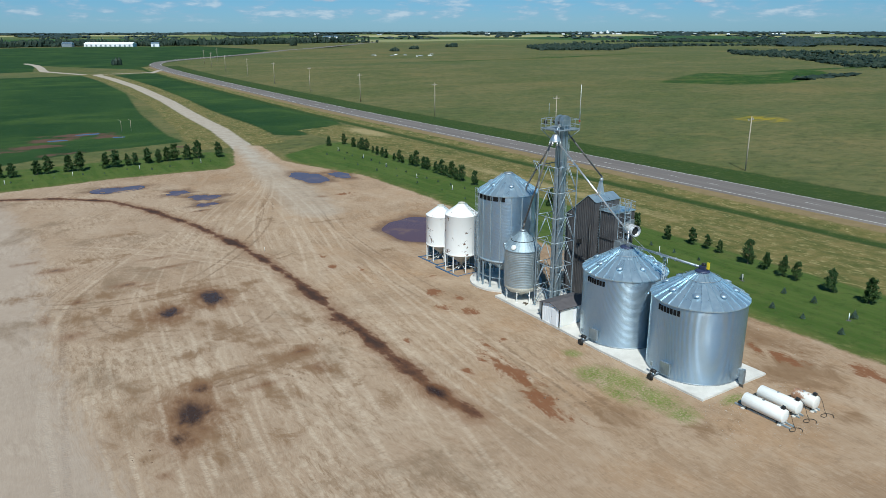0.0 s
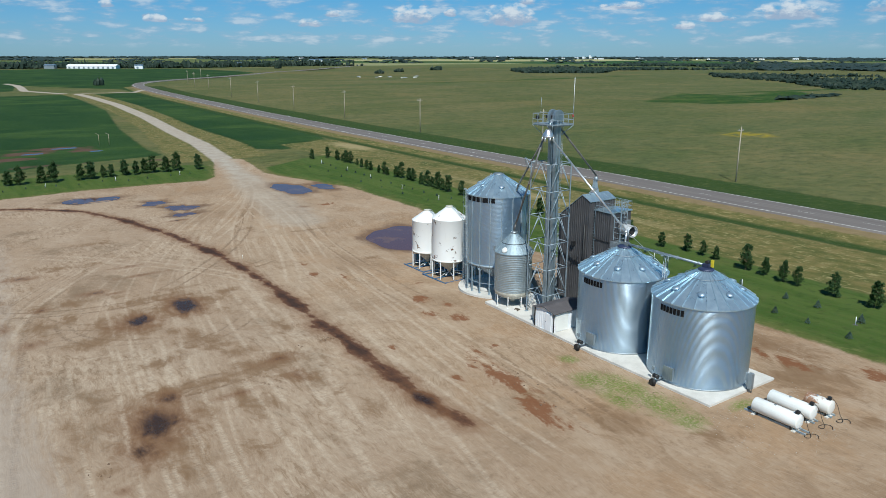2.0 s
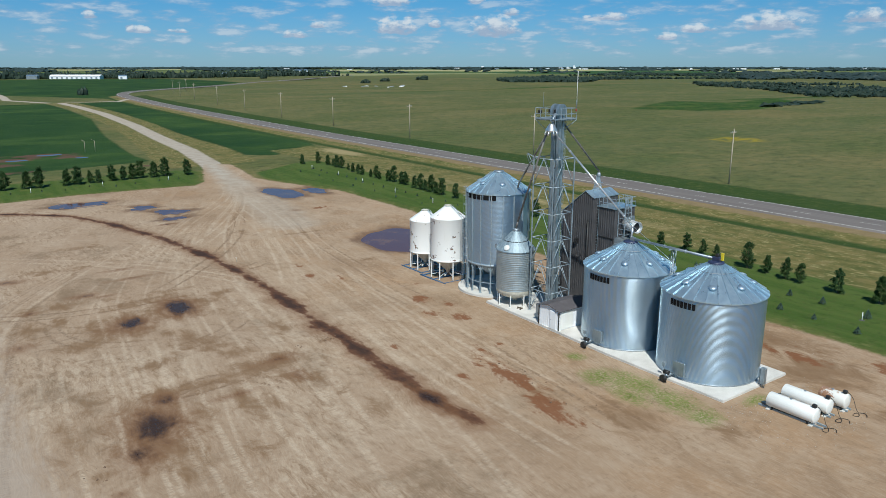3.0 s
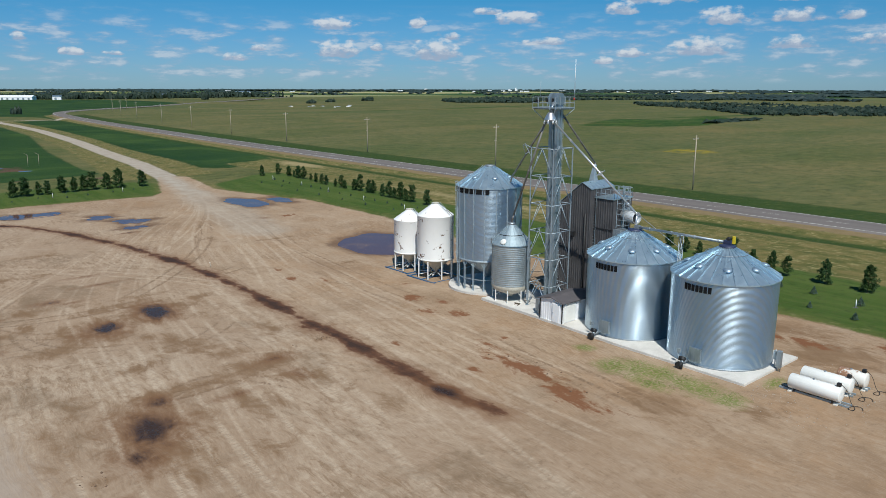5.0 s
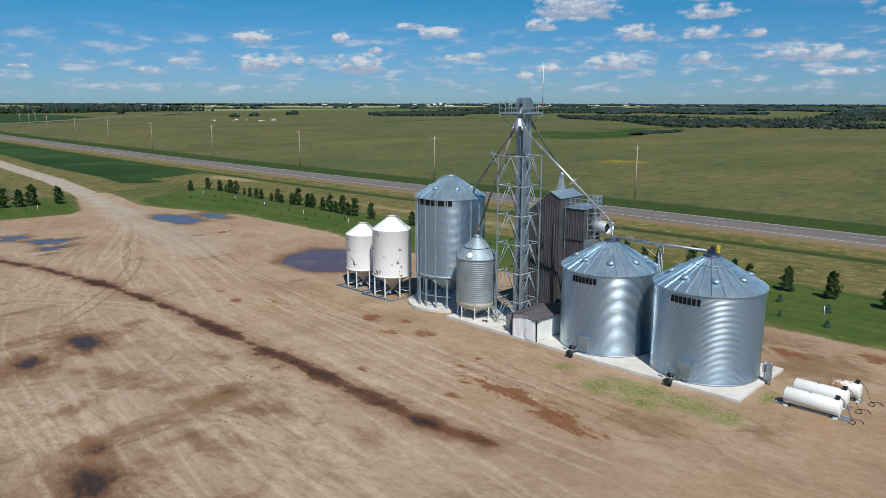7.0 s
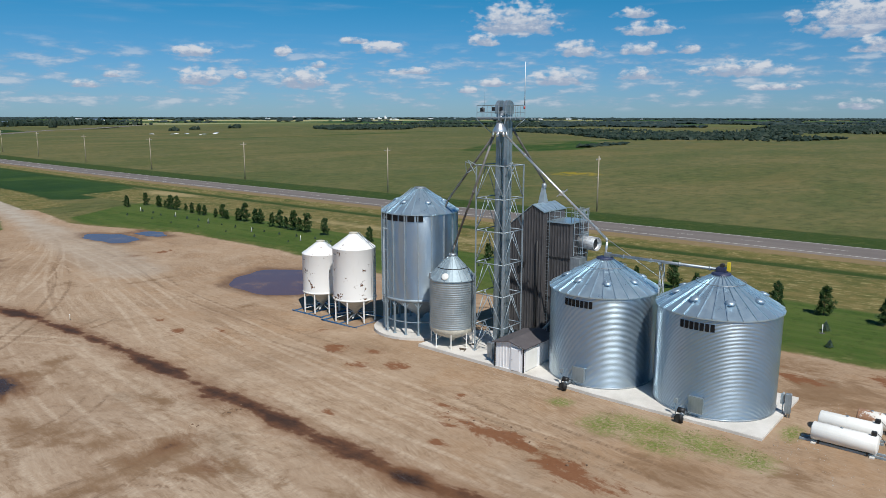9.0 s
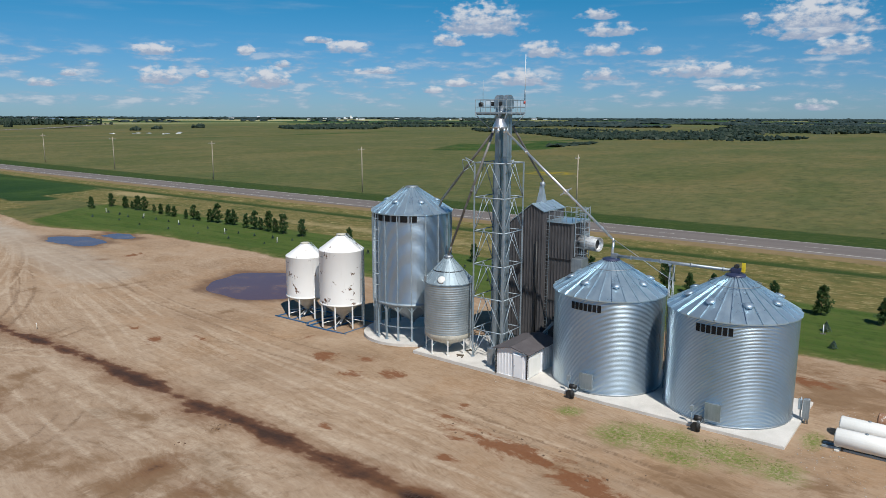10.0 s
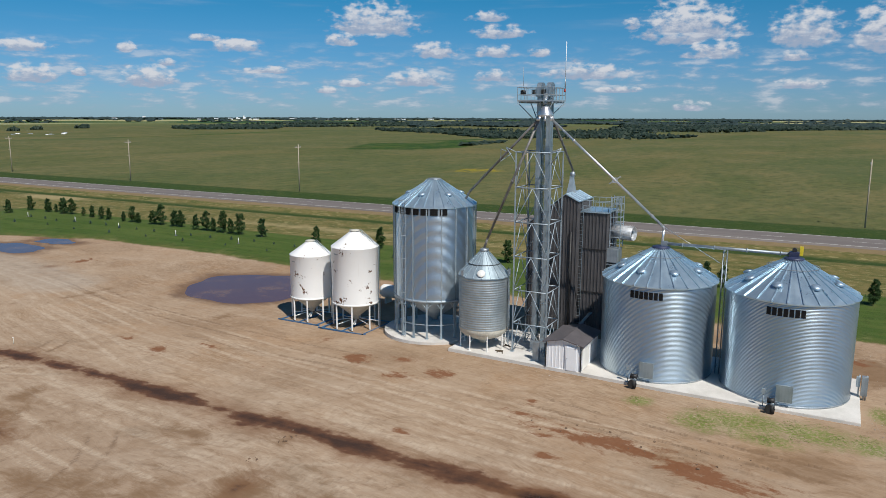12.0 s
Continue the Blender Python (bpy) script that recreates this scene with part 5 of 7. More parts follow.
LEGS = [(0.0, -0.78), (0.0, 0.06)]
for lx, ly in LEGS:
    bm = bmesh.new()
    for o in (-0.34, 0.34):
        put_box(bm, lx + o * 0.6, ly, 11.2, 0.32, 0.38, 22.0)
    for k in range(8):
        z = 1.6 + 2.75 * k
        for o in (-0.34, 0.34):
            put_box(bm, lx + o * 0.6, ly, z, 0.40, 0.46, 0.06)
    part("leg_casing", bm, CASING, tower, "twin boxed casings of an elevator leg")
    bm = bmesh.new()
    put_box(bm, lx, ly, 0.55, 1.0, 0.48, 0.9)
    put_box(bm, lx, ly, 0.05, 1.7, 0.75, 0.1)
    part("boot", bm, GALV_DULL, tower, "boot at the foot of the elevator leg")
    # rounded head with pulley cover
    bm = bmesh.new()
    prof = [(-0.62, 0.0)] + [(-0.62 * math.cos(t), 0.55 + 0.62 * math.sin(t)) for t in np.linspace(0, math.pi, 12)] + [(0.62, 0.0)]
    lo = [bm.verts.new((lx + u, ly - 0.20, 22.15 + w)) for u, w in prof]
    hi = [bm.verts.new((lx + u, ly + 0.20, 22.15 + w)) for u, w in prof]
    bm.faces.new(lo[::-1])
    bm.faces.new(hi)
    for i in range(len(prof)):
        j = (i + 1) % len(prof)
        bm.faces.new((lo[i], lo[j], hi[j], hi[i]))
    bmesh.ops.recalc_face_normals(bm, faces=bm.faces)
    part("head", bm, CASING, tower, "rounded head of the elevator leg")
    box_part("head_motor", (lx - 0.3, ly + 0.42, 22.55), (0.42, 0.36, 0.36), BLACK, tower, "dark drive motor")
# work platform with rails
bm = bmesh.new()
put_box(bm, 0, 0, 21.72, 2 * hx - 0.1, 2 * hy - 0.1, 0.06)
for i in range(7):
    put_box(bm, 0, -hy + 0.15 + i * (2 * hy - 0.3) / 6, 21.66, 2 * hx - 0.1, 0.06, 0.10)
part("platform", bm, GALV_DULL, tower, "steel grating platform under the heads")
for (ax, ay), (bx, by) in zip(CORNERS, CORNERS[1:] + CORNERS[:1]):
    bm = bmesh.new()
    for z in (22.28, 22.88):
        put_tube(bm, (ax, ay, z), (bx, by, z), 0.028, 6)
    for k in range(4):
        t = k / 4
        put_tube(bm, (ax + (bx - ax) * t, ay + (by - ay) * t, 21.6), (ax + (bx - ax) * t, ay + (by - ay) * t, 22.88), 0.028, 6)
    put_box(bm, (ax + bx) / 2, (ay + by) / 2, 21.80, abs(bx - ax) + 0.03, abs(by - ay) + 0.03, 0.12)
    part("guard_rail", bm, GALV_TOWER, tower)
for cx, cy in CORNERS:
    tube_part("platform_strut", (cx, cy, 21.65), (cx * 0.25 - 0.15, cy * 0.3, 20.3), 0.04, GALV_TOWER, tower, 6)
ladder(tower, (0.75, -0.25, 0.1), (0.75, -0.25, 22.6), (1, 0, 0), 0.42, True)
part("service_box", lathe([(0.22, 22.3), (0.22, 22.62), (0.05, 22.7)], 12, cap=True), BLACK, tower).location = (-hx + 0.35, hy - 0.35, 0)
tube_part("beacon", (hx - 0.05, -hy + 0.05, 22.55), (hx - 0.05, -hy + 0.05, 22.8), 0.09, RED, tower, 10, "red beacon on the rail")

antenna = thing("antenna", "thin white whip antenna on the tower rail", "antenna", TX1 - 0.05, TY0 + 0.02, 22.86, group="antennas")
tube_part("mount", (0, 0, 0), (0, 0, 0.9), 0.05, GALV_DULL, antenna, 8)
tube_part("whip", (0, 0, 0.85), (0, 0, 3.85), 0.028, WHITE_TRIM, antenna, 8)
antenna = thing("antenna", "short grey whip antenna on the tower rail", "antenna", TX0 + 1.1, TY1 - 0.05, 22.86, group="antennas")
tube_part("whip", (0, 0, 0), (0, 0, 1.7), 0.018, GALV_TOWER, antenna, 6)

# distributor and spouts
DIST = Vector((55.75, 63.5, 20.55))
dist = thing("distributor", "bright steel distributor cone below the elevator heads", "distributor", *DIST)
part("cone", lathe([(0.60, 0.12), (0.60, 0.18), (0.30, 0.72), (0.24, 0.78), (0.01, 0.80)], 20), BRIGHT, dist)
part("collar", lathe([(0.25, -0.12), (0.62, 0.0), (0.64, 0.10), (0.60, 0.12)], 20), BRIGHT, dist)
for k in range(5):
    d = compass(150 + 50 * k, 0.62, -0.15)
    tube_part("outlet", (d.x * 0.9, d.y * 0.9, 0.0), (d.x * 1.15, d.y * 1.05, -0.40), 0.10, BRIGHT, dist, 10)
tube_part("feed_duct", (0.15, 0.1, 0.95), (0.85, 0.3, 1.75), 0.18, GALV_DULL, dist, 10)


def spout(label, pts, r, mat, flanges=()):
    a = Vector(pts[0])
    e = thing("grain_spout", label, "spout", *a, group="grain spouts")
    P = [Vector(p) - a for p in pts]
    for p, q in zip(P, P[1:]):
        tube_part("pipe", p, q, r, mat, e, 12)
    for k, p in enumerate(P[1:-1]):
        part("elbow", lathe([(0.01, -r * 1.12), (r * 0.8, -r * 0.8), (r * 1.14, 0), (r * 0.8, r * 0.8), (0.01, r * 1.12)], 12), mat, e).location = p
    for f in flanges:
        i = int(f)
        p = P[i].lerp(P[i + 1], f - i)
        d = (P[i + 1] - P[i]).normalized()
        tube_part("flange", p - d * 0.09, p + d * 0.09, r * 1.35, mat, e, 12)
    return e


B1TOP = Vector((58.15, 54.05, 10.2))
s1 = spout("bright straight spout from the tower to the grain bin", [(55.9, 63.0, 20.3), (58.1, 54.0, 11.75), (58.15, 53.95, 11.5), (58.15, 54.05, 10.15)], 0.10, BRIGHT, (0.20, 0.9))
# a cross arm where the stay cables meet the long spout
bm = bmesh.new()
c = Vector((0.57 * (58.1 - 55.9), 0.57 * (54.0 - 63.0), 0.57 * (11.75 - 20.3)))
put_tube(bm, c + Vector((-0.14, 0.42, -0.30)), c + Vector((0.14, -0.42, 0.30)), 0.055, 6)
put_box(bm, c.x, c.y, c.z, 0.12, 0.42, 0.42)
part("cross_arm", bm, BRIGHT, s1, "galvanised cross arm")
spout("grey spout from the tower to the small hopper bin", [(55.45, 63.9, 20.3), (56.05, 68.7, 9.85), (56.12, 69.02, 9.0)], 0.105, SPOUT, (0.5,))
s3 = spout("grey spout from the tower to the tall hopper bin", [(55.7, 64.05, 20.3), (59.0, 71.9, 13.65), (59.3, 72.45, 12.95)], 0.105, SPOUT, (0.75,))
bm = bmesh.new()
c = Vector((3.3, 7.85, -6.65)) * 0.42
put_tube(bm, c + Vector((-1.0, 0.2, 0.25)), c + Vector((0.6, -0.1, -0.2)), 0.035, 6)
put_tube(bm, c + Vector((-1.0, 0.2, 0.25)), c + Vector((-0.2, 0.6, -0.85)), 0.035, 6)
put_tube(bm, c + Vector((0.6, -0.1, -0.2)), c + Vector((-0.2, 0.6, -0.85)), 0.035, 6)
part("stay_bracket", bm, GALV_TOWER, s3)
spout("grey spout from the tower to the dryer", [(58.0, 64.1, 21.4), (63.6, 63.55, 15.6), (63.74, 63.55, 15.1)], 0.10, SPOUT, (0.5,))

# ---- conveyor between the two bins ----
conv = thing("conveyor", "galvanised conveyor tube bridging the two bin peaks", "conveyor", *B1TOP)
tube_part("tube", (0.05, -0.2, 0.20), (0.05, -10.05, 0.16), 0.125, GALV_DULL, conv, 12)
for k in range(4):
    y = -1.6 - 2.4 * k
    tube_part("flange", (0.05, y, 0.20 + y * 0.004), (0.05, y - 0.08, 0.20 + y * 0.004), 0.18, GALV_DULL, conv, 12)
box_part("inlet_box", (0.05, -0.2, 0.18), (0.36, 0.5, 0.40), GALV_DULL, conv)
box_part("discharge_box", (0.05, -9.75, 0.12), (0.5, 0.7, 0.5), DARK_MOTOR, conv, "dark blue discharge box")
tube_part("drive_motor", (-0.1, -9.75, 0.5), (0.2, -9.75, 0.5), 0.17, BLACK, conv, 10)
box_part("belt_guard", (0.12, -10.22, 0.45), (0.14, 0.24, 0.68), YELLOW, conv, "yellow belt guard")
mast = thing("conveyor_mast", "galvanised lattice mast between the grain bins", "mast", 58.6, 49.2, 0.0)
for o in ((-0.15, -0.15), (-0.15, 0.15), (0.15, -0.15), (0.15, 0.15)):
    tube_part("post", (o[0], o[1], 0), (o[0], o[1], 10.1), 0.03, GALV_DULL, mast, 6)
bm = bmesh.new()
for k in range(14):
    z = 0.4 + 0.7 * k
    put_tube(bm, (-0.15, -0.15, z), (-0.15, 0.15, z + 0.7), 0.018, 5)
    put_tube(bm, (-0.15, 0.15, z), (0.15, 0.15, z + 0.7), 0.018, 5)
    put_tube(bm, (0.15, 0.15, z), (0.15, -0.15, z + 0.7), 0.018, 5)
    put_tube(bm, (0.15, -0.15, z), (-0.15, -0.15, z + 0.7), 0.018, 5)
part("lacing", bm, GALV_DULL, mast)
box_part("bearer", (-0.3, 0, 10.25), (0.9, 0.12, 0.12), GALV_TOWER, mast)
stay = thing("stay_cable", "steel stay from the spout foot to the mast", "cable", 58.1, 53.95, 11.75)
tube_part("cable", (0, 0, 0), (0.45, -4.7, -2.8), 0.028, BRIGHT, stay, 6)

# ---- the dryer ----
DX, DY = 61.5, 62.25
dryer = thing("grain_dryer", "dark brown ribbed steel grain dryer with galvanised roof", "grain dryer", DX, DY, 0.0)


def ribbed_panel(name, width, height, mat, parent, m, cut=None, deep=0.055):
    """A sheet with upright ribs, in its own x-z plane facing -y; cut gives the top edge's height at u."""
    bm = bmesh.new()
    n = max(2, int(width / 0.30))
    w = width / n
    prof = []
    for i in range(n):
        prof += [(i * w, 0.0), (i * w + w * 0.62, 0.0), (i * w + w * 0.70, -deep), (i * w + w * 0.92, -deep)]
    prof.append((width, 0.0))
    lo = [bm.verts.new((u, d, 0.0)) for u, d in prof]
    hi = [bm.verts.new((u, d, cut(u) if cut else height)) for u, d in prof]
    for i in range(len(prof) - 1):
        bm.faces.new((lo[i], lo[i + 1], hi[i + 1], hi[i]))
    o = part(name, bm, mat, parent)
    o.matrix_local = m
    return o


def gable(u):
    # u runs from the low eave towards the ladder corner
    return 9.8 + (2.95 * u / 3.65 if u < 3.65 else 2.95 - 0.6 * (u - 3.65) / 1.2)


WD = 4.85
box_part("core", (2.0, WD / 2, 5.6), (3.86, WD - 0.12, 9.6), BROWN_SHEET, dryer)
ribbed_panel("front_panel", WD, 0, BROWN_SHEET, dryer, Matrix.Translation((0, WD, 0.8)) @ turned(-90), gable)
ribbed_panel("back_panel", WD, 0, BROWN_SHEET, dryer, Matrix.Translation((4.0, WD, 0.8)) @ turned(-90), gable)
ribbed_panel("side_panel", 4.0, 12.15, BROWN_SHEET, dryer, Matrix.Translation((0, 0, 0.8)))
ribbed_panel("side_panel", 4.0, 9.8, BROWN_SHEET, dryer, Matrix.Translation((4.0, WD, 0.8)) @ turned(180))
bm = bmesh.new()
edge_pts = [(WD + 0.12, 10.53), (1.2, 13.57), (-0.12, 12.92)]
for x in (-0.12, 4.12):
    for y, z in edge_pts:
        bm.verts.new((x, y, z))
        bm.verts.new((x, y, z + 0.07))
bm.verts.ensure_lookup_table()
V = bm.verts
for a, b in ((0, 2), (2, 4)):
    bm.faces.new((V[a + 1], V[b + 1], V[b + 7], V[a + 7]))
    bm.faces.new((V[a], V[a + 6], V[b + 6], V[b]))
    bm.faces.new((V[a], V[b], V[b + 1], V[a + 1]))
    bm.faces.new((V[a + 6], V[a + 7], V[b + 7], V[b + 6]))
bm.faces.new((V[0], V[1], V[7], V[6]))
bm.faces.new((V[4], V[10], V[11], V[5]))
bmesh.ops.recalc_face_normals(bm, faces=bm.faces)
roof = part("roof", bm, GALV_ROOF, dryer, "galvanised sheet roof")
for k in range(6):
    bm = bmesh.new()
    a, b = Vector((0.3 + 0.7 * k, 1.2, 13.66)), Vector((0.3 + 0.7 * k, -0.1, 13.02))
    put_tube(bm, a, b, 0.03, 4)
    part("roof_seam", bm, GALV_ROOF, roof)
part("inlet_cone", lathe([(0.56, 0), (0.24, 1.45), (0.24, 1.70), (0.01, 1.70)], 4, False), GALV_TOWER, dryer, "grey square inlet cone").matrix_local = Matrix.Translation((2.05, 1.35, 13.35)) @ turned(45)
part("inlet_ball", lathe([(0.02, 14.95), (0.22, 15.05), (0.25, 15.25), (0.2, 15.45), (0.02, 15.5)], 12), GALV_DULL, dryer).location = (2.08, 1.3, 0)
# lower wing with a railed roof
ribbed_panel("wing_panel", 2.5, 11.15, BROWN_SHEET, dryer, Matrix.Translation((0.75, -0.05, 0.8)) @ turned(-90))
ribbed_panel("wing_panel", 3.2, 11.15, BROWN_SHEET, dryer, Matrix.Translation((0.75, -2.55, 0.8)))
box_part("wing_core", (2.4, -1.28, 6.0), (3.16, 2.4, 10.5), BROWN_SHEET, dryer)
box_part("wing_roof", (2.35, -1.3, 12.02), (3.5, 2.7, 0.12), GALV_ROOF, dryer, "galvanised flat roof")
for z in (4.6, 8.6):
    box_part("band", (0.70, -1.3, z), (0.08, 2.5, 0.12), BLACK, dryer)
for k in range(4):
    tube_part("support_foot", (0.3 + 1.1 * k, -2.4 if k % 2 else WD - 0.3, 0), (0.3 + 1.1 * k, -2.4 if k % 2 else WD - 0.3, 0.85), 0.12, GALV_DULL, dryer, 8)
bm = bmesh.new()
loop = [(0.7, -0.2), (0.7, -2.6), (4.0, -2.6), (4.0, -0.2)]
for (ax, ay), (bx, by) in zip(loop, loop[1:]):
    for z in (12.55, 13.05):
        put_tube(bm, (ax, ay, z), (bx, by, z), 0.028, 6)
    for k in range(5):
        t = k / 4
        put_tube(bm, (ax + (bx - ax) * t, ay + (by - ay) * t, 12.05), (ax + (bx - ax) * t, ay + (by - ay) * t, 13.05), 0.026, 6)
part("guard_rail", bm, GALV_TOWER, dryer)
ladder(dryer, (0.55, -0.12, 0.9), (0.55, -0.12, 12.6), (-1, 0, 0), 0.42, False, CASING)
tube_part("drop_pipe", (-0.16, 0.55, 1.2), (-0.16, 0.55, 10.2), 0.10, BLACK, dryer, 8)
box_part("vent_hood", (-0.2, 2.2, 7.7), (0.35, 0.35, 0.5), BLACK, dryer)
# burner, caged ladder and gear on the wing's end
ladder(dryer, (2.2, -2.95, 8.4), (2.2, -2.95, 13.2), (0, -1, 0), 0.42, True)
bm = bmesh.new()
for sx, sy in ((1.15, -2.68), (2.15, -2.68), (1.15, -3.6), (2.15, -3.6)):
    put_tube(bm, (sx, sy, 8.9), (sx, sy, 13.5), 0.04, 6)
for k in range(8):
    z = 9.2 + 0.6 * k
    for a, b in (((1.15, -2.68), (1.15, -3.6)), ((1.15, -3.6), (2.15, -3.6)), ((2.15, -3.6), (2.15, -2.68))):
        put_tube(bm, (*a, z), (*b, z), 0.026, 6)
part("ladder_cage", bm, GALV_TOWER, dryer, "galvanised ladder cage")
fan = part("burner_fan", lathe([(0.60, 0.0), (0.66, 0.02), (0.66, 2.3), (0.60, 2.35), (0.58, 1.9), (0.01, 1.9)], 28), FAN_ZINC, dryer, "round pale burner fan housing with dark stains")
fan.matrix_local = Matrix.Translation((2.6, -2.35, 10.1)) @ Matrix.Rotation(radians(90), 4, "X") @ Matrix.Rotation(radians(-12), 4, "Y")
blades = lathe([(0.55, 1.92), (0.2, 1.96), (0.01, 2.0)], 9, False)
part("fan_grille", blades, BLACK, fan)
box_part("burner_box", (3.2, -2.7, 10.2), (1.0, 0.4, 1.5), GALV_DULL, dryer, "galvanised burner box", None, 0.02)
box_part("control_duct", (1.55, -3.05, 8.15), (1.5, 1.0, 1.25), GALV_DULL, dryer, "galvanised duct box", None, 0.02)
bm = bmesh.new()
for k in range(6):
    put_box(bm, 2.34, -3.05, 7.65 + 0.2 * k, 0.06, 0.85, 0.10, None)
part("louvre", bm, BLACK, dryer)
box_part("lower_box", (1.0, -2.95, 5.6), (0.75, 0.7, 1.5), GALV_DULL, dryer, "galvanised control cabinet", None, 0.02)
tube_part("gas_pipe", (1.0, -2.9, 0.2), (1.0, -2.9, 4.9), 0.06, BLACK, dryer, 8)
for k in range(5):
    tube_part("gear_strut", (0.9 + 0.5 * k, -3.4, 6.9), (0.9 + 0.5 * k, -2.6, 7.4), 0.03, GALV_TOWER, dryer, 6)
box_part("gear_platform", (2.2, -3.1, 7.35), (2.9, 1.2, 0.06), GALV_DULL, dryer, "small service platform")

# small auger that lifts grain out of the dryer's foot
aug = thing("transfer_auger", "short steel auger at the dryer's foot", "auger", 60.0, 61.6, 0.0)
tube_part("tube", (0.2, 0.9, 0.4), (1.3, -1.0, 3.0), 0.13, GALV_DULL, aug, 10)
tube_part("motor", (1.2, -0.75, 3.2), (1.2, -1.1, 3.2), 0.2, BLACK, aug, 10)
box_part("hopper", (0.15, 1.0, 0.3), (0.7, 0.7, 0.6), BLACK, aug)
tube_part("prop", (0.9, -0.3, 0.0), (0.95, -0.4, 2.2), 0.04, GALV_TOWER, aug, 6)

# gear round the tower's foot
winch = thing("hydrant_post", "yellow guard post beside the tower", "post", 57.6, 62.35, 0.0)
tube_part("post", (0, 0, 0), (0, 0, 1.9), 0.13, YELLOW, winch, 12)
part("dome", lathe([(0.13, 1.9), (0.1, 1.98), (0.01, 2.02)], 12), YELLOW, winch)
drive = thing("red_drive_motor", "small red motor on a grey stand", "motor", 56.35, 62.5, 0.0)
tube_part("motor", (0, -0.25, 0.95), (0, 0.25, 0.95), 0.2, RED, drive, 12)
box_part("stand", (0, 0, 0.4), (0.4, 0.5, 0.8), GALV_DULL, drive)
cab = thing("switch_cabinet", "grey switch cabinet behind the shed", "cabinet", 54.6, 63.3, 0.0)
box_part("body", (0, 0, 0.85), (0.4, 0.55, 1.5), GALV_DULL, cab, "", None, 0.02)
box_part("plinth", (0, 0, 0.05), (0.5, 0.65, 0.1), CONCRETE, cab)
for k, (x, y, a) in enumerate(((55.0, 66.6, 0.4), (55.2, 67.0, 1.9), (56.9, 66.9, 1.1))):
    heap = thing("scrap_bracket", "rusty steel bracket lying by the tower", "scrap", x, y, 0.0, math.degrees(a), "scrap steel")
    bm = bmesh.new()
    put_box(bm, 0, 0, 0.05, 0.7, 0.08, 0.10)
    put_box(bm, 0.15, 0.2, 0.03, 0.08, 0.5, 0.06)
    part("bracket", bm, BARK, heap)

# ---- the shed ----
shed = thing("shed", "small white sheet-metal shed with a brown roof", "shed", 53.45, 59.0, 0.0)
SW, SD, SE, SP = 3.0, 4.7, 2.20, 2.55


def shed_top(u):
    return (SE + (SP - SE) * (u / (SW / 2) if u < SW / 2 else (SW - u) / (SW / 2)))


bm = bmesh.new()
for x in (0.06, SD):
    pts = [bm.verts.new((x, y, z)) for y, z in ((0.05, 0), (SW - 0.05, 0), (SW - 0.05, SE), (SW / 2, SP - 0.02), (0.05, SE))]
    bm.faces.new(pts)
bm.verts.ensure_lookup_table()
for i in range(5):
    j = (i + 1) % 5
    bm.faces.new((bm.verts[i], bm.verts[j], bm.verts[j + 5], bm.verts[i + 5]))
bmesh.ops.recalc_face_normals(bm, faces=bm.faces)
part("wall", bm, WHITE_TRIM, shed)
ribbed_panel("front_sheet", SW, 0, WHITE_TRIM, shed, Matrix.Translation((0, SW, 0)) @ turned(-90), shed_top, 0.02)
ribbed_panel("side_sheet", SD, SE, WHITE_TRIM, shed, Matrix.Translation((0, 0, 0)), None, 0.02)
for s in (0, 1):
    bm = bmesh.new()
    rise = math.atan2(SP - SE, SW / 2)
    ln = math.hypot(SP - SE, SW / 2) + 0.28
    m = Matrix.Translation((SD / 2, SW / 2, SP + 0.05)) @ Matrix.Rotation(rise if s == 0 else -rise, 4, "X")
    put_box(bm, 0, (-ln / 2 if s == 0 else ln / 2), 0, SD + 0.5, ln, 0.09, m)
    part("roof", bm, SHINGLE, shed, "brown shingled roof slope")
box_part("door_frame", (-0.08, 0.78, 1.03), (0.05, 1.08, 2.06), WHITE_TRIM, shed)
dr = box_part("door", (-0.115, 0.78, 1.0), (0.05, 0.88, 1.96), WHITE_TRIM, shed, "plain white door", None, 0.01)
tube_part("door_handle", (-0.145, 1.12, 1.02), (-0.20, 1.12, 1.02), 0.03, GALV_DULL, dr, 8)
for y in (0.0, SW):
    box_part("corner_trim", (-0.04, y, 1.13), (0.10, 0.09, 2.26), BLACK, shed, "dark corner trim")
tube_part("lamp", (-0.1, 0.25, 2.28), (-0.3, 0.25, 2.22), 0.07, GALV_DULL, shed, 8)
box_part("skylight_sheet", (1.1, -0.066, 1.1), (1.9, 0.012, 2.0), WHITE, shed, "plain white side panel")

# ---- power cabinet on posts at the pad's corner ----
box = thing("power_cabinet", "grey electrical cabinet on steel posts", "cabinet", 58.4, 38.95, -0.3)
for o in (-0.25, 0.25):
    tube_part("post", (0, o, 0), (0, o, 2.0), 0.05, GALV_DULL, box, 8)
box_part("cabinet", (-0.05, -0.12, 1.2), (0.34, 0.42, 1.5), GALV_DULL, box, "", None, 0.02)
box_part("meter_box", (0.05, 0.30, 1.45), (0.24, 0.26, 0.8), GALV_TOWER, box, "", None, 0.02)
tube_part("conduit", (-0.05, -0.1, 0.0), (-0.05, -0.1, 0.7), 0.06, GALV_DULL, box, 8)


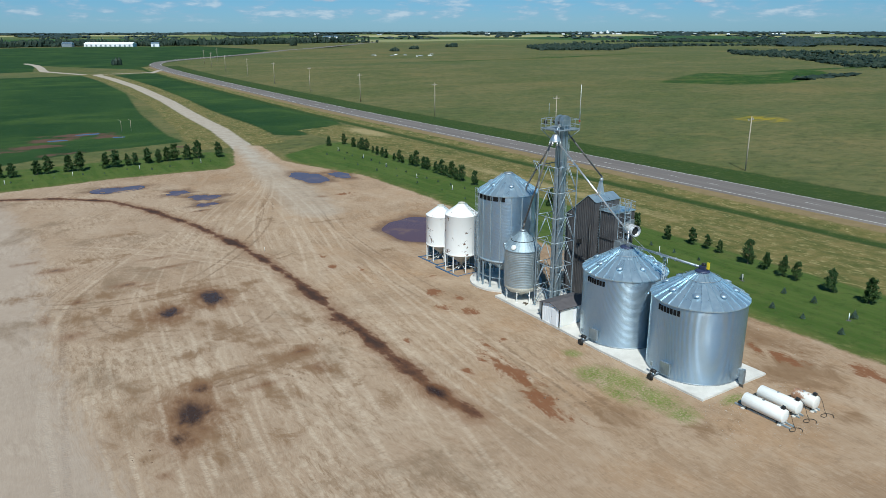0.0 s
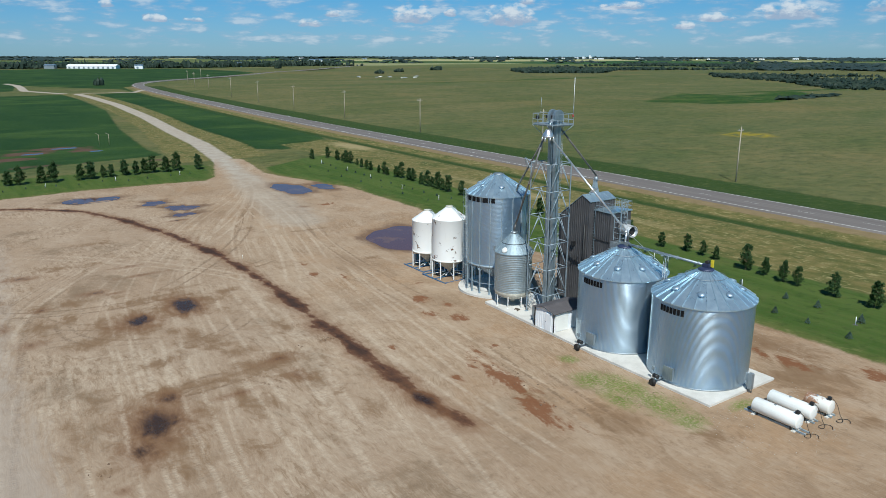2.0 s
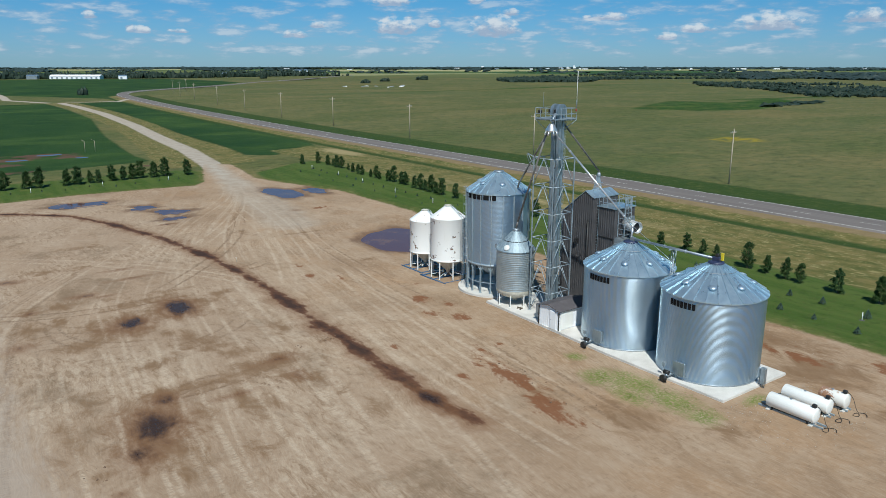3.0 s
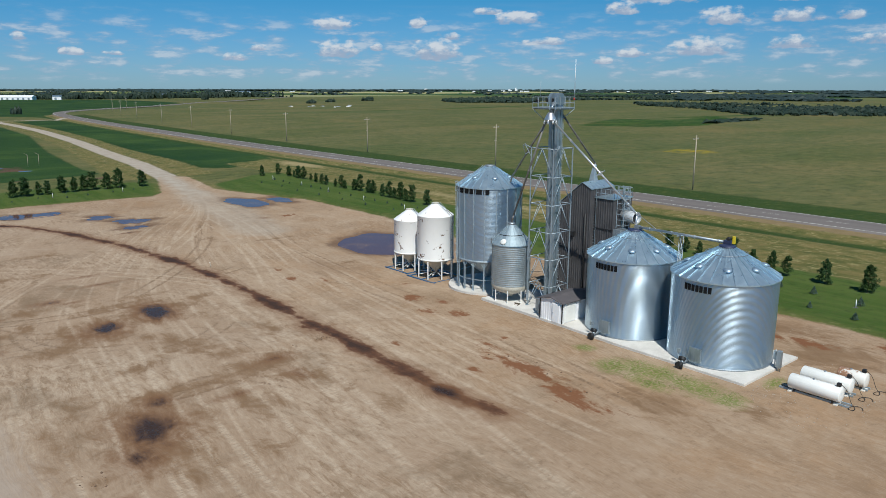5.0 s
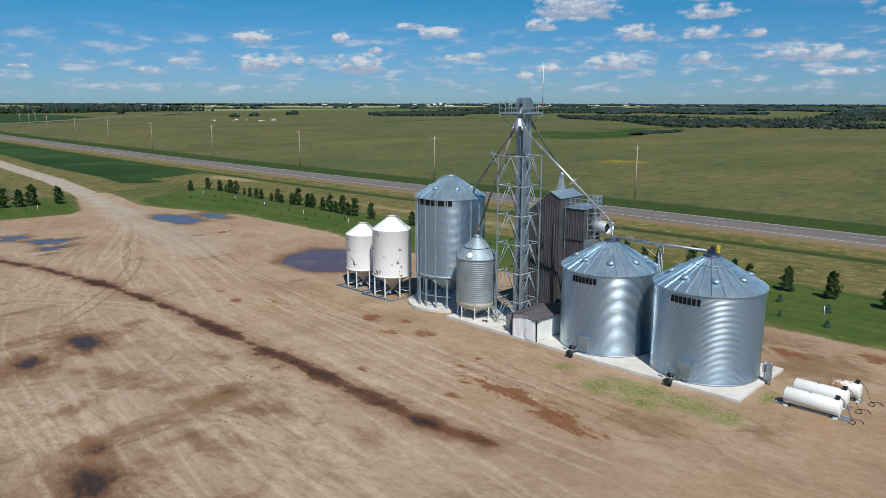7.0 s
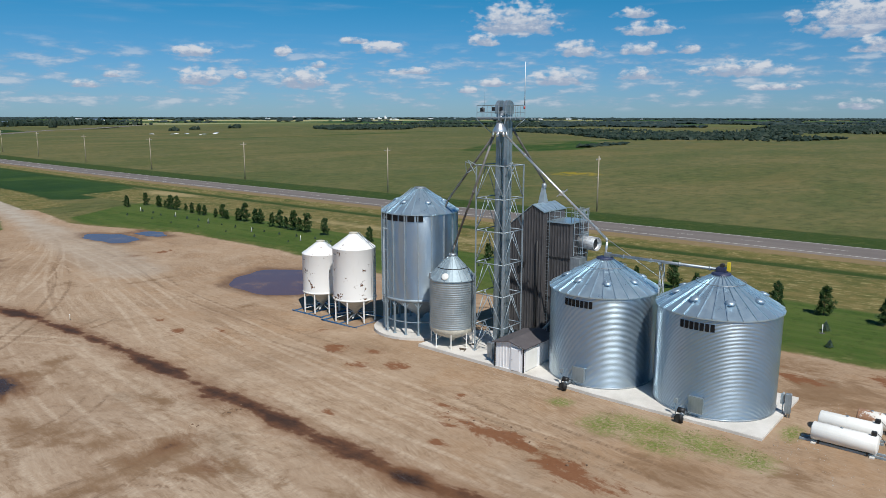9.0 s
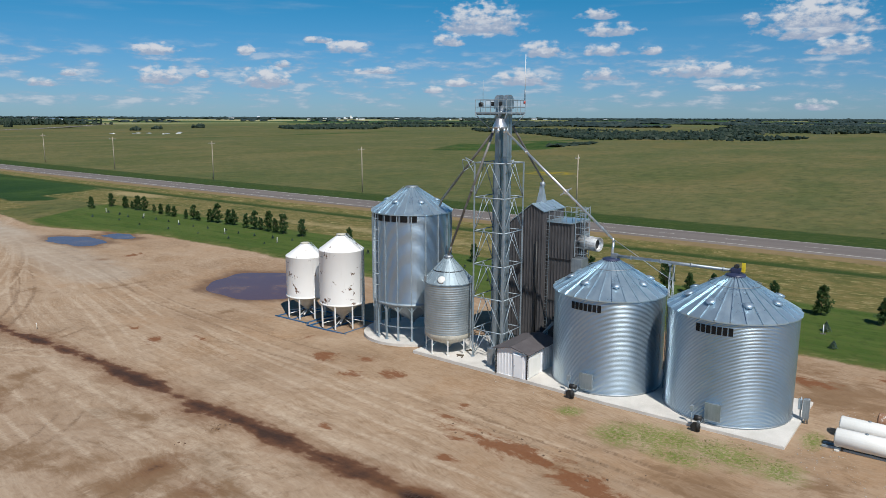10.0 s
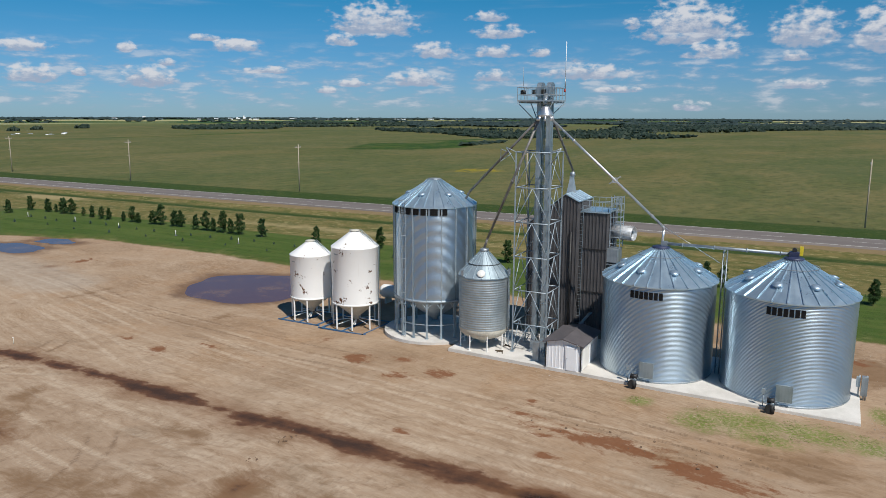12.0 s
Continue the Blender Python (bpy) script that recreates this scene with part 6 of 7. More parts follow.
# ---- fuel tanks ----
def fuel_tank(x, y, R, length, mat, label, skid):
    z = float(ground_z(x, y))
    e = thing("fuel_tank", label, "fuel tank", x, y, z, group="fuel tanks on skids")
    n = 6
    prof = [(0.01, 0.0)] + [(R * math.sin(t), 0.22 * R * (1 - math.cos(t))) for t in np.linspace(0.2, math.pi / 2, n)]
    prof += [(R * math.sin(t), length - 0.22 * R * (1 - math.cos(t))) for t in np.linspace(math.pi / 2, 0.2, n)] + [(0.01, length)]
    t = part("tank", lathe(prof, 40), mat, e)
    t.matrix_local = Matrix.Translation((0, -length / 2, R + 0.16)) @ Matrix.Rotation(radians(-90), 4, "X")
    for o in (-0.45, 0.45):
        box_part("skid_rail", (o * R, 0, 0.09), (0.12, length + skid, 0.14), GALV_TOWER, e)
    for o in (-0.36, 0.36):
        box_part("saddle", (0, o * length, 0.17), (R * 1.4, 0.12, 0.22), BLACK, e)
        box_part("block", (0, o * length * 1.2, 0.02), (R * 1.9, 0.3, 0.1), CONCRETE, e)
    py = -length / 2 + 0.35
    box_part("pump", (0.0, py, 2 * R + 0.32), (0.26, 0.32, 0.28), BLACK, e, "black fuel pump", None, 0.03)
    tube_part("riser", (0, py, 2 * R + 0.05), (0, py, 2 * R + 0.3), 0.07, BLACK, e, 8)
    tube_part("filler_cap", (0, 0.2, 2 * R + 0.12), (0, 0.2, 2 * R + 0.22), 0.10, GALV_DULL, e, 10)
    # hose that hangs from the pump and lies coiled on the ground
    cu = bpy.data.curves.new("hose", "CURVE")
    cu.dimensions, cu.bevel_depth, cu.bevel_resolution = "3D", 0.021, 1
    sp = cu.splines.new("NURBS")
    pts = [(0.1, py, 2 * R + 0.4), (0.25, py - 0.5, 2 * R + 0.1), (0.3, py - 0.75, R), (0.35, py - 0.9, 0.15), (0.1, py - 1.3, 0.05), (-0.5, py - 1.5, 0.05), (-0.7, py - 1.1, 0.05), (-0.2, py - 0.9, 0.06), (0.5, py - 1.2, 0.06), (0.6, py - 1.7, 0.05), (0.0, py - 1.9, 0.05)]
    sp.points.add(len(pts) - 1)
    for q, p in zip(sp.points, pts):
        q.co = (*p, 1.0)
    sp.use_endpoint_u, sp.order_u = True, 4
    tmp = bpy.data.objects.new("hose", cu)
    me = bpy.data.meshes.new_from_object(tmp)
    bpy.data.objects.remove(tmp)
    me.materials.append(RUBBER)
    h = new("hose", me)
    h.parent = e
    tagged(h, "black rubber fuel hose")
    return e


fuel_tank(55.35, 34.5, 0.62, 4.1, WHITE, "long white fuel tank on a steel skid", 1.3)
fuel_tank(57.75, 34.6, 0.62, 4.0, WHITE, "white fuel tank between two others", 0.4)
fuel_tank(59.9, 33.4, 0.62, 2.3, TANK_RUST, "short white fuel tank streaked with rust", 0.3)

# horizontal tank behind the white bins
prop = thing("propane_tank", "white horizontal tank behind the hopper bins", "tank", 66.7, 84.5, -0.55)
prof = [(0.01, 0.0)] + [(0.75 * math.sin(t), 0.6 * (1 - math.cos(t))) for t in np.linspace(0.25, math.pi / 2, 7)] + [(0.75 * math.sin(t), 5.0 - 0.6 * (1 - math.cos(t))) for t in np.linspace(math.pi / 2, 0.25, 7)] + [(0.01, 5.0)]
pt = part("tank", lathe(prof, 36), WHITE, prop)
pt.matrix_local = Matrix.Translation((0, -2.5, 1.35)) @ Matrix.Rotation(radians(-90), 4, "X")
for o in (-1.5, 1.5):
    box_part("saddle", (0, o, 0.35), (1.1, 0.25, 0.75), CONCRETE, prop)

# ---- young trees ----
def leaf_cloud(bm, rng, centre, size, count, leaf):
    for _ in range(count):
        d = Vector((rng.gauss(0, 1), rng.gauss(0, 1), rng.gauss(0, 1)))
        d = d.normalized() * rng.random() ** 0.45
        p = Vector(centre) + Vector((d.x * size[0], d.y * size[1], d.z * size[2]))
        m = Matrix.Translation(p) @ Euler((rng.uniform(-1.2, 1.2), rng.uniform(-1.2, 1.2), rng.uniform(0, 6.28))).to_matrix().to_4x4()
        s = leaf * rng.uniform(0.6, 1.3)
        vs = [bm.verts.new(m @ Vector(c)) for c in ((-s, 0, 0), (0, -s * 0.45, s * 0.12), (s, 0, 0), (0, s * 0.45, s * 0.12))]
        bm.faces.new(vs)


def poplar(seed, h):
    """A young upright tree: tapered trunk, ascending limbs, ragged crown."""
    rng = random.Random(seed)
    trunk, crown = bmesh.new(), bmesh.new()
    put_tube(trunk, (0, 0, -0.1), (0.02, 0.03, h * 0.5), 0.055 * h / 4, 7, 0.035 * h / 4)
    put_tube(trunk, (0.02, 0.03, h * 0.5), (0.0, 0.0, h * 0.93), 0.035 * h / 4, 6, 0.01)
    n = 20
    for i in range(n):
        t = 0.06 + 0.92 * i / n
        a = i * 2.4 + rng.uniform(-0.4, 0.4)
        reach = h * 0.215 * (1 - abs(t - 0.36) * 0.98) * rng.uniform(0.55, 1.35)
        base = Vector((0, 0, h * t * 0.92))
        tip = base + Vector((math.cos(a) * reach, math.sin(a) * reach, h * 0.11 * rng.uniform(0.6, 1.5)))
        put_tube(trunk, base, tip, 0.016, 4, 0.005, False)
        leaf_cloud(crown, rng, base.lerp(tip, 0.75), (reach * 0.58, reach * 0.58, h * 0.095), 95, 0.15)
    leaf_cloud(crown, rng, (0, 0, h * 0.93), (0.16, 0.16, h * 0.10), 70, 0.11)
    return trunk, crown


def spruce(seed, h):
    rng = random.Random(seed)
    trunk, crown = bmesh.new(), bmesh.new()
    put_tube(trunk, (0, 0, -0.05), (0, 0, h * 0.9), 0.04, 6, 0.01)
    for k in range(7):
        t = k / 7
        R = h * 0.52 * (1 - t) ** 0.8
        for j in range(8):
            a = j * 0.785 + k * 0.4 + rng.uniform(-0.2, 0.2)
            leaf_cloud(crown, rng, (math.cos(a) * R * 0.6, math.sin(a) * R * 0.6, h * (0.12 + 0.8 * t)), (R * 0.35, R * 0.35, h * 0.05), 9, 0.07)
    leaf_cloud(crown, rng, (0, 0, h * 0.92), (0.05, 0.05, h * 0.1), 12, 0.06)
    return trunk, crown


def tree_thing(name, built, leaf, label, group):
    e = thing(name, label, "tree" if name != "spruce_seedling" else "seedling", 0, 0, -300, group=group)
    part("trunk", built[0], BARK, e)
    part("crown", built[1], leaf, e)
    return e


def place(proto, x, y, size, turn, spread=1.0):
    return copy_thing(proto, Matrix.Translation((x, y, float(ground_z(x, y)))) @ turned(turn) @ Matrix.Diagonal((size * spread, size * spread, size, 1)))


rng = random.Random(21)
KINDS = [tree_thing("young_tree", poplar(s, h), LEAF, "young dark green shelterbelt tree in mown grass", "shelterbelt trees") for s, h in ((3, 4.4), (8, 4.0), (12, 4.7), (17, 3.6))]
SEED = [tree_thing("spruce_seedling", spruce(s, 1.0), SPRUCE, "small blue-green spruce seedling on the lawn", "spruce seedlings") for s in (2, 5)]
# row beside the lane's left side
for x, s in ((57.4, 1.0), (52.2, 1.15), (49.3, 1.0), (46.2, 0.95), (44.2, 0.9), (42.0, 1.0), (39.4, 1.05), (36.2, 0.7), (34.4, 0.7), (31.6, 1.15), (29.2, 1.0), (23.6, 1.15), (21.0, 1.05), (16.6, 0.95), (14.2, 1.0), (9.0, 1.0), (6.5, 0.95), (1.0, 0.9), (-3.5, 1.0), (-9.0, 0.9), (-14.0, 1.0)):
    place(rng.choice(KINDS), x, 196.8 + rng.uniform(-0.7, 0.7), s * rng.uniform(0.92, 1.05), rng.uniform(0, 360), 1.3)
# long row between the lawn and the highway
ROW = [(89.5, 196, 0.9), (94.3, 196, 0.85), (94.4, 190, 0.95), (94.9, 188, 0.6), (94.2, 184.5, 1.1), (94.4, 182, 1.0), (94.2, 178, 0.55), (93.6, 174.5, 0.9), (93.2, 171, 0.7), (93.0, 168.6, 0.9), (92.8, 164, 0.75), (92.9, 161.5, 0.8), (92.6, 159.5, 0.7),
       (93.0, 156, 0.95), (93.2, 154, 1.15), (93.0, 150, 1.0), (93.1, 148.5, 0.95), (92.4, 144, 0.8), (92.2, 141.2, 0.95), (92.5, 139.6, 0.8), (92.2, 137, 1.2), (92.1, 135, 0.9), (92.0, 132.8, 1.1), (91.8, 127.5, 0.9)]
ROW += [(92, 116, 0.9), (92.5, 104, 1.0), (91.5, 90, 0.8), (92, 82, 0.9), (92.6, 76, 0.75), (93.6, 72, 0.8), (93.4, 69, 0.6), (93.2, 66.6, 0.65), (92.0, 61, 0.95), (91.8, 58, 0.8), (91.2, 55, 0.85), (91.0, 53, 0.75), (90.6, 48, 1.05), (90.3, 43, 1.1), (90.0, 37, 1.1), (89.6, 32, 0.9), (89.3, 26, 1.0)]
for x, y, s in ROW:
    place(rng.choice(KINDS), x, y, s * rng.uniform(0.70, 0.86), rng.uniform(0, 360), 1.15)
for x, y, s in ((85, 51, 0.9), (85, 47, 1.0), (79.3, 49, 0.9), (79.2, 45, 0.75), (78.4, 40, 0.9), (84, 41.5, 1.1), (85.5, 57.5, 0.8), (79.5, 54, 0.7), (84.5, 35.5, 1.0), (78.8, 34, 0.8)):
    place(rng.choice(SEED), x, y, s, rng.uniform(0, 360))
for k in range(28):
    y = 66 + k * 4.6
    if y < 190:
        place(rng.choice(SEED), 87.5 + rng.uniform(-0.5, 0.5), y, rng.uniform(0.45, 0.7), rng.uniform(0, 360))
        if k % 2:
            place(rng.choice(SEED), 83.0 + rng.uniform(-0.5, 0.5), y + 2.0, rng.uniform(0.4, 0.65), rng.uniform(0, 360))
for k in range(14):
    place(rng.choice(SEED), -12 + k * 5.0 + rng.uniform(-1, 1), 190 + rng.uniform(-1.5, 1.5), rng.uniform(0.4, 0.6), rng.uniform(0, 360))
for o in KINDS + SEED:
    for c in list(o.children_recursive) + [o]:
        bpy.data.objects.remove(c)

# white marker stakes on the lawns
first = None
for x, y in ((88, 187), (88, 172), (87, 158), (86, 142), (85.5, 127), (7, 189.5), (21, 191), (36, 191), (51, 191), (83, 41.6), (85, 57), (86, 72)):
    z = float(ground_z(x, y))
    if first is None:
        first = thing("marker_stake", "white plastic marker stake on the lawn", "stake", x, y, z, group="marker stakes")
        tube_part("stake", (0, 0, -0.1), (0.02, 0.04, 0.95), 0.048, WHITE_TRIM, first, 8)
        box_part("pad", (0, 0, 0.01), (0.5, 0.4, 0.03), SHINGLE, first)
    else:
        copy_thing(first, pose(x, y, z, 0, 0, rng.uniform(0, 360)))


# ---- power line along the highway ----
def power_pole(x, y, h):
    e = thing("power_pole", "weathered wooden power pole with a crossarm", "power pole", x, y, float(ground_z(x, y)), 0.0, "power line poles")
    tube_part("pole", (0, 0, -0.3), (0.05, 0, h), 0.16, WOOD, e, 10, "", 0.11)
    box_part("crossarm", (0.03, 0.14, h - 0.9), (2.4, 0.10, 0.13), WOOD, e)
    box_part("crossarm", (0.03, 0.14, h * 0.62), (1.0, 0.10, 0.12), WOOD, e)
    for o in (-1.1, -0.45, 0.55, 1.1):
        tube_part("insulator", (o, 0.14, h - 0.84), (o, 0.14, h - 0.6), 0.06, GALV_DULL, e, 8)
    return e


pole0 = power_pole(155.5, 36.0, 12.9)
for x, y in ((155.3, -32), (155.2, 104.5), (154.8, 171.0), (154.6, 239.0), (158.5, 308.0), (163.0, 375.0), (169.0, 442.0), (176.0, 510.0), (186.0, 590.0), (196.0, 660.0), (212.0, 735.0), (245.0, 800.0)):
    copy_thing(pole0, pose(x, y, float(ground_z(x, y)), 0, 0, rng.uniform(-4, 4)))

# gate posts in the crop field
for x, y in ((45.5, 262), (48.5, 262)):
    e = thing("field_post", "pale bent marker post in the crop", "post", x, y, float(ground_z(x, y)), group="field posts")
    tube_part("post", (0, 0, 0), (0.1, 0, 3.6), 0.06, WOOD, e, 6)
    tube_part("arm", (0.1, 0, 3.6), (-0.7, 0, 4.1), 0.05, WOOD, e, 6)


# ---- far woods and hedges ----
def clump_mesh(spots, seed, mat, name, label):
    """Many ragged crowns joined into one far mass of trees."""
    rs = np.random.RandomState(seed)
    bm = bmesh.new()
    bmesh.ops.create_icosphere(bm, subdivisions=1, radius=1.0)
    base = np.array([v.co[:] for v in bm.verts])
    tri = np.array([[v.index for v in f.verts] for f in bm.faces])
    bm.free()
    vs, fs = [], []
    for k, (x, y, r, h) in enumerate(spots):
        v = base * (1 + rs.normal(0, 0.30, (len(base), 1)))
        v = v * np.array([r, r, h * 0.62]) + np.array([x, y, h * 0.42 + float(ground_z(x, y))])
        vs.append(v)
        fs.append(tri + k * len(base))
    me = bpy.data.meshes.new(name)
    me.from_pydata(np.concatenate(vs).tolist(), [], np.concatenate(fs).tolist())
    me.materials.append(mat)
    return tagged(new(name, me), label, "woods", kind="stuff")


rs = np.random.RandomState(4)


def scatter(poly, step, r, h, keep=1.0, wave=90.0):
    P = np.array(poly)
    xs_, ys_ = np.meshgrid(np.arange(P[:, 0].min(), P[:, 0].max(), step), np.arange(P[:, 1].min(), P[:, 1].max(), step))
    x, y = xs_.ravel() + rs.uniform(-0.5, 0.5, xs_.size) * step, ys_.ravel() + rs.uniform(-0.5, 0.5, xs_.size) * step
    ok = (inside(x, y, poly) > 0) & (np.sin(x / wave + 0.7) + np.sin(y / (wave * 0.7) + x / (wave * 2.3)) + rs.uniform(-1.1, 1.1, x.size) > (1 - keep) * 2 - 1.2)
    return [(a, b, r * rs.uniform(0.35, 1.35), h * rs.uniform(0.3, 1.55)) for a, b in zip(x[ok], y[ok])]


belt = scatter([(760, 450), (690, 370), (645, 330), (640, 275), (760, 200), (1000, 150), (1150, 300), (1050, 520), (900, 640), (800, 560)], 4.4, 2.8, 2.6, 0.20, 60)
belt += scatter([(720, 820), (800, 760), (1000, 900), (1500, 800), (1900, 900), (1700, 1250), (1200, 1250), (860, 1020)], 6.5, 4.0, 3.6, 0.30, 120)
belt += scatter([(1000, 180), (1500, -50), (1900, 100), (1500, 420), (1150, 380)], 6.5, 4.0, 3.4, 0.5, 110)
clump_mesh(belt, 1, FAR_LEAF, "woods", "dark bushy woods across the far pasture")
low = [(459 + 82 * t + rs.uniform(-4, 4), 274 + 7 * t + rs.uniform(-4, 4), rs.uniform(2, 4.5), rs.uniform(1.2, 2.2)) for t in np.linspace(0, 1, 44)]
clump_mesh(low, 2, FAR_LEAF, "bushes", "low willow bushes in a wet hollow")
left = scatter([(-600, 1545), (700, 1540), (900, 1570), (900, 1680), (-600, 1640)], 8, 5, 8.5, 0.75, 90)
clump_mesh(left, 3, FAR_LEAF, "woods", "tall shelterbelt woods round a far farm")
rim = []
for r0, r1, n, w, h in ((2300, 3000, 900, 9, 4.5), (3200, 4100, 2200, 14, 6), (4300, 4800, 6500, 20, 9.5)):
    for _ in range(n):
        a, r = math.radians(rs.uniform(-12, 100)), rs.uniform(r0, r1)
        if r > 4200 or math.sin(a * 23 + r / 300) + math.sin(a * 57 + 1.3) > 0.1:
            rim.append((r * math.sin(a), r * math.cos(a), w * rs.uniform(0.6, 1.5), h * rs.uniform(0.72, 1.0)))
for _ in range(5200):
    a, r = math.radians(rs.uniform(58, 99)), rs.uniform(1500, 2500)
    if math.sin(a * 31 + r / 170) + math.sin(a * 13 - r / 240 + 2.0) > -0.3:
        rim.append((r * math.sin(a), r * math.cos(a), 9 * rs.uniform(0.6, 1.4), 5.5 * rs.uniform(0.6, 1.1)))
clump_mesh(rim, 5, HAZED_RIM_LEAF, "woods", "dark line of woods at the horizon")
for x, y, r, h in ((137, 760, 5.0, 6), (596, 1432, 9, 14), (640, 1040, 9, 6), (790, 1150, 12, 7), (540, 930, 8, 5)):
    ob = clump_mesh([(x + rs.uniform(-1, 1) * r * 0.6, y + rs.uniform(-1, 1) * r * 0.6, r * rs.uniform(0.16, 0.42), h * rs.uniform(0.45, 1.0)) for _ in range(34)], int(x), FAR_LEAF, "lone_tree", "lone dark tree standing in the fields")
    ob["category"] = "tree"


# ---- far buildings ----
def farm_building(x, y, w, d, h, turn, wall, roofm, label, name="farm_building", group=""):
    e = thing(name, label, "building", x, y, float(ground_z(x, y)), turn, group)
    bm = bmesh.new()
    put_box(bm, 0, 0, h / 2, w, d, h)
    part("wall", bm, wall, e)
    bm = bmesh.new()
    p = [bm.verts.new((sx * (w / 2 + 0.4), sy * (d / 2 + 0.4), h)) for sx in (-1, 1) for sy in (-1, 1)]
    q = [bm.verts.new((sx * (w / 2 + 0.4), 0, h + d * 0.18)) for sx in (-1, 1)]
    bm.faces.new((p[0], q[0], q[1], p[2]))
    bm.faces.new((p[1], p[3], q[1], q[0]))
    bm.faces.new((p[0], p[1], q[0]))
    bm.faces.new((p[2], q[1], p[3]))
    part("roof", bm, roofm, e)
    for k in range(int(w // 9)):
        box_part("door", (-w / 2 + 5 + 9 * k, -d / 2 - 0.05, h * 0.36), (3.4, 0.12, h * 0.7), GALV_DULL, e)
    return e


farm_building(264, 1500, 92, 16, 5.0, -37, WHITE_TRIM, WHITE_TRIM, "long white barn with a pale roof")
farm_building(196, 1520, 18, 12, 6, -30, GALV_DULL, GALV_ROOF, "grey farm shed among trees")
farm_building(330, 1440, 14, 10, 6, -20, WHITE_TRIM, GALV_ROOF, "white farm house at the field's edge")
farm_building(560, 1560, 26, 14, 7, -10, WHITE_TRIM, GALV_ROOF, "white farm shed near the horizon")
farm_building(900, 1900, 40, 16, 9, 10, WHITE_TRIM, GALV_ROOF, "white farm shed near the horizon")
for k in range(46):
    a = math.radians(rs.choice([rs.uniform(0, 30), rs.uniform(36, 66), rs.uniform(44, 62)]))
    r = rs.uniform(3800, 4500)
    farm_building(r * math.sin(a), r * math.cos(a), rs.uniform(8, 30), rs.uniform(8, 14), rs.uniform(3, 5.5), math.degrees(-a) + rs.uniform(-25, 25), WHITE_TRIM, WHITE_TRIM if k % 3 else GALV_ROOF, "pale town building near the horizon", "town_building", "distant town")
for x, y, w, h in ((2760, 3380, 16, 15), (3080, 2960, 8, 20), (3060, 2990, 12, 12)):
    e = thing("grain_terminal", "tall pale grain terminal near the horizon", "building", x, y, 0.0, -40.0, "distant town")
    box_part("tower", (0, 0, h / 2), (w, 14, h), WHITE_TRIM, e)
    box_part("annex", (w * 0.8, 0, h * 0.3), (w, 12, h * 0.6), WHITE_TRIM, e)
for k in range(9):
    x, y = 470 + rs.uniform(-30, 60), 800 + rs.uniform(-30, 40)
    e = thing("silage_heap", "pale wrapped silage heap in the pasture", "heap", x, y, float(ground_z(x, y)), rs.uniform(0, 180), "silage heaps")
    bm = bmesh.new()
    bmesh.ops.create_icosphere(bm, subdivisions=2, radius=1.0)
    for v in bm.verts:
        v.co = Vector((v.co.x * rs.uniform(2.8, 3.6), v.co.y * 1.3, max(v.co.z, -0.1) * 0.8))
    part("heap", bm, WHITE_TRIM if k % 2 else GALV_DULL, e)


# ---- weeds, loose stones and clods on the yard ----
def weed_patch(spots, seed):
    """Ragged tufts of grass blades on the bare dirt."""
    rs_ = np.random.RandomState(seed)
    vs, fs = [], []
    for cx, cy, rx, ry in spots:
        for _ in range(int(70 * rx * ry) + 20):
            a, q = rs_.uniform(0, 6.283), rs_.uniform(0, 1) ** 0.62
            x, y = cx + math.cos(a) * q * rx * 1.15, cy + math.sin(a) * q * ry * 1.15
            if math.sin(x * 2.3 + y * 1.1) + math.sin(y * 2.9 - x * 0.7) < rs_.uniform(-1.1, 0.9):
                continue
            z = float(ground_z(x, y)) - 0.01
            size = rs_.uniform(0.04, 0.11)
            for _b in range(5):
                t, w = rs_.uniform(0, 6.283), size * 0.22
                lean, up = size * rs_.uniform(0.7, 1.4), size * rs_.uniform(0.25, 0.6)
                k = len(vs)
                vs += [(x - math.sin(t) * w, y + math.cos(t) * w, z), (x + math.sin(t) * w, y - math.cos(t) * w, z), (x + math.cos(t) * lean, y + math.sin(t) * lean, z + up)]
                fs.append((k, k + 1, k + 2))
    me = bpy.data.meshes.new("weeds")
    me.from_pydata(vs, [], fs)
    me.materials.append(WEED)
    return tagged(new("weeds", me), "low bright green weeds in the dirt before the bins", "weeds", kind="stuff")


WEED = leaf_material("weed_blade", (0.130, 0.180, 0.030), (0.240, 0.260, 0.075), (0.19, 0.22, 0.06))
weed_patch(WEEDS, 9)


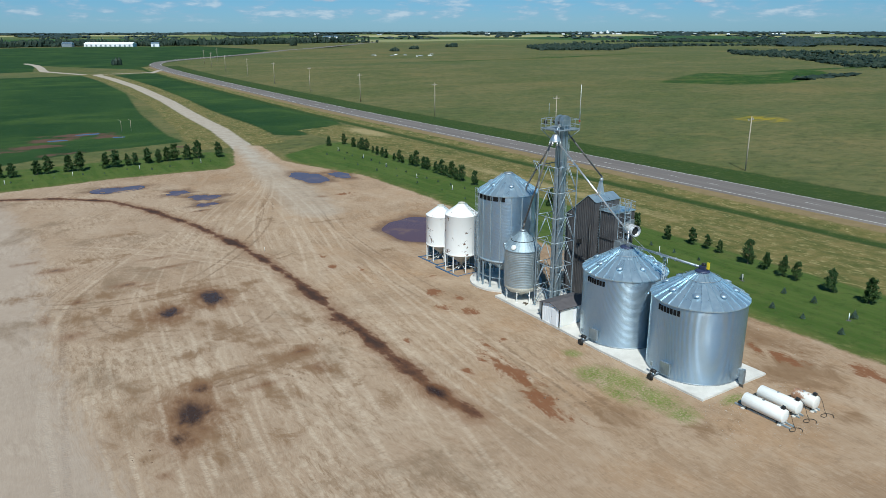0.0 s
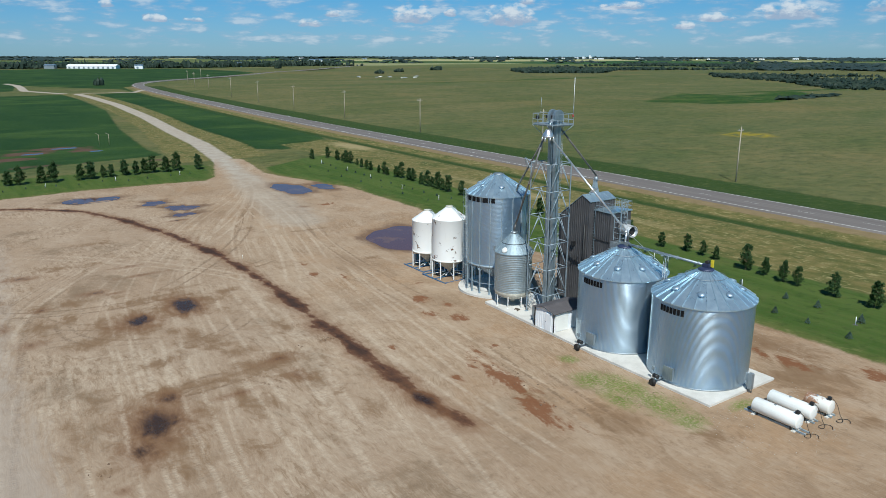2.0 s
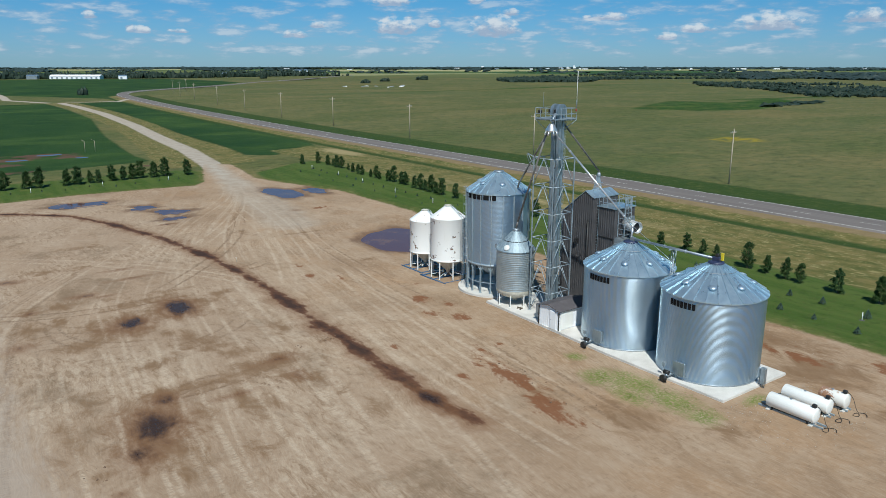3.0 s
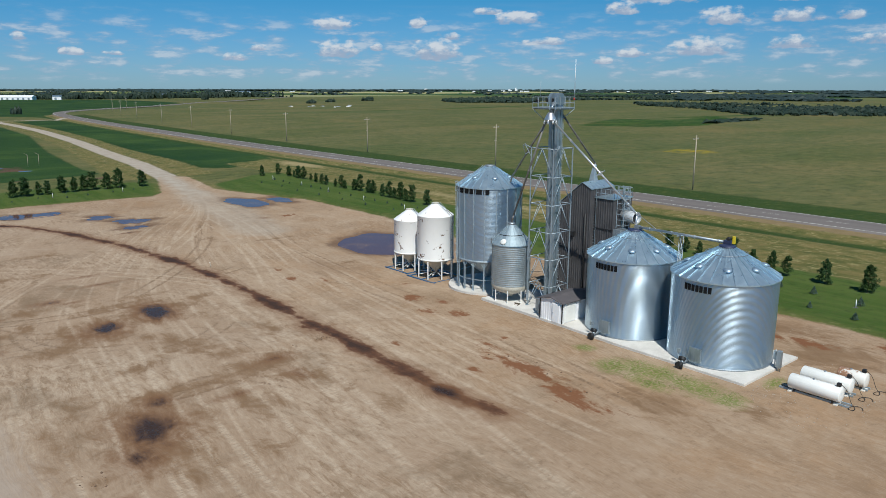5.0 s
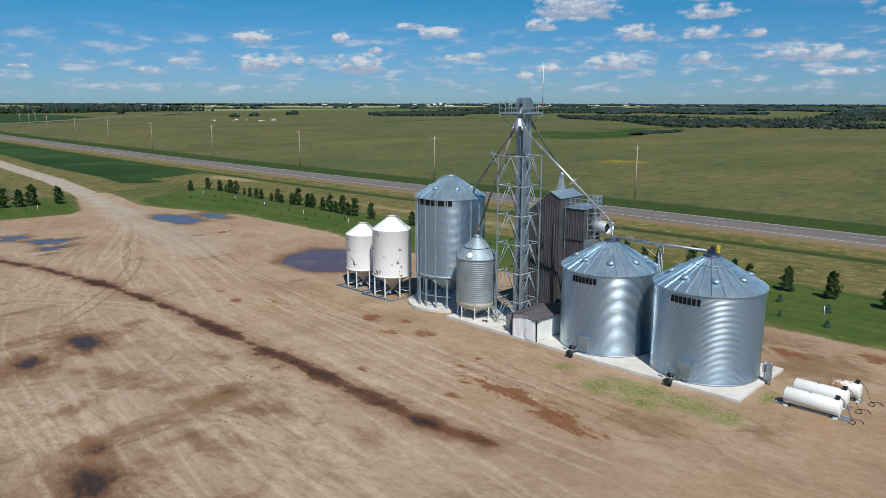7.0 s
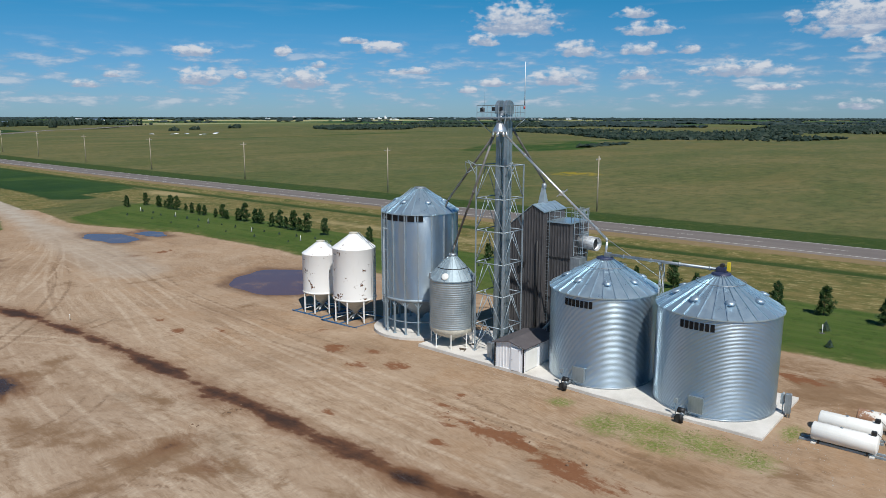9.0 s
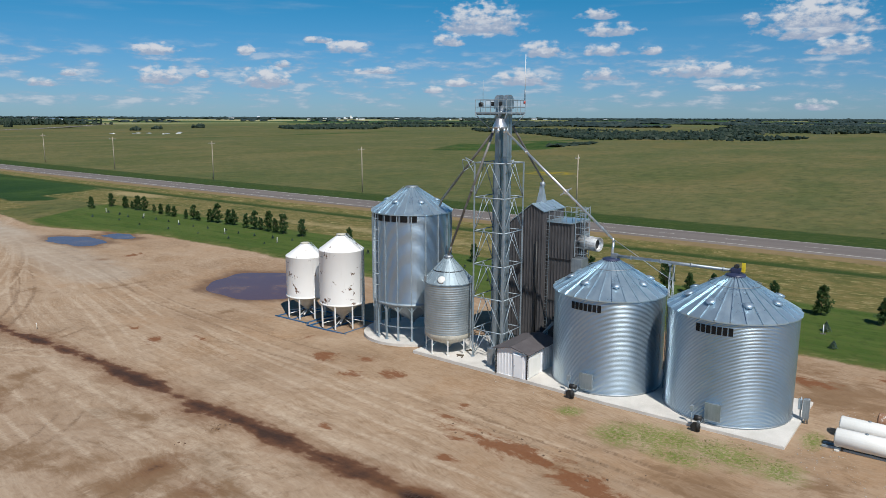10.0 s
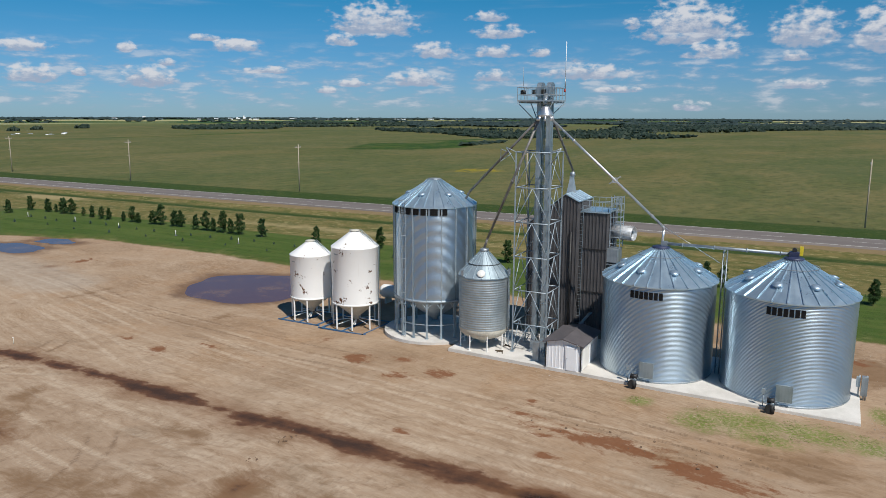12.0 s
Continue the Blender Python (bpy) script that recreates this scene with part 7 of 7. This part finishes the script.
def pebbles(spots, seed, mat, name, label, lo, hi):
    rs_ = np.random.RandomState(seed)
    bm = bmesh.new()
    bmesh.ops.create_icosphere(bm, subdivisions=1, radius=1.0)
    base = np.array([v.co[:] for v in bm.verts])
    tri = np.array([[v.index for v in f.verts] for f in bm.faces])
    bm.free()
    vs, fs = [], []
    for cx, cy, rx, ry, n in spots:
        for _ in range(n):
            x, y = rs_.normal(cx, rx * 0.5), rs_.normal(cy, ry * 0.5)
            r = lo + (hi - lo) * rs_.uniform(0, 1) ** 3
            v = base * (1 + rs_.normal(0, 0.18, (len(base), 1))) * np.array([r, r * rs_.uniform(0.6, 1.2), r * 0.6])
            fs.append(tri + len(vs) * len(base))
            vs.append(v + np.array([x, y, float(ground_z(x, y)) + r * 0.2]))
    me = bpy.data.meshes.new(name)
    me.from_pydata(np.concatenate(vs).tolist(), [], np.concatenate(fs).tolist())
    me.materials.append(mat)
    return tagged(new(name, me), label, "stones", kind="stuff")


STONE = surface("yard_stone", (0.28, 0.25, 0.21), (0.46, 0.42, 0.37), 3.0, 0.85, 0.9, 0.0, 20.0, 0.002)
CLOD = surface("dry_clod", (0.10, 0.062, 0.038), (0.20, 0.130, 0.085), 3.0, 0.9, 0.95, 0.0, 20.0, 0.002)
pebbles([(53.5, 37.0, 2.6, 2.2, 150), (56.5, 31.0, 3.0, 1.2, 90), (51.0, 33.5, 2.0, 2.5, 70), (62.0, 36.5, 2.0, 1.6, 70), (52.0, 60.0, 1.2, 16.0, 90), (70.0, 45.0, 3.0, 9.0, 90)], 3, STONE, "gravel", "loose pale stones strewn over the dirt", 0.015, 0.055)
pebbles([(29.9, 72.7, 0.5, 0.4, 6), (33.0, 72.5, 1.2, 0.9, 24), (43.0, 52.0, 2.4, 8.0, 60), (8.3, 59.4, 1.2, 1.2, 20)], 4, CLOD, "clods", "dark crumbs of earth strewn over the yard", 0.02, 0.11)

marker = thing("yard_marker", "short white marker stake in the dirt", "stake", 37.1, 108.9, float(ground_z(37.1, 108.9)))
tube_part("stake", (0, 0, -0.1), (0.03, 0.0, 0.6), 0.035, CREAM, marker, 8)
part("cap", lathe([(0.05, 0.58), (0.055, 0.62), (0.04, 0.66), (0.01, 0.67)], 10), WHITE, marker)
